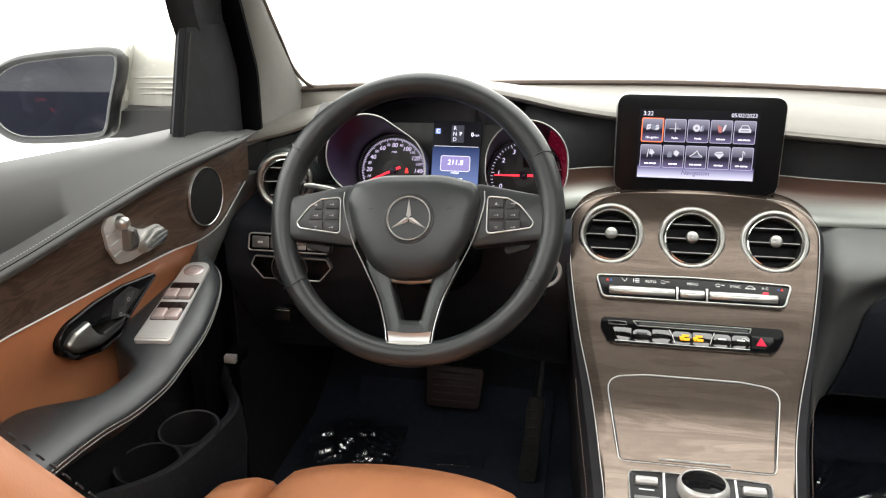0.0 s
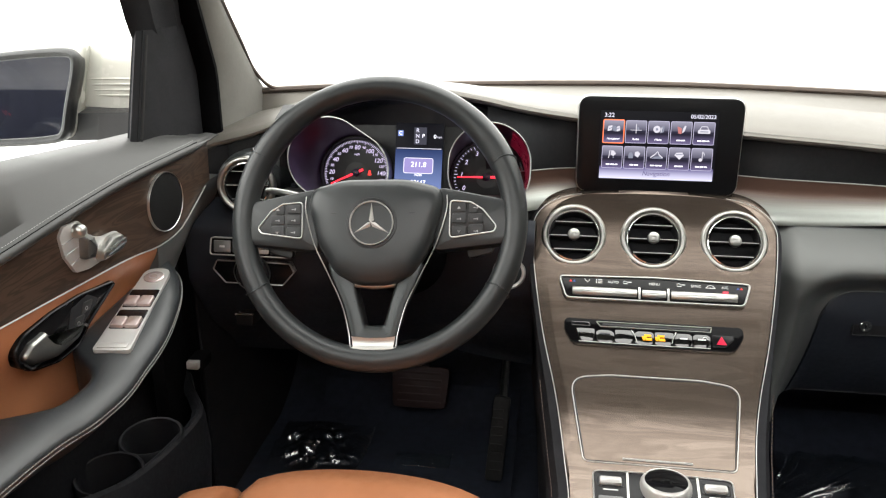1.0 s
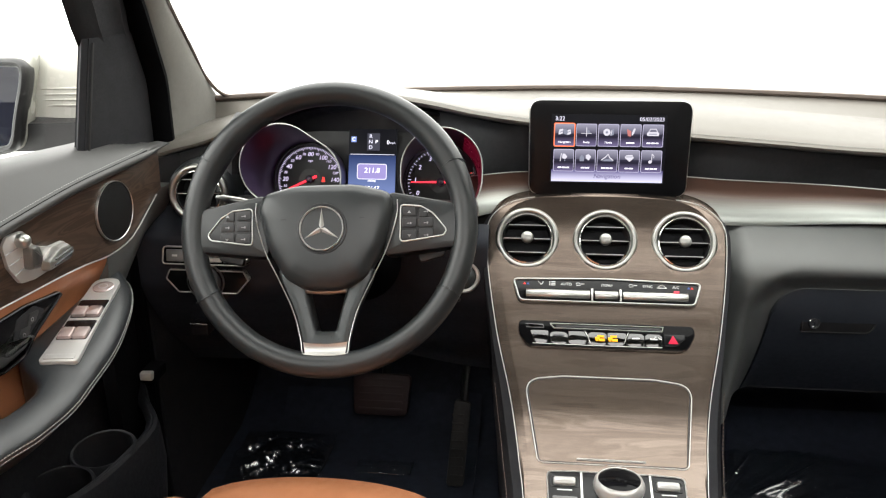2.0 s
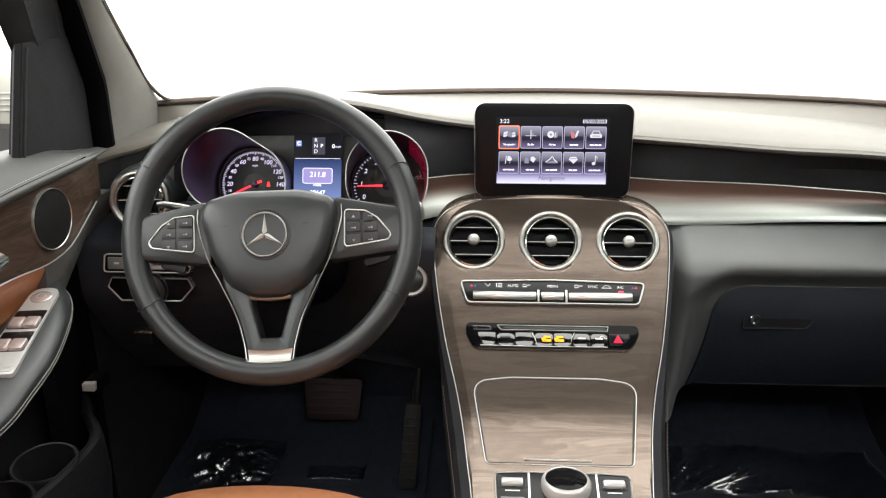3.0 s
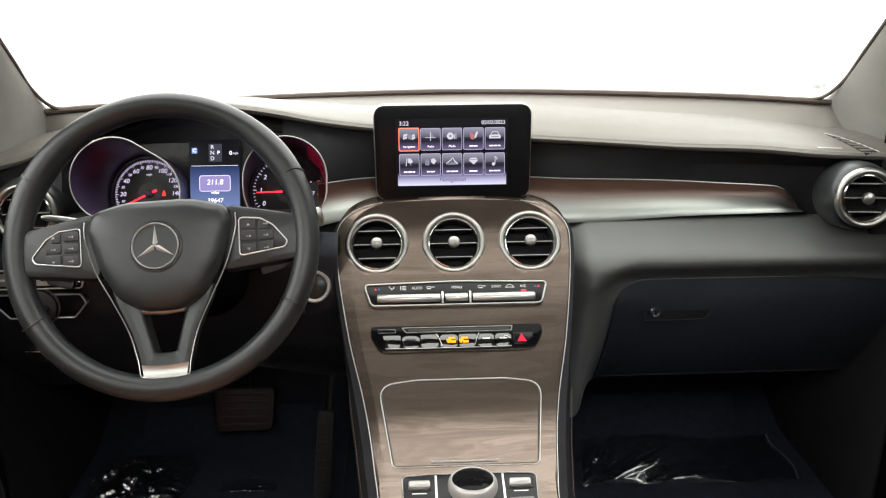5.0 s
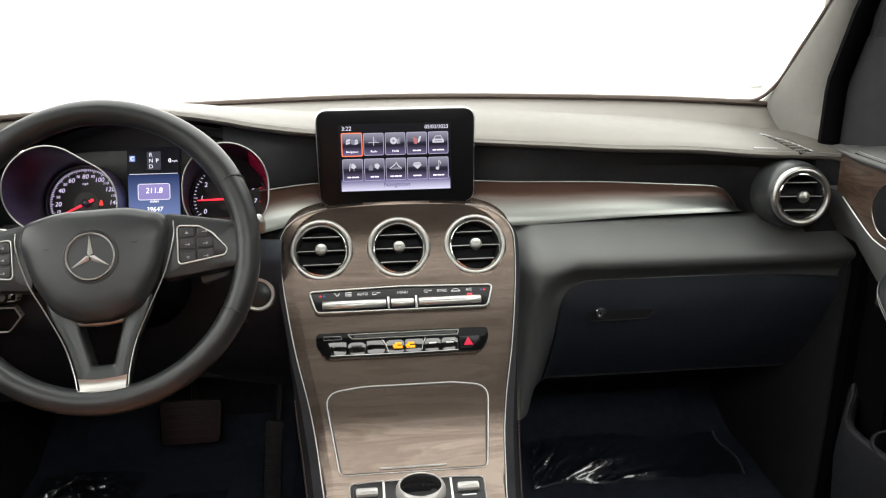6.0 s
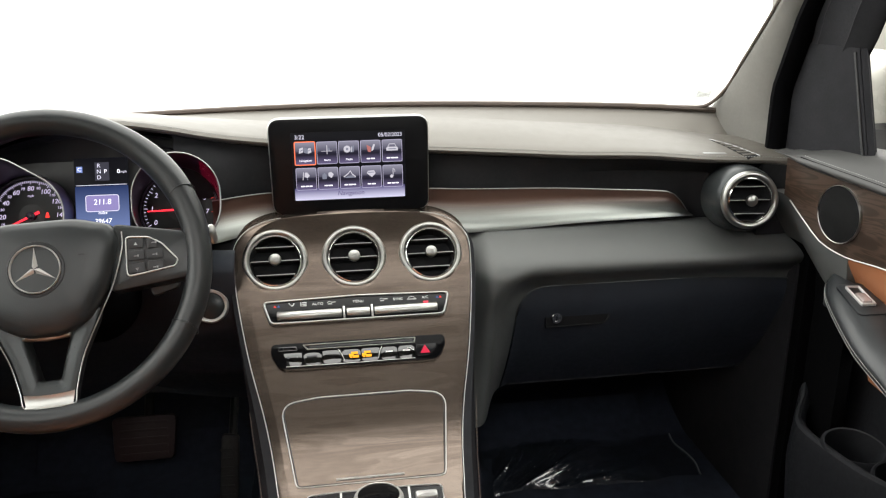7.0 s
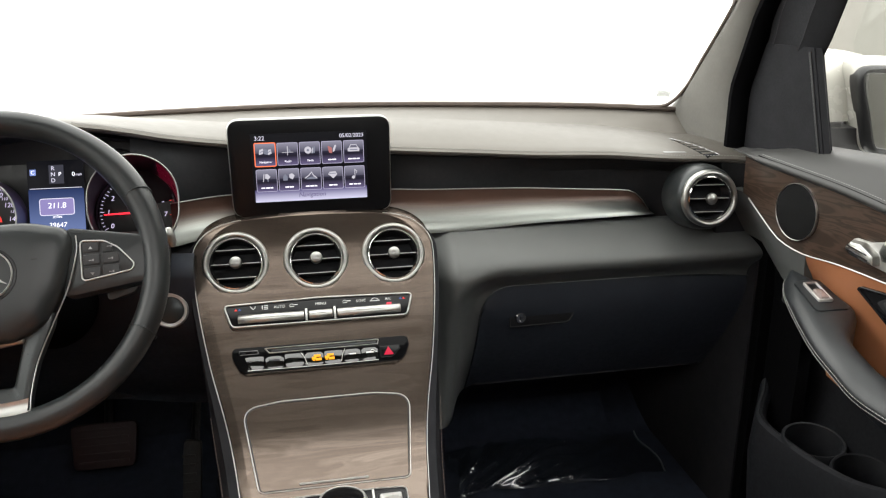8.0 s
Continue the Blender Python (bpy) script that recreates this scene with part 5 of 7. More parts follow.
# side spokes with their key fields
for s in (-1, 1):
    sp = rpoly([(s * 0.070, -0.040), (s * 0.165, -0.030), (s * 0.172, 0.000), (s * 0.165, 0.024), (s * 0.075, 0.042)][:: s], [0.01, 0.012, 0.02, 0.012, 0.01], 5)
    part("spoke", prism(sp, wm, -0.012, 0.0095, 0.007), WHEEL_LEATHER, wheel, "black side spoke")
    kp = rpoly([(s * 0.091, -0.024), (s * 0.146, -0.0165), (s * 0.150, -0.0090), (s * 0.133, 0.0125), (s * 0.118, 0.0215), (s * 0.092, 0.0240)][:: s], [0.006, 0.006, 0.008, 0.02, 0.012, 0.006], 5)
    fld = part("key_field", prism(kp, wm, 0.004, 0.0108, 0.001), DARK_PLASTIC, wheel, "black key field")
    part("key_frame", rim(kp, 0.0017, wm, 0.004, 0.0125, 0.0006), SATIN_SILVER, wheel, "thin silver key frame")
    for j, y in enumerate((-0.0155, -0.0005, 0.0135)):
        for i, x in enumerate((0.1035, 0.124)):
            w = 0.018 if j < 2 or i == 0 else 0.011
            part("key", prism(rrect(w, 0.0118, 0.002, 3, s * (x if w > 0.015 else x - 0.003), y + 0.001 - 0.0015 * i * (j - 1)), wm, 0.008, 0.0122, 0.001), BLACK_PLASTIC, fld, "black key")
            if i == (0 if s > 0 else 1) and j != 1:
                up_ = 1 if j else -1
                mark = prism(rpoly([(s * x - 0.0022, y - 0.0012 * up_), (s * x + 0.0022, y - 0.0012 * up_), (s * x, y + 0.0020 * up_)][::up_], 0.0), wm, 0.0118, 0.0126, 0.0001)
            else:
                mark = bar(wm, s * x - 0.0028, y - 0.0003, s * x + 0.0006, y + 0.0005, 0.0126, 0.012)
                bar(wm, s * x + 0.0010, y - 0.0010, s * x + 0.0026, y + 0.0014, 0.0126, 0.012, mark)
            part("key_print", mark, INK_DIM, fld)
# lower spoke: two legs, dark window between them, silver bezel with bright foot
mid_w = Vector((0.0, -0.105))
leg_out = rpoly([(-0.060, -0.052), (-0.056, -0.068), (-0.0385, -0.106), (-0.0298, -0.138), (-0.0268, -0.1555), (-0.018, -0.1615), (0.018, -0.1615), (0.0268, -0.1555), (0.0298, -0.138), (0.0385, -0.106), (0.056, -0.068), (0.060, -0.052)], 0.004, 4)
leg_in = rpoly([(-0.0245, -0.0800), (-0.0118, -0.1290), (0.0118, -0.1290), (0.0245, -0.0800)], 0.0035, 5)


def reach(poly, a):
    """Where a ray from the middle of the lower spoke leaves an outline."""
    dx_, dy_ = math.cos(a), math.sin(a)
    best = 0.0
    for p, q_ in zip(poly, list(poly[1:]) + [poly[0]]):
        ex, ey = q_[0] - p[0], q_[1] - p[1]
        det = ex * dy_ - ey * dx_
        if abs(det) > 1e-12:
            px_, py_ = p[0] - mid_w.x, p[1] - mid_w.y
            r, u = (ex * py_ - ey * px_) / det, (dx_ * py_ - dy_ * px_) / det
            if -1e-6 <= u <= 1 + 1e-6 and r > best:
                best = r
    return mid_w + Vector((dx_, dy_)) * best


ray = [2 * math.pi * i / 160 for i in range(160)]
rows = []
for k, h in ((0.0, -0.008), (0.0, 0.0050), (0.05, 0.0070), (0.13, 0.0078), (0.45, 0.0070), (0.80, 0.0056), (0.93, 0.0046), (1.0, 0.0020), (1.0, -0.020)):
    rows.append([W(*(reach(leg_out, a).lerp(reach(leg_in, a), k)), h) for a in ray])
part("spoke_bezel", loft(rows, True), SATIN_GREY, wheel, "dark satin two-legged lower spoke", 50)
part("bezel_lip", prism(rpoly([(-0.027, -0.0765), (-0.0255, -0.0830), (0.0, -0.0855), (0.0255, -0.0830), (0.027, -0.0765)], [0.003, 0.003, 0.03, 0.003, 0.003], 4), wm, 0.003, 0.0085, 0.003), KNOB_SILVER, wheel, "grey lip under the cover", 50)
edge_path = [W(-0.0885, 0.030, 0.010), W(-0.0880, 0.010, 0.011), W(-0.076, -0.030, 0.012), W(-0.058, -0.066, 0.010), W(-0.040, -0.104, 0.009), W(-0.0305, -0.138, 0.009), W(-0.0275, -0.156, 0.009), W(-0.020, -0.1615, 0.009), W(0.0, -0.1625, 0.009)]
edge_path = spline(edge_path, 6)
mirrored = [wm @ (Matrix.Diagonal((-1, 1, 1, 1)) @ (wm.inverted() @ p)) for p in edge_path]
part("silver_edge", tube(edge_path + mirrored[::-1][1:], 0.0008, 6), SATIN_SILVER, wheel, "thin silver edge line")
rows = []
for k in range(9):
    t = k / 8
    y, w = -0.1425 - 0.0165 * t, 0.0272 - 0.0030 * t
    rows.append([W(w * u, y - 0.0022 * (1 - t) * (1 - u * u), 0.0090 + 0.0014 * t * t - 0.0010 * math.sin(math.pi * t)) for u in [-1 + 0.1 * i for i in range(21)]])
part("silver_foot", loft(rows), SATIN_SILVER, wheel, "satin silver spoke foot", 60)
part("foot_line", tube([W(x, -0.1575 - 0.0006 * (1 - (x / 0.026) ** 2), 0.0085) for x in [-0.026 + 0.0052 * i for i in range(11)]], 0.0018, 8), SATIN_SILVER, wheel, "bright silver foot line")
part("rim_bridge", prism(rpoly([(-0.034, -0.172), (0.034, -0.172), (0.032, -0.156), (-0.032, -0.156)], 0.004, 3), wm, -0.004, 0.0070, 0.003), BLACK_PLASTIC, wheel)
# shift paddle tips and column
for s in (-1, 1):
    part("paddle", prism(rpoly([(s * 0.112, -0.046), (s * 0.142, -0.038), (s * 0.150, -0.020), (s * 0.110, -0.022)][:: s], 0.006, 4), wm, -0.022, -0.014, 0.002), DARK_PLASTIC, wheel, "black shift paddle")
part("column", lathe([(0.050, -0.030), (0.052, -0.10), (0.060, -0.22)], wm @ Matrix.Translation((0, -0.015, 0)), 32), SEAL_SHADE_BLACK, wheel, "black column shroud")

# stalks on the column
stalk = thing("indicator_stalk", (-0.45, -0.16, 1.02), "dark grey column stalk with silver-grey end behind the wheel", "column stalk")
part("arm", tube([(-0.40, -0.135, 0.985), (-0.47, -0.145, 0.968), (-0.505, -0.15, 0.960)], [0.009, 0.008, 0.0075], 12), BLACK_PLASTIC, stalk, "black arm")
part("grip", prism(rrect(0.062, 0.024, 0.006), axes((-0.535, -0.085, 0.945), (1, 0.05, -0.03), (0, 0.2, 1)), -0.02, 0.004, 0.003), SILVER_PAINT, stalk, "grey ribbed end")
part("ring", lathe([(0.0085, -0.002), (0.0085, 0.002)], axes((-0.490, -0.146, 0.9625), (0, 1, 0), (0.0, 0, 1)), 20), SATIN_SILVER, stalk, "thin silver ring")
gear = thing("selector_stalk", (-0.22, -0.16, 1.02), "slim column stalks with bright tips behind the wheel rim", "column stalk")
part("left_lever", tube([(-0.40, -0.13, 1.005), (-0.44, -0.14, 1.020), (-0.474, -0.15, 1.034)], [0.008, 0.0075, 0.0068], 12), BLACK_PLASTIC, gear, "black lever")
part("left_tip", tube([(-0.472, -0.15, 1.0335), (-0.490, -0.15, 1.0372), (-0.512, -0.15, 1.0405), (-0.521, -0.15, 1.0415)], [0.0045, 0.0046, 0.0042, 0.0025], 14), KNOB_SILVER, gear, "silver lever tip")
part("right_lever", tube([(-0.32, -0.13, 1.035), (-0.24, -0.11, 1.022), (-0.188, -0.090, 1.019)], [0.007, 0.0055, 0.0045], 12), BLACK_PLASTIC, gear, "black lever")
part("tip", lathe([(0.0040, -0.013), (0.0062, -0.008), (0.0066, 0.0), (0.0060, 0.008), (0.0035, 0.012), (0.0002, 0.013)], axes((-0.186, -0.092, 1.019), (1, 0, 0.15), (0, 1, 0)), 20), SATIN_SILVER, gear, "silver tip")

# start button and light switches on the dashboard
start = thing("start_button", (-0.205, -0.02, 0.885), "round silver-ringed start button on the dashboard", "start button")
stm = axes((-0.205, driver_face(-0.205, 0.893) - 0.004, 0.893), (1, 0, 0), (0, 0.35, 1))
part("ring", lathe([(0.0245, -0.012), (0.0245, 0.003), (0.0225, 0.006), (0.0190, 0.0055), (0.0185, 0.001)], stm, 40), PALE_SILVER, start, "silver ring")
part("cap", lathe([(0.0182, -0.004), (0.0182, 0.004), (0.0150, 0.0060), (0.0002, 0.0062)], stm, 32), SATIN_GREY, start, "dark grey cap")
light = thing("light_switch_panel", (-0.60, -0.035, 0.88), "silver-framed light switch keys and rotary switch beside the wheel", "switch panel")
lm = axes((-0.592, -0.036, 0.917), (1, 0, 0), (0, 0.22, 1))
p1 = rpoly([(-0.068, -0.014), (0.062, -0.014), (0.066, 0.014), (-0.066, 0.014)], 0.006, 5)
part("upper_plate", prism(p1, lm, -0.02, 0.0012, 0.0006), DEEP_BLACK, light, "black key plate")
part("upper_frame", rim(p1, 0.0019, lm, -0.02, 0.0034, 0.0008), PALE_SILVER, light, "silver frame")
for i in range(4):
    k = part("key", prism(rrect(0.027, 0.018, 0.002, 3, -0.047 + 0.0295 * i, 0), lm, 0.0, 0.0036, 0.0012), PALE_SILVER if i > 1 else GREY_SILVER, light, "small key")
    part("key_print", bar(lm, -0.051 + 0.0295 * i, -0.0015, -0.043 + 0.0295 * i, 0.0015, 0.0040, 0.003), INK_GREY, k)
p2 = rpoly([(-0.048, -0.019), (0.044, -0.019), (0.063, 0.003), (0.056, 0.018), (-0.060, 0.018), (-0.067, 0.003)], 0.004, 4)
lm2 = axes((-0.592, -0.034, 0.876), (1, 0, 0), (0, 0.05, 1))
part("lower_plate", prism(p2, lm2, -0.02, 0.0012, 0.0006), DEEP_BLACK, light, "black switch plate")
part("lower_frame", rim(p2, 0.0018, lm2, -0.02, 0.0034, 0.0008), PALE_SILVER, light, "silver frame")
rot = lm2 @ Matrix.Translation((-0.004, 0.0, 0.0))
part("dial_ring", lathe([(0.0290, 0.001), (0.0290, 0.004), (0.0280, 0.0050), (0.0272, 0.004)], rot, 44), KNOB_SILVER, light, "thin silver ring")
part("dial", lathe([(0.0258, 0.001), (0.0250, 0.006), (0.020, 0.010), (0.0002, 0.0105)], rot, 40), BLACK_PLASTIC, light, "black rotary switch")
part("dial_grip", prism(rrect(0.034, 0.009, 0.004), rot, 0.008, 0.018, 0.003), DARK_PLASTIC, light)
brake = thing("parking_brake_switch", (-0.626, 0.0, 0.783), "small black parking brake switch with bright upper edge", "switch")
bkm = axes((-0.6260, -0.004, 0.7830), (1, 0, 0), (0, 0.1, 1))
part("body", prism(rrect(0.028, 0.020, 0.003), bkm, -0.03, 0.006, 0.002), DARK_PLASTIC, brake)
part("edge", bar(bkm, -0.014, 0.0085, 0.014, 0.0105, 0.0085, 0.002), SILVER_PAINT, brake, "bright edge")


# ---------------------------------------------------------------- doors
def door_x(y, extra=0.0):
    """How far out the inner face of a door lies, which widens backwards."""
    return 0.655 - 0.12 * y - (0.0 if y > -0.5 else 0.10 * (y + 0.5)) * -1 + extra


chrome_z = curve_at([(-1.10, 0.975), (-0.80, 0.969), (-0.51, 0.968), (-0.34, 0.967), (-0.23, 0.9655), (-0.17, 0.960), (-0.135, 0.9615), (-0.105, 0.968), (-0.075, 0.985), (-0.027, 1.015)])
wood_z = curve_at([(-1.10, 0.990), (-0.70, 1.010), (-0.50, 1.0265), (-0.42, 1.0365), (-0.325, 1.049), (-0.236, 1.058), (-0.17, 1.0625), (-0.03, 1.066)])
pad_z = curve_at([(-1.10, 0.995), (-0.70, 1.015), (-0.50, 1.0330), (-0.42, 1.0425), (-0.33, 1.0550), (-0.22, 1.0670), (-0.12, 1.0720), (-0.06, 1.0745), (0.0, 1.0800), (0.05, 1.0805)])
rest_x = curve_at([(-1.10, 0.64), (-0.58, 0.628), (-0.45, 0.606), (-0.385, 0.600), (-0.31, 0.607), (-0.235, 0.628), (-0.185, 0.646), (-0.155, 0.662), (-0.130, 0.682), (-0.112, 0.712)])
rest_z = curve_at([(-1.10, 0.885), (-0.58, 0.880), (-0.42, 0.881), (-0.35, 0.895), (-0.25, 0.913), (-0.18, 0.924), (-0.112, 0.928)])


def face_axes(s, y, z, lift=0.0):
    """A frame on a door's face: x runs forwards on the left door and backwards on the right one, y up, z into the cabin."""
    o = Vector((s * door_x(y), y, z))
    along = Vector((-0.12 * s, 1, 0)).normalized() * (1 if s < 0 else -1)
    m = axes(o, along, (0, 0, 1))
    return m @ Matrix.Translation((0, 0, lift))


def build_door(s, name):
    d = thing(name, (s * 0.72, -0.4, 0.45), "closed car door with wood veneer, tan leather panel and black padded armrest", "car door")
    ys = [-1.10 + 1.103 * i / 64 for i in range(65)]
    P = lambda x, y, z: (s * x, y, z)
    # padded top rail up to the glass
    rows = []
    for y in ys:
        x, z = door_x(y) - 0.010, pad_z(y)[0]
        g = 0.740 - 0.10 * y if y > -0.5 else 0.79
        g = max(min(g, 0.80), x + 0.06)
        gz = 1.096 - 0.058 * (y + 0.05) - 0.013 * smooth01((y + 0.09) / 0.09) if y > -0.6 else 1.128
        f = 0.35 + 0.65 * smooth01((0.012 - y) / 0.10)
        e = 1.0 - 0.80 * smooth01((y + 0.075) / 0.075)
        rows.append([P(x + 0.022, y, z - 0.0085 * f), P(x + 0.010, y, z - 0.0080 * f), P(x + 0.004, y, z - 0.0062 * f), P(x + 0.0015, y, z - 0.0030 * f), P(x + 0.0015, y, z + 0.0005), P(x + 0.003, y, z + 0.0032 * e), P(x + 0.0055, y, z + 0.0046 * e), P(x + 0.0065, y, z + 0.0036 * e), P(x + 0.0080, y, z + 0.0036 * e), P(x + 0.0095, y, z + 0.0056 * e), P(x + 0.020, y, z + 0.0130 * e), P(x + (g - x) * 0.35, y, z + (gz - z) * 0.80), P(x + (g - x) * 0.55, y, z + (gz - z) * 1.02), P(x + (g - x) * 0.78, y, z + (gz - z) * 1.10), P(g - 0.012, y, gz + 0.001), P(g, y, gz - 0.003), P(g + 0.004, y, gz - 0.02), P(g + 0.004, y, 0.98)])
    part("top_rail", loft(rows), RAIL_LEATHER, d, "black leather padded top rail")
    part("rail_stitching", stitches([P(door_x(y) + 0.0015, y, pad_z(y)[0] + 0.0066) for y in ys if y < -0.040], 0.00045, 0.0032, 0.0013), STITCH, d, "grey stitching")
    part("rail_seam", tube([P(door_x(y) - 0.0030, y, pad_z(y)[0] + 0.0040) for y in ys if y < -0.045], 0.0009, 6), SEAL_SHADE_BLACK, d, "dark seam groove")
    # veneer panel
    wy = [-1.10 + 1.084 * i / 60 for i in range(61)]
    part("veneer", sheet([[P(door_x(y) + 0.002 * u, y, wood_z(y)[0] + 0.006 + (chrome_z(y)[0] - wood_z(y)[0] - 0.006) * u) for u in (0, 0.25, 0.5, 0.75, 1)] for y in wy], (s * 0.006, 0, 0)), DOOR_WOOD, d, "dark brown wood veneer")
    part("chrome_line", tube([P(door_x(y) - 0.001, y, chrome_z(y)[0]) for y in wy if y < -0.026], 0.0010, 6), SATIN_SILVER, d, "chrome line")
    # front corner panel that meets the dashboard, below the veneer
    fy = [-0.16 + 0.178 * i / 16 for i in range(17)]
    fx = lambda y, u: door_x(y) + 0.004 + (0.056 + 0.28 * min(0.0, y)) * smooth01(u * 3.2)
    fz = lambda y, u: min(chrome_z(y)[0], 1.015) + (0.60 - chrome_z(y)[0]) * u
    part("front_panel", sheet([[P(fx(y, u), y, fz(y, u)) for u in (0, 0.02, 0.05, 0.08, 0.11, 0.14, 0.17, 0.19)] for y in fy], (s * 0.02, 0, 0)), BLACK_LEATHER, d, "black leather front corner panel")
    # lower part of the corner panel, its shade put into a near-black colour
    part("lower_front_panel", sheet([[P(fx(y, u) + 0.002, y, fz(y, u)) for u in (0.186, 0.25, 0.35, 0.55, 0.75, 1)] for y in fy], (s * 0.02, 0, 0)), SEAL_SHADE_BLACK, d, "lower corner panel, near-black to hold the shade")
    # tan leather panel, hollowed behind the handle
    ty = [-1.10 + 0.965 * i / 40 for i in range(41)]
    part("leather_panel", sheet([[P(door_x(y) + 0.004 + 0.020 * smooth01(u * 1.6), y, chrome_z(y)[0] + (0.785 + (rest_z(y)[0] - 0.830) * smooth01((y + (0.30 if s < 0 else 0.215)) / 0.05) - chrome_z(y)[0]) * u) for u in [k / 10 for k in range(11)]] for y in ty], (s * 0.01, 0, 0)), TAN_LEATHER, d, "tan leather panel")
    # armrest with pull cup
    ry = [-1.10 + 0.986 * i / 90 for i in range(91)]
    edge_x = lambda y: rest_x(y)[0] - 0.008 + ((0.018 if s < 0 else 0.001)) * smooth01((-0.20 - y) / 0.24)
    rows = []
    for y in ry:
        xi, z = edge_x(y), rest_z(y)[0]
        wall = door_x(y) + 0.016
        cup = math.exp(-(((y + 0.418) / 0.062) ** 4)) if s < 0 else math.exp(-(((y + 0.350) / 0.078) ** 4))
        xo = wall - (wall - xi - 0.046) * cup
        e = min(0.024, 0.45 * (xo - xi))
        rows.append([P(xo, y, z - 0.060), P(xo, y, z - 0.010), P(xo - 0.12 * e, y, z - 0.003), P(xo - 0.4 * e, y, z), P(xi + 1.7 * e, y, z + 0.0005), P(xi + 1.1 * e, y, z - 0.001), P(xi + 0.6 * e, y, z - 0.0045), P(xi + 0.2 * e, y, z - 0.010), P(xi, y, z - 0.017), P(xi + 0.003, y, z - 0.024), P(xi + 0.014, y, z - 0.034), P(xi + 0.032, y, z - 0.052), P(max(xi + 0.058, wall - 0.02), y, z - 0.080), P(max(wall + 0.010 + 0.035 * smooth01((-0.19 - y) / 0.08), xi + 0.07), y, z - 0.113)])
    tip = [Vector(p) for p in rows[-1]]
    mid = sum(tip, Vector()) / len(tip)
    for deg in (20, 40, 58, 72, 82, 88):
        rows.append([mid + (p - mid) * math.cos(radians(deg)) + Vector((0, 0.016 * math.sin(radians(deg)), 0)) for p in tip])
    part("armrest", loft(rows, False), ARM_LEATHER, d, "black leather armrest", 60)
    for k, (ox, oz) in enumerate(((0.0010, -0.0155), (0.0008, -0.0205))):
        part("armrest_stitching", stitches([P(edge_x(y) - ox, y, rest_z(y)[0] + oz) for y in ry], 0.0006, 0.0032, 0.0014), STITCH, d, "grey double stitching")
    part("cup_floor", sheet([[P(x, y, 0.790) for x in (0.722, 0.765)] for y in ((-0.50, -0.34) if s < 0 else (-0.45, -0.27))], (0, 0, -0.004)), TAN_LEATHER if s > 0 else DARK_PLASTIC, d)
    # lower door and map pocket with two bottle holders
    ly = [-1.10 + 1.10 * i / 20 for i in range(21)]
    part("lower_panel", sheet([[P(0.752, y, 0.81), P(0.745, y, 0.78), P(0.738, y, 0.70), P(0.735, y, 0.42)] for y in ly], (s * 0.02, 0, 0)), DOOR_PLASTIC, d, "black lower panel")
    # footwell shade put into this panel's near-black colour
    part("front_pillar_panel", sheet([[P(x, y, z) for z in (0.42, 0.70, 0.92)] for x, y in ((0.690, -0.055), (0.704, -0.035), (0.712, 0.0))], (s * 0.02, 0, 0)), SEAL_SHADE_BLACK, d)
    pk = [-1.05 + 0.985 * i / 50 for i in range(51)]
    lip_at = curve_at([(-1.06, 0.800), (-0.60, 0.800), (-0.50, 0.778), (-0.42, 0.742), (-0.35, 0.713), (-0.29, 0.698), (-0.23, 0.689), (-0.16, 0.684), (-0.11, 0.690), (-0.06, 0.715)])
    lip = lambda y: lip_at(y)[0]
    bul = lambda y: 0.648 + 0.052 * smooth01((y + 0.17) / 0.11) ** 2
    part("map_pocket", sheet([[P(bul(y) + 0.016, y, lip(y) - 0.006), P(bul(y) + 0.012, y, lip(y) + 0.001), P(bul(y) + 0.006, y, lip(y) + 0.004), P(bul(y) + 0.001, y, lip(y) + 0.001), P(bul(y) - 0.002, y, lip(y) - 0.008), P(bul(y) - 0.006, y, lip(y) - 0.06), P(bul(y) + 0.010, y, 0.45)] for y in pk], (s * 0.004, 0, -0.001)), DOOR_PLASTIC, d, "charcoal map pocket")
    for hx, hy, hz in ((0.694, -0.215, 0.690), (0.700, -0.318, 0.698)):
        cupm = axes(P(hx, hy, hz), (1, 0, 0), (0, 1, 0.10))
        part("bottle_holder", lathe([(0.036, -0.12), (0.0385, -0.004), (0.0400, 0.002), (0.0425, 0.003), (0.0450, 0.000), (0.0450, -0.09)], cupm, 40), DOOR_PLASTIC, d, "round bottle holder")
    # speaker
    sp = face_axes(s, -0.137, 1.0155)
    k = part("speaker_ring", lathe([(0.0408, -0.002), (0.0410, 0.0022), (0.0405, 0.0030), (0.0400, 0.0026), (0.0398, 0.001)], sp, 56), SATIN_SILVER, d, "thin chrome speaker ring", 60)
    part("speaker_grille", lathe([(0.0399, 0.000), (0.0399, 0.0018), (0.030, 0.0030), (0.0002, 0.0036)], sp, 48), SPEAKER_MESH, k, "black perforated grille")
    # seat adjustment keys in silver
    sm = face_axes(s, -0.318, 1.012, 0.001)
    f = 1 if s < 0 else -1
    q = lambda pts: [(f * a, b) for a, b in pts][:: f]
    plate = part("seat_key_plate", prism(rpoly(q([(-0.031, 0.022), (-0.027, -0.004), (-0.012, -0.028), (0.010, -0.031), (0.040, -0.029), (0.070, -0.025), (0.080, -0.014), (0.070, -0.002), (0.044, -0.001), (0.022, 0.006), (0.013, 0.016), (0.006, 0.031), (-0.022, 0.032)]), 0.008, 4), sm, -0.003, 0.0025, 0.0012), PALE_SILVER, d, "silver key plate")
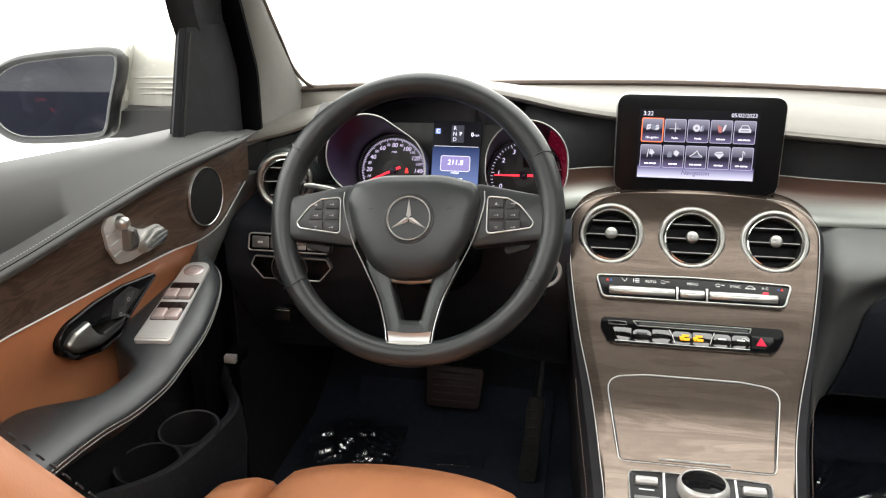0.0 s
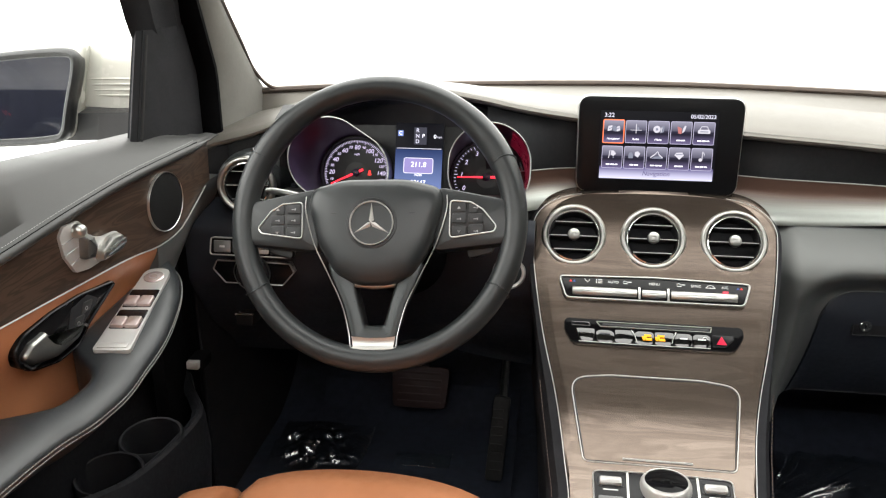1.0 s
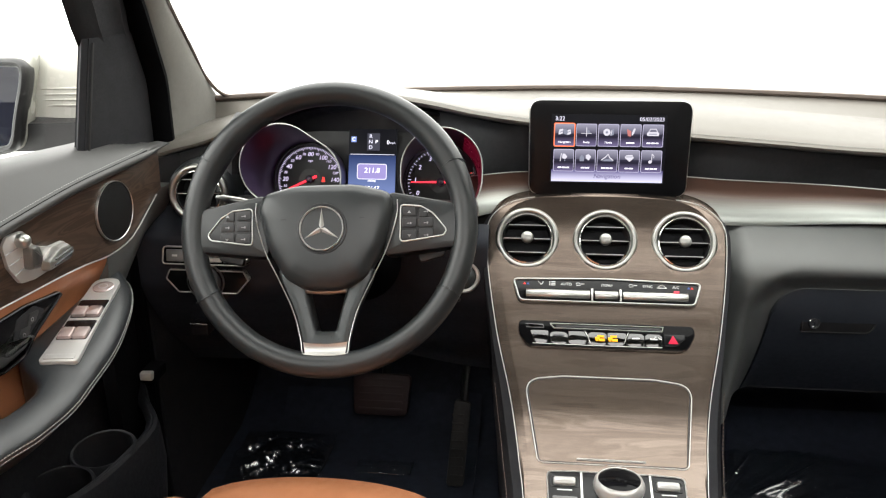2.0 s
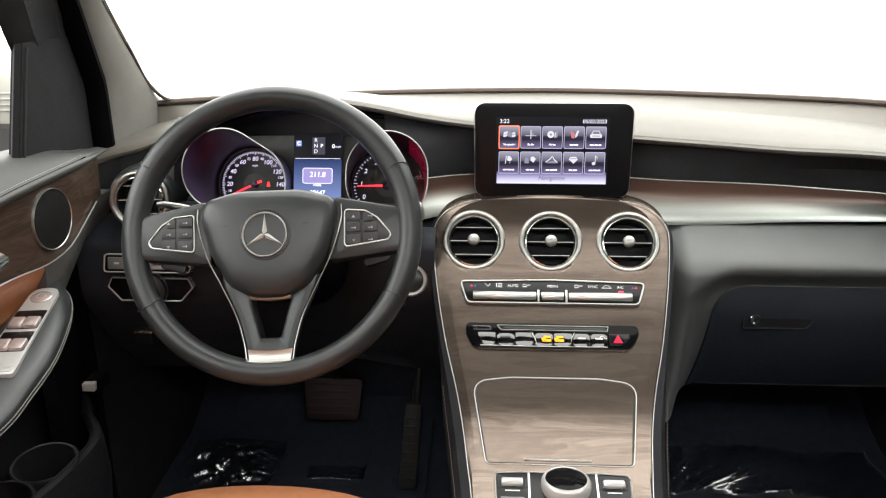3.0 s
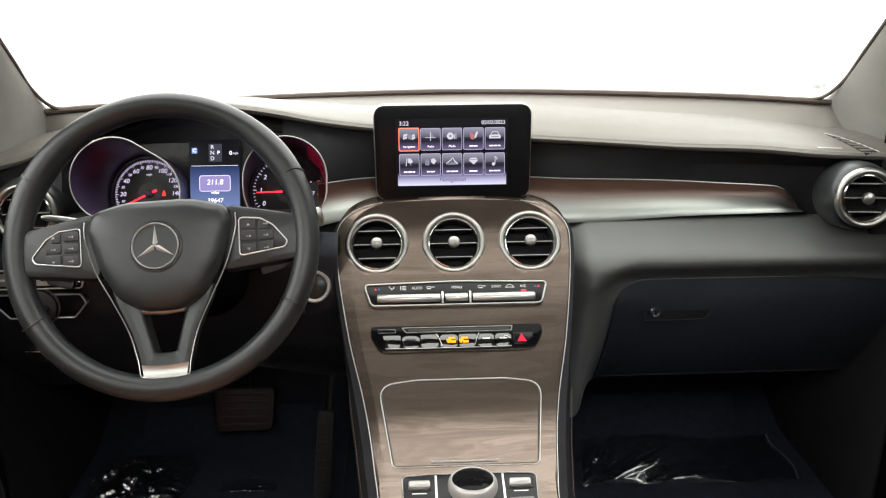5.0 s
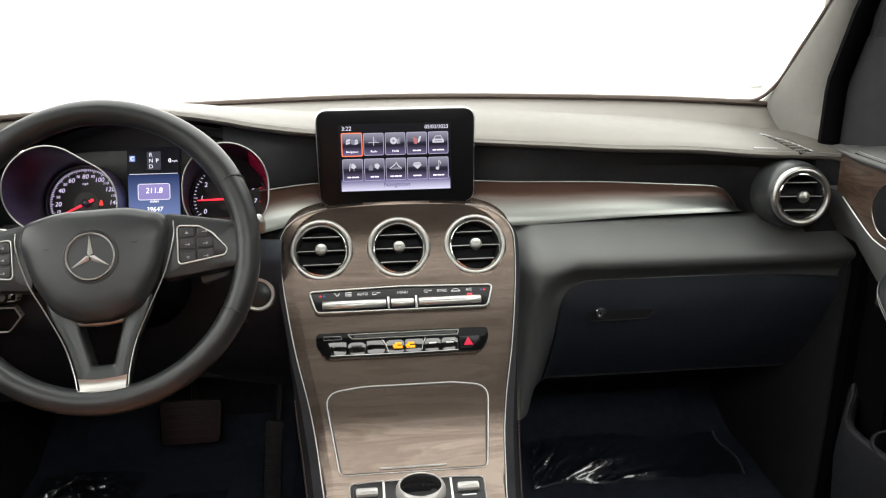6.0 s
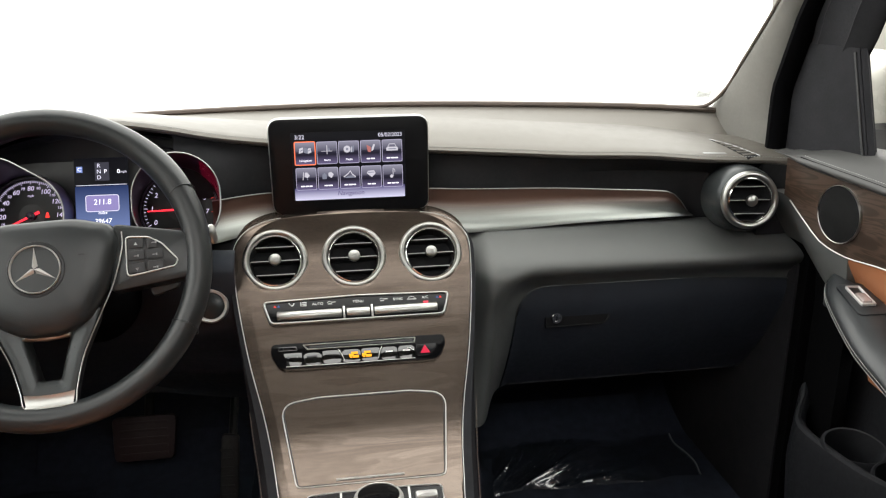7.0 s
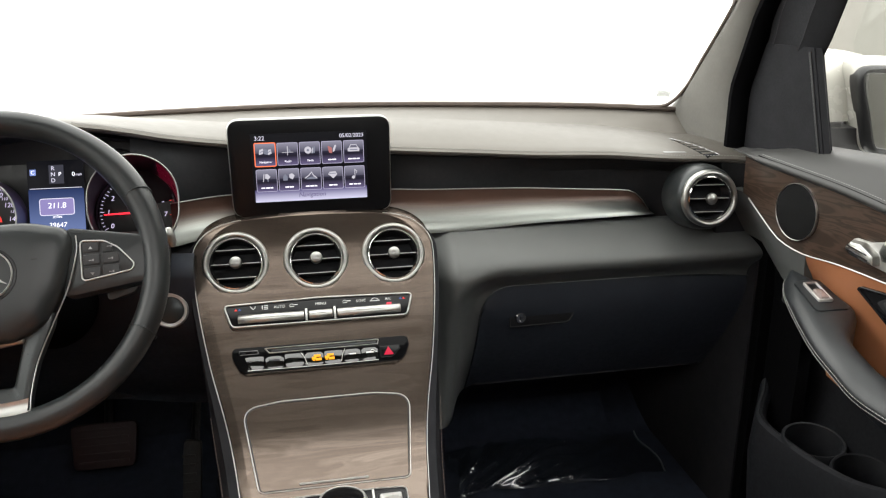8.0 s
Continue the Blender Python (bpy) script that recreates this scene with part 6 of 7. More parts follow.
    for gx, gy, hx, hy in ((-0.029, 0.012, -0.006, 0.015), (-0.027, -0.002, -0.004, 0.002), (-0.020, -0.016, -0.002, -0.011)):
        part("plate_groove", tube([sm @ Vector((f * gx, gy, 0.0026)), sm @ Vector((f * hx, hy, 0.0026))], 0.0005, 5), GREY_SILVER, plate)
    part("headrest_key", lathe([(0.0085, 0.001), (0.0088, 0.007), (0.0070, 0.0125), (0.0035, 0.0148), (0.0002, 0.0152)], sm @ Matrix.Translation((f * -0.003, 0.0215, 0)), 24), SATIN_SILVER, d, "rounded silver seat key")
    part("backrest_key", prism(rpoly(q([(-0.004, -0.014), (0.012, -0.017), (0.020, -0.004), (0.014, 0.012), (0.000, 0.014)]), 0.005, 4), sm, 0.002, 0.0150, 0.0060), KNOB_SILVER, d, "silver seat key")
    ck = part("cushion_key", prism(rpoly(q([(0.022, -0.0265), (0.062, -0.0235), (0.076, -0.016), (0.066, -0.003), (0.048, -0.002), (0.026, -0.012)]), 0.006, 4), sm, 0.002, 0.0150, 0.0060), SATIN_SILVER, d, "silver seat key")
    for k in range(2):
        part("key_slit", tube([sm @ Vector((f * (0.032 + 0.003 * k), -0.0200 + 0.0065 * k, 0.0152)), sm @ Vector((f * (0.066 + 0.002 * k), -0.0145 + 0.0055 * k, 0.0152))], 0.0011, 5), DARK_PLASTIC, ck)
    # inner handle in its black bowl
    hm = face_axes(s, -0.345, 0.917, -0.006)
    bowl = rpoly(q([(-0.095, 0.014), (-0.090, -0.004), (-0.070, -0.019), (-0.030, -0.027), (0.008, -0.023), (0.030, -0.004), (0.086, 0.026), (0.081, 0.0315), (0.020, 0.038), (-0.030, 0.036), (-0.078, 0.028)]), [0.016, 0.016, 0.02, 0.03, 0.03, 0.06, 0.003, 0.003, 0.08, 0.05, 0.03], 6)
    part("handle_bowl", prism(bowl, hm, -0.022, 0.0030, 0.001), DEEP_BLACK, d, "gloss black handle bowl")
    part("bowl_rim", rim(bowl, 0.0034, hm, -0.012, 0.0056, 0.0012), DEEP_BLACK, d, "gloss black bowl rim")
    grip = rpoly(q([(-0.089, 0.006), (-0.074, -0.010), (-0.036, -0.0165), (0.002, -0.010), (0.020, 0.002), (0.000, 0.0015), (-0.024, -0.003), (-0.036, 0.004), (-0.048, 0.020), (-0.072, 0.016)]), [0.008, 0.012, 0.02, 0.02, 0.002, 0.02, 0.012, 0.012, 0.003, 0.01], 5)
    hd = part("handle", prism(grip, hm, 0.001, 0.0115, 0.0045), KNOB_SILVER, d, "curved silver door handle", 60)
    # shade below the handle, put in as a dark plate
    shade = rpoly(q([(-0.090, 0.004), (-0.080, -0.0135), (-0.042, -0.0225), (0.002, -0.0180), (0.024, -0.0015), (0.018, 0.0005), (0.000, -0.0110), (-0.036, -0.0170), (-0.074, -0.0105)]), 0.003, 4)
    part("handle_back", prism(shade, hm, 0.001, 0.0095, 0.003), DARK_PLASTIC, hd, "dark plate for the shade under the handle", 60)
    pad_ = part("lock_panel", prism(rpoly(q([(-0.012, -0.006), (0.014, -0.003), (0.052, 0.020), (0.034, 0.0315), (0.004, 0.026)]), 0.003, 3), hm, 0.0, 0.0044, 0.001), MATTE_BLACK, d, "black lock key panel")
    for a, c_ in ((0.026, 0.0185), (0.009, 0.0055)):
        kk = part("lock_key", prism(rpoly(q([(a - 0.011, c_ - 0.007), (a + 0.006, c_ - 0.005), (a + 0.015, c_ + 0.006), (a - 0.002, c_ + 0.007)]), 0.002, 3), hm, 0.003, 0.0058, 0.0008), BLACK_PLASTIC, pad_, "black lock key")
        part("lock_print", rim(disc(0.0026, 14, f * a, c_ - 0.0008), 0.0009, hm, 0.005, 0.0062, 0.0001), GREY_SILVER, kk)
    # window switches on the armrest
    wy0, wy1 = (-0.356, -0.166) if s < 0 else (-0.252, -0.172)
    c = Vector(P(0.662 if s < 0 else 0.667, (wy0 + wy1) / 2, rest_z((wy0 + wy1) / 2)[0] + 0.0016))
    slope = Vector((s * (0.030 if s < 0 else 0.022), wy1 - wy0, rest_z(wy1)[0] - rest_z(wy0)[0])).normalized()
    um = axes(c, (1, -0.14 * s, 0), slope)
    L = (wy1 - wy0) / 2
    wpoly = rpoly([(-0.0225, -L), (0.0225, -L), (0.0175, L), (-0.0175, L)], [0.006, 0.006, 0.018, 0.018], 7)
    if s < 0:
        base = part("switch_plate", prism(wpoly, um, -0.004, 0.0016, 0.0008), PALE_SILVER, d, "silver switch plate")
        joy = um @ Matrix.Translation((0, L - 0.024, 0))
        part("mirror_pad", lathe([(0.0135, 0.001), (0.0135, 0.0026), (0.0120, 0.0036), (0.0002, 0.0036)], joy, 28), ROSE_SILVER, base, "round mirror pad")
        part("pad_print", rim(disc(0.0060, 20), 0.0010, joy, 0.003, 0.0040, 0.0002), GREY_SILVER, base)
        for yy in (0.018, -0.030):
            part("switch_well", prism(rrect(0.0365, 0.042, 0.003, 3, 0, yy), um, 0.0, 0.0020, 0.0002), DEEP_BLACK, base, "dark switch well")
            for xx in (-0.0089, 0.0089):
                part("window_switch", prism(rrect(0.0174, 0.022, 0.003, 3, xx, yy - 0.009), um, 0.001, 0.0066, 0.003), ROSE_SILVER, base, "silver window switch")
        part("child_lock", prism(rrect(0.036, 0.010, 0.002, 3, 0, -L + 0.009), um, 0.001, 0.0030, 0.001), PALE_SILVER, base, "silver lock key")
    else:
        base = part("switch_bed", prism(rpoly([(-0.022, -L - 0.006), (0.026, -L - 0.002), (0.020, L), (-0.018, L - 0.004)], 0.008, 4), um, -0.004, -0.0006, 0.0004), ARM_LEATHER, d, "black switch bed")
        sw = rrect(0.0205, 2 * L - 0.030, 0.003, 3)
        part("switch_frame", rim(sw, 0.0030, um, 0.0, 0.0040, 0.0008), PALE_SILVER, base, "chrome switch frame")
        part("switch_well", prism(inset(sw, 0.0032), um, 0.0, 0.0015, 0.0002), DARK_PLASTIC, base)
        part("window_switch", prism(rrect(0.0140, 0.024, 0.003, 3, 0, -0.009), um, 0.001, 0.0060, 0.003), ROSE_SILVER, base, "silver window switch")
    return d


build_door(-1, "driver_door")
build_door(1, "passenger_door")

# hood release lever on the driver's side
rel = thing("bonnet_release_lever", (-0.677, -0.10, 0.745), "small pale grey release lever in the dark footwell", "lever")
rlm = axes((-0.6770, -0.100, 0.7450), (1, 0.1, 0), (0, 0.1, 1))
part("lever", prism(rpoly([(-0.0095, -0.0055), (0.0085, -0.0065), (0.0095, 0.0065), (-0.0095, 0.0065)], 0.002, 3), rlm, -0.006, 0.004, 0.002), PALE_SILVER, rel)
part("bracket", prism(rrect(0.024, 0.020, 0.004, 4, 0, -0.004), rlm, -0.05, -0.005, 0.002), SEAL_SHADE_BLACK, rel)

# ---------------------------------------------------------------- A-pillars, door frames, side glass
def pillar_back(z):
    return 0.064 - 0.42 * max(0.0, z - 1.165) - 0.40 * max(0.0, z - 1.28)


for s in (-1, 1):
    P = lambda x, y, z: (s * x, y, z)
    # inner edge of the pillar runs up and back from the windscreen's foot
    rows = []
    for k in range(27):
        u = k / 26
        z = 1.05 + 0.515 * u
        yi = 0.228 - 0.95 * (z - 1.113) + 0.016 * math.exp(-abs(z - 1.112) / 0.02)
        xi = 0.655 - 0.06 * max(0.0, u - 0.45)
        yo = pillar_back(z)
        rows.append([P(xi + 0.012, yi + 0.010, z), P(xi + 0.004, yi + 0.004, z), P(xi, yi - 0.004, z), P(xi - 0.002, yi - 0.016, z), P(xi - 0.001, yi + (yo - yi) * 0.35, z), P(xi + 0.003, yi + (yo - yi) * 0.62, z), P(xi + 0.010, yi + (yo - yi) * 0.82, z), P(xi + 0.020, yo + 0.004, z), P(xi + 0.032, yo - 0.002, z), P(xi + 0.056, yo - 0.003, z)])
    pil = part("pillar_trim", sheet(rows, (s * 0.003, 0, 0)), PILLAR_CLOTH)
    tagged(pil, "grey cloth-covered windscreen pillar trim", "pillar", kind="structure")
    foot = [P(x, base_line(s * x)[0], base_line(s * x)[1] + 0.002) for x in (0.56, 0.60)]
    up = [P(0.654 - 0.06 * max(0.0, (z - 1.05) / 0.515 - 0.45), 0.226 - 0.95 * (z - 1.113), z) for z in (1.150, 1.20, 1.30, 1.42, 1.56)]
    sl_ = part("pillar_seal", tube(spline(foot + [P(0.637, base_line(s * 0.637)[0] - 0.004, 1.118)] + up, 8), 0.0032, 8), SEAL_RUBBER)
    tagged(sl_, "dark rubber seal along the windscreen pillar", "seal", kind="structure")
    # seal tube added near-black to put in the shade behind the pillar trim
    ds = part("door_seal", tube([P(0.684 - 0.06 * max(0.0, (z - 1.05) / 0.515 - 0.45), pillar_back(z) - 0.004, z) for z in [1.070 + 0.49 * k / 24 for k in range(25)]], 0.013, 10, False, 1.6, (1, 0, 0)), SEAL_SHADE_BLACK)
    tagged(ds, "black door seal tube, added to hold the shade behind the pillar trim", "seal", kind="structure")
    frm = thing("door_window_frame", P(0.70, -0.05, 1.08), "black door window frame with triangular corner panel", "window frame")
    # black corner panel between pillar and side glass
    rows = []
    for k in range(9):
        z = 1.070 + 0.168 * k / 8
        y0 = pillar_back(z) + 0.012
        y1 = -0.132 + 0.36 * (z - 1.113)
        rows.append([P(0.692 + 0.008 * t - 0.004 * math.sin(math.pi * t), y0 + (y1 - y0) * t, z) for t in [j / 8 for j in range(9)]])
    part("corner_panel", sheet(rows, (s * 0.015, 0, 0)), SAIL_BLACK, frm, "black corner panel")
    part("corner_seam", tube([P(0.6985, -0.124 + 0.36 * (z - 1.113), z) for z in (1.09, 1.14, 1.19, 1.232)], 0.0022, 6), DARK_PLASTIC, frm)
    part("front_bar", loft([[P(x, y + 0.36 * (z - 1.113), z) for x, y in ((0.7010, -0.1330), (0.7065, -0.1275), (0.7110, -0.1350), (0.7060, -0.1405))] for z in (1.095, 1.16, 1.238)], True, True), SAIL_BLACK, frm, "black upright bar")
    # sloping frame member above it, grooved along its length
    rows = []
    for k in range(13):
        z = 1.222 + 0.345 * k / 12
        y0 = pillar_back(z) + 0.012
        y1 = -0.096 - 0.68 * (z - 1.235)
        dx_ = -0.20 * max(0.0, z - 1.237) + 0.003
        row = [P(x + dx_, y0 + (y1 - y0) * t, z) for x, t in ((0.690, 0.0), (0.692, 0.28), (0.689, 0.33), (0.692, 0.38), (0.696, 0.70), (0.693, 0.74), (0.696, 0.79), (0.701, 0.94), (0.708, 1.0))]
        rows.append(row + [P(0.714 + dx_, y1 + 0.010, z)])
    part("sloping_bar", sheet(rows, (s * 0.004, 0, 0)), SAIL_BLACK, frm, "black sloping frame bar")
    part("roof_bar", loft([[P(x, y, z) for x, z in ((0.57, 1.55), (0.62, 1.53), (0.65, 1.58), (0.58, 1.60))] for y in (-0.26, -1.3)], True, True), BLACK_PLASTIC, frm, "black roof bar")
    part("rear_bar", loft([[P(x, y, z) for x, y in ((0.74, -1.10), (0.78, -1.10), (0.78, -1.20), (0.74, -1.20))] for z in (1.05, 1.58)], True, True), BLACK_PLASTIC, frm, "black rear bar")
    g = part("window_2" if s < 0 else "window_3", sheet([[P(0.752, -0.16, 1.06), P(0.79, -1.10, 1.06)], [P(0.735, -0.12, 1.25), P(0.775, -1.10, 1.25)], [P(0.66, -0.30, 1.54), P(0.68, -1.10, 1.55)]], (s * 0.003, 0, 0)), GLASS)
    g.visible_shadow = False
    tagged(g, "clear side window glass", "window", kind="structure")

# ---------------------------------------------------------------- wing mirrors
def chaikin(pts, times):
    """An outline with its corners cut round, several times over."""
    pts = [Vector(p) for p in pts]
    for _ in range(times):
        pts = [p.lerp(nxt, t) for p, nxt in zip(pts, pts[1:] + pts[:1]) for t in (0.25, 0.75)]
    return pts


def wing_mirror(s):
    mr = thing("wing_mirror", (s * 0.80, 0.21, 1.03), "white wing mirror with black inner rim and ribbed foot", "wing mirror", "wing mirrors")
    # local x runs outwards from the car
    m = axes((-1.132 if s < 0 else 1.156, 0.205, 1.094), (1, -0.08 * s, 0.0), (0.0, 0.06, 1)) @ Matrix.Diagonal((1.0, 0.95, 1.0, 1.0))
    f = s
    q = lambda pts: [(f * a, b) for a, b in pts][:: f]
    out = chaikin(q([(-0.085, -0.088), (0.02, -0.096), (0.085, -0.096), (0.130, -0.060), (0.128, 0.020), (0.080, 0.066), (-0.02, 0.080), (-0.118, 0.088), (-0.142, 0.080), (-0.142, 0.050), (-0.120, -0.020), (-0.108, -0.075)]), 3)
    rows = [[m @ Vector((p.x, p.y, h)) for p in inset(out, dd)] for h, dd in ((-0.030, 0.0), (-0.008, -0.003), (0.004, -0.001), (0.008, 0.004), (0.006, 0.009), (-0.004, 0.0115))]
    part("inner_rim", loft(rows, True), DARK_PLASTIC, mr, "matt black inner rim", 60)
    part("glass", prism(inset(out, 0.0115), m, -0.006, -0.002, 0.0006), MIRROR_GLASS, mr, "mirror glass", 2)
    part("glass_edge", rim(inset(out, 0.0110), 0.0020, m, -0.006, -0.0005, 0.0004), GREY_SILVER, mr, "pale glass edge")
    cen = Vector((0.0, -0.005))
    rows = []
    for h, k in ((-0.010, 1.0), (-0.03, 1.01), (-0.07, 0.97), (-0.11, 0.85), (-0.14, 0.62), (-0.155, 0.3), (-0.158, 0.02)):
        rows.append([m @ Vector((cen.x + (p.x - cen.x) * k, cen.y + (p.y - cen.y) * k + (0.02 if h < -0.02 else 0) * (1 if p.y > 0 else 0), h)) for p in out])
    part("shell", loft(rows, True, True), WHITE_PAINT, mr, "white painted shell", 60)
    # ribbed white foot towards the car, and dark arm below it
    foot = []
    for i in range(9):
        t = i / 8
        x = 0.86 + 0.235 * t
        foot.append([(s * x, 0.285 - 0.02 * t, 1.060 + 0.01 * t), (s * x, 0.275, 1.145), (s * x, 0.288, 1.156 + 0.034 * math.sin(math.pi * min(1, t * 0.62 + 0.15))), (s * x, 0.33, 1.164 + 0.038 * math.sin(math.pi * min(1, t * 0.62 + 0.15))), (s * x, 0.40, 1.12), (s * x, 0.40, 1.06)])
    part("foot", loft(foot, True, True), WHITE_PAINT, mr, "white painted foot", 60)
    for k in range(4):
        part("rib", tube([(s * (0.90 + 0.14 * t), 0.2760, 1.090 + 0.010 * k - 0.004 * t) for t in (0, 0.5, 1)], 0.0022, 6), WHITE_PAINT, mr, "raised rib")
    part("arm", loft([[(s * x, y, z) for y, z in ((0.245, 1.022 - 0.05 * (x - 0.74)), (0.240, 1.072 - 0.045 * (x - 0.74)), (0.30, 1.074 - 0.04 * (x - 0.74)), (0.32, 1.01))] for x in (0.74, 0.88, 1.00, 1.10)], True, True), DARK_PLASTIC, mr, "dark mounting arm")


wing_mirror(-1)
wing_mirror(1)

# ---------------------------------------------------------------- driver's seat
seat = thing("driver_seat", (-0.37, -0.60, 0.42), "tan leather driver's seat with padded bolsters and dark piping", "car seat")


def cushion(x0, x1, crown, lift, front=-0.272, nx=14):
    rows = []
    for i in range(nx + 1):
        u = i / nx
        x = x0 + (x1 - x0) * u
        e = math.sqrt(max(0.0, 1 - (2 * u - 1) ** 4))
        row = []
        for y, z in ((front + 0.035, 0.50), (front + 0.012, 0.60), (front + 0.008, 0.645), (front, 0.672), (front - 0.022, 0.690), (front - 0.06, 0.698), (front - 0.15, 0.692), (front - 0.30, 0.672), (front - 0.50, 0.655)):
            row.append((x, y + 0.012 * (1 - e) - 1.25 * (x + 0.355) ** 2, z + 0.022 + (lift + crown * e if z > 0.62 else 0.0) - 0.02 * (1 - e)))
        rows.append(row)
    return sheet(rows, (0, -0.01, -0.05))


part("seat_cushion", cushion(-0.520, -0.195, 0.012, -0.004), TAN_LEATHER, seat, "tan leather seat cushion", 60)
part("bolster", cushion(-0.592, -0.522, 0.012, -0.012, -0.274, 10), TAN_LEATHER, seat, "tan leather side bolster", 60)
part("bolster", cushion(-0.193, -0.130, 0.010, -0.030, -0.285, 10), TAN_LEATHER, seat, "tan leather side bolster", 60)
part("seat_base", box(-0.58, -0.85, 0.46, -0.16, -0.32, 0.60), BLACK_PLASTIC, seat, "black seat base")
part("rail", box(-0.55, -0.85, 0.405, -0.52, -0.30, 0.46), GREY_SILVER, seat)
part("rail", box(-0.22, -0.85, 0.405, -0.19, -0.30, 0.46), GREY_SILVER, seat)
# backrest: leaning back, narrowing to rounded shoulders
rows = []
for k in range(37):
    u = k / 36
    z = 0.66 + 0.60 * u ** 0.75
    y = -0.80 - 0.255 * (z - 0.66) / 0.565 + 0.02 * math.sin(math.pi * u)
    hw = float(np.interp(z, (0.66, 0.90, 1.02, 1.12, 1.18, 1.225, 1.245, 1.255, 1.26), (0.25, 0.245, 0.20, 0.098, 0.082, 0.072, 0.052, 0.032, 0.004)))
    row = []
    for t in [2 * math.pi * j / 28 for j in range(28)]:
        c, sn = math.cos(t), math.sin(t)
        bx = hw * math.copysign(abs(c) ** 0.55, c)
        by = 0.055 * math.copysign(abs(sn) ** 0.7, sn) + 0.035 * smooth01((abs(c) - 0.55) / 0.4) * (1 - u)
        row.append((-0.37 + bx, y + by, z))
    rows.append(row)
seam = [Vector(rows[k][3]) + Vector((0.0015, 0.0015, 0)) for k in range(20, 35)]
part("seam", stitches(seam, 0.00042, 0.0036, 0.0030), MATTE_BLACK, seat, "dark seam stitching")
part("backrest", loft(rows, True, True), TAN_LEATHER, seat, "tan leather backrest", 60)

# ---------------------------------------------------------------- pedals, mats, loose films in the footwells
ped = thing("brake_pedal", (-0.395, 0.36, 0.52), "wide dark rubber brake pedal in the footwell", "pedal")
pm = axes((-0.404, 0.335, 0.486), (1, 0, 0), (0, 0.45, 1))
pad = part("pad", prism(rpoly([(-0.055, -0.040), (0.055, -0.040), (0.062, 0.045), (-0.060, 0.045)], 0.012, 4), pm, -0.012, 0.004, 0.003), PEDAL_RUBBER, ped, "ribbed pad, red light put into its colour")
for i in range(5):
    part("rib", bar(pm, -0.045, -0.030 + 0.015 * i, 0.045, -0.025 + 0.015 * i, 0.0055, 0.003), PEDAL_RUBBER, pad)
part("arm", tube([(-0.40, 0.37, 0.50), (-0.40, 0.46, 0.62), (-0.40, 0.48, 0.75)], 0.009, 8), DARK_PLASTIC, ped, "steel arm")
acc = thing("accelerator_pedal", (-0.235, 0.25, 0.41), "tall dark accelerator pedal beside the tunnel", "pedal")
am = axes((-0.232, 0.165, 0.490), (1, 0, 0), (0, 0.35, 1))
apad = part("pad", prism(rpoly([(-0.018, -0.080), (0.014, -0.080), (0.024, 0.075), (-0.006, 0.080)], 0.008, 4), am, -0.010, 0.004, 0.003), RUBBER, acc, "ribbed rubber pad")
for i in range(8):
    part("rib", bar(am, -0.010, -0.062 + 0.016 * i, 0.012, -0.058 + 0.016 * i, 0.0062, 0.003), RUBBER, apad)
part("arm", tube([(-0.225, 0.20, 0.52), (-0.225, 0.34, 0.58), (-0.225, 0.45, 0.66)], 0.008, 8), DARK_PLASTIC, acc, "dark arm")
for x0, x1 in ((-0.62, -0.20), (0.20, 0.62)):
    mat_rows = [[(x, y, 0.4085 + 0.002 * noise.noise((x * 20, y * 20, 0)) + 0.10 * smooth01((y - 0.30) / 0.15) ** 2) for x in [x0 + (x1 - x0) * i / 16 for i in range(17)]] for y in [-0.45 + 0.85 * j / 24 for j in range(25)]]
    fm = part("floor_mat", sheet(mat_rows, (0, 0, -0.006)), CARPET)
    tagged(fm, "black carpet floor mat in the footwell", "floor mat", "floor mats")


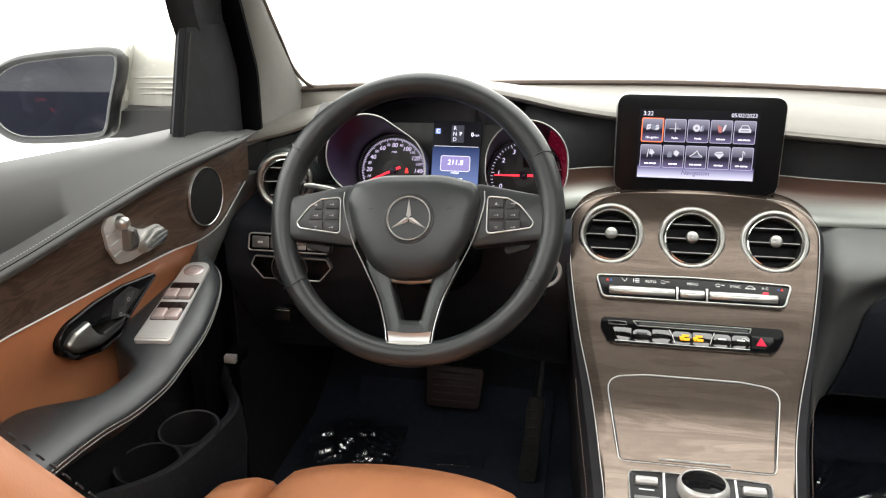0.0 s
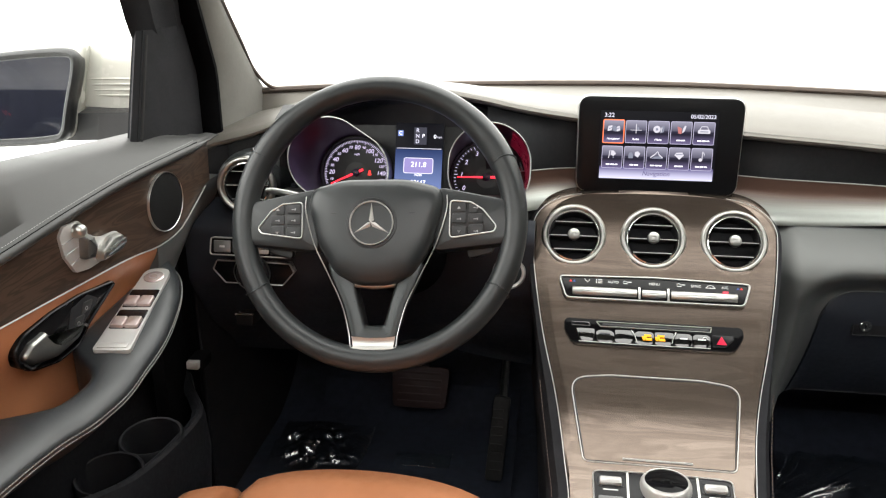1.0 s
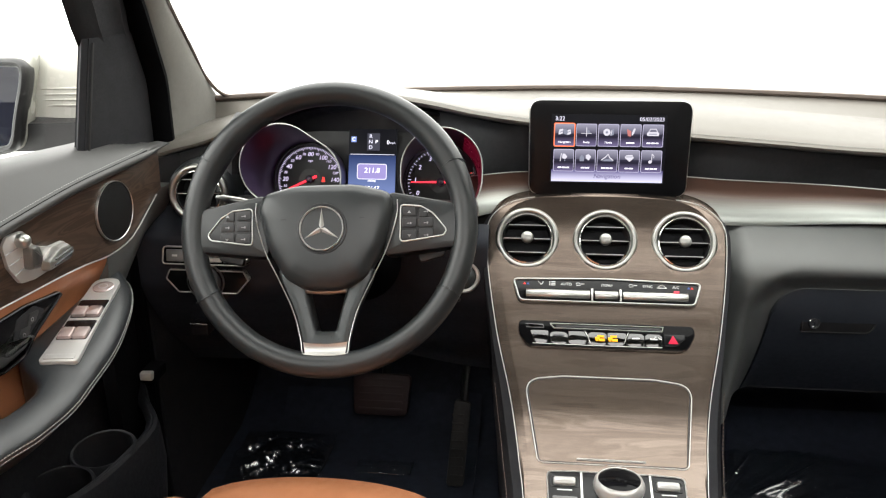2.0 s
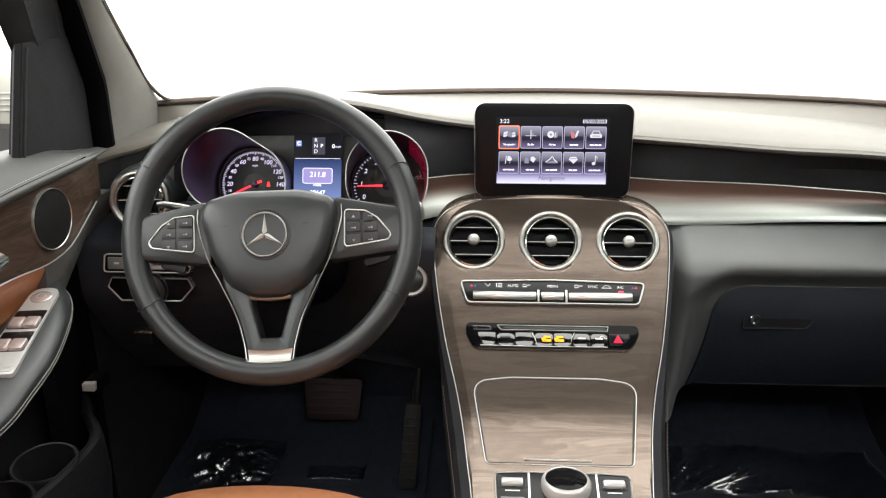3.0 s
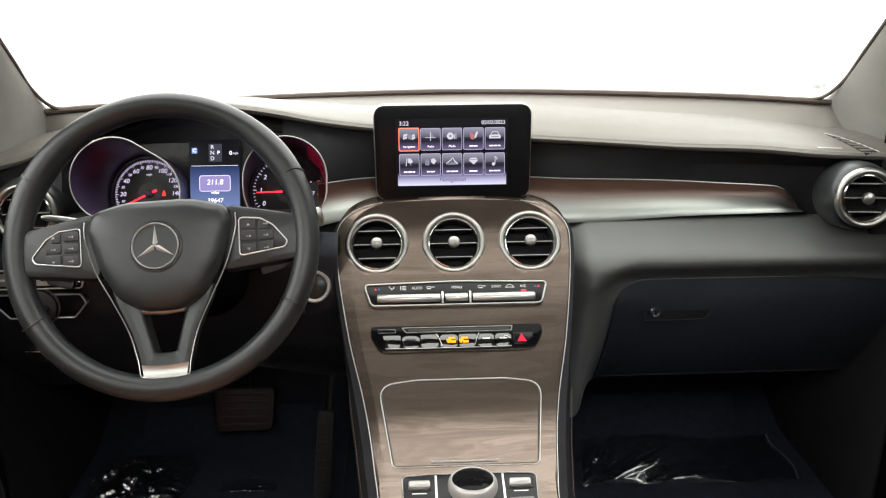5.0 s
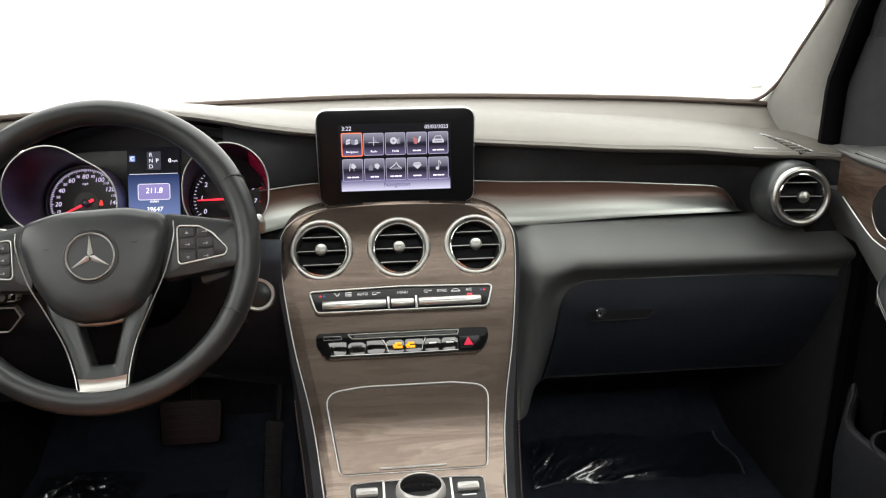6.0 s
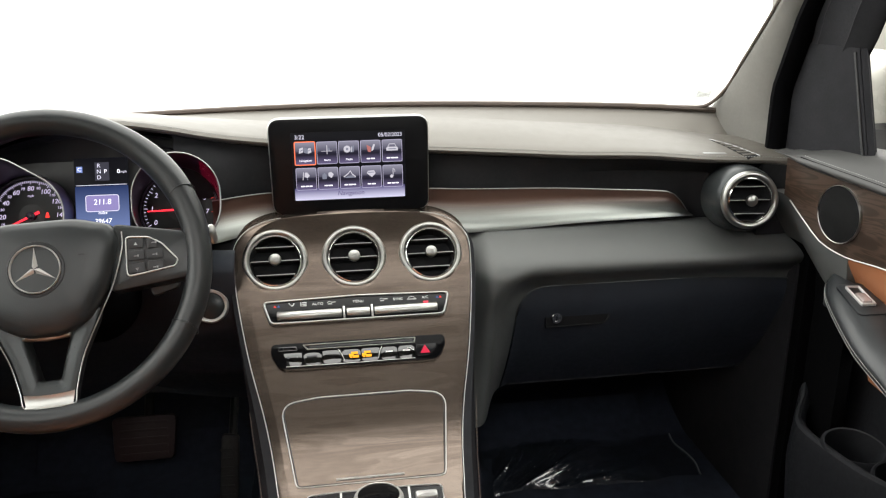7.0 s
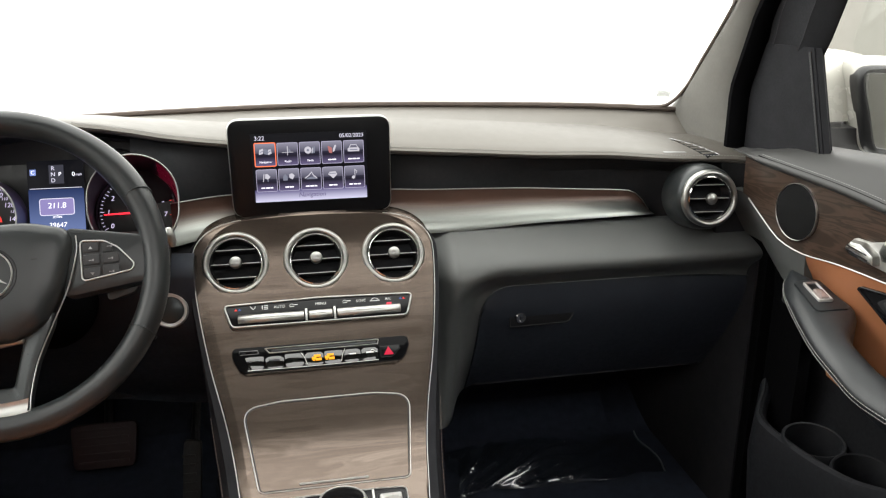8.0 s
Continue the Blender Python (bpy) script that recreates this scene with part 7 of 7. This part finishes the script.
def film(name, x0, x1, y0, y1, z, high, seed, label, fan=0.0):
    """A thrown-down clear sheet, broken into many small sharp creases."""
    rows = []
    nx, ny = 110, 80
    for j in range(ny + 1):
        row = []
        for i in range(nx + 1):
            u, v = i / nx, j / ny
            x, y = x0 + (x1 - x0) * u, y0 + (y1 - y0) * v
            bend = 0.03 * noise.noise((x * 9, y * 9, seed))
            fold = 1 - 2 * abs(noise.noise((x * 13 + y * 7 + seed, y * 34 - x * 12 + 30 * bend, seed)))
            crack = 1 - 2 * abs(noise.noise((x * 60 - y * 45, y * 90 + x * 40 + seed, seed + 4.0)))
            if fan:
                # drawn folds that spread from one corner
                ang, far = math.atan2(y - y0 + 0.06, x - x0 + 0.05), math.hypot(x - x0, y - y0)
                fold = 1 - 2 * abs(noise.noise((ang * 7 + 6 * bend, far * 5, seed)))
                crack = 1.5 * (1 - 2 * abs(noise.noise((ang * 22, far * 7, seed + 2.0))))
            hump = (math.sin(math.pi * u) * math.sin(math.pi * v)) ** 0.4
            if fan:
                hump *= 0.12 + 0.88 * smooth01((0.75 - u) / 0.30)
            row.append((x + 0.010 * noise.noise((seed, y * 14, x * 9)), y + 0.010 * noise.noise((x * 14, seed, y)), z + 0.004 + hump * (high * (0.25 + 0.55 * max(0.0, fold)) + (0.0055 if fan else 0.0032) * max(0.0, crack))))
        rows.append(row)
    fl = thing(name, ((x0 + x1) / 2, (y0 + y1) / 2, z), label, "plastic film")
    part("sheet", loft(rows), FILM, fl, "", 22 if fan else 12)
    part("sealed_edge", tube([Vector(r[-1]) + Vector((0, 0, 0.002)) for r in rows], 0.0011 + 0.0005 * fan, 6), LABEL_FILM if fan else HEM, fl, "pale sealed edge")
    return fl


film("plastic_film", -0.67, -0.49, 0.10, 0.28, 0.415, 0.030, 3.1, "crumpled clear plastic film on the driver's mat")
film("plastic_film", -0.425, -0.320, 0.160, 0.205, 0.415, 0.004, 5.3, "small scrap of clear plastic film below the brake pedal")
film("plastic_film", 0.25, 0.655, 0.14, 0.29, 0.415, 0.042, 7.7, "crumpled clear plastic bag on the passenger's mat", 1.0)

# ---------------------------------------------------------------- dark car standing behind, seen only in the mirror
navy = thing("parked_car", (-2.2, -4.5, 0.0), "dark navy parked car behind on the studio floor", "car")
rows = []
for x, k in ((-3.6, 0.94), (-3.5, 1.0), (-1.9, 1.0), (-1.8, 0.94)):
    prof = [(-6.8, 0.3), (-6.8, 0.95), (-6.5, 1.12), (-6.2, 1.42 * k), (-4.6, 1.45 * k), (-3.8, 1.10), (-2.8, 1.05), (-2.62, 1.00), (-2.6, 0.5), (-2.7, 0.3)]
    rows.append([(x, y, z) for y, z in prof])
part("body", loft(rows, True, True), NAVY_PAINT, navy, "navy painted body")
for y in (-6.0, -3.2):
    for x in (-3.58, -2.02):
        part("wheel", lathe([(0.33, -0.1), (0.33, 0.1), (0.2, 0.11), (0.001, 0.11)], axes((x, y, 0.33), (0, 1, 0), (0, 0, 1)), 28), RUBBER, navy, "black tyre")

# small pale label stuck low on the windscreen
lab = thing("windscreen_label", (0.607, 0.21, 1.13), "small pale printed label stuck on the windscreen", "label")
lbm = axes((0.6205, 0.203, 1.1405), (1, -0.25, 0), (-0.1, -0.81, 0.59))
part("sheet", prism(rrect(0.024, 0.026, 0.001), lbm, 0.0, 0.0004, 0.0001), LABEL_FILM, lab)
for i in range(3):
    part("print_line", bar(lbm, -0.009, -0.005 + 0.004 * i, 0.009 - 0.003 * (i % 2), -0.0036 + 0.004 * i, 0.0006, 0.0003), PRINT_FILM, lab)
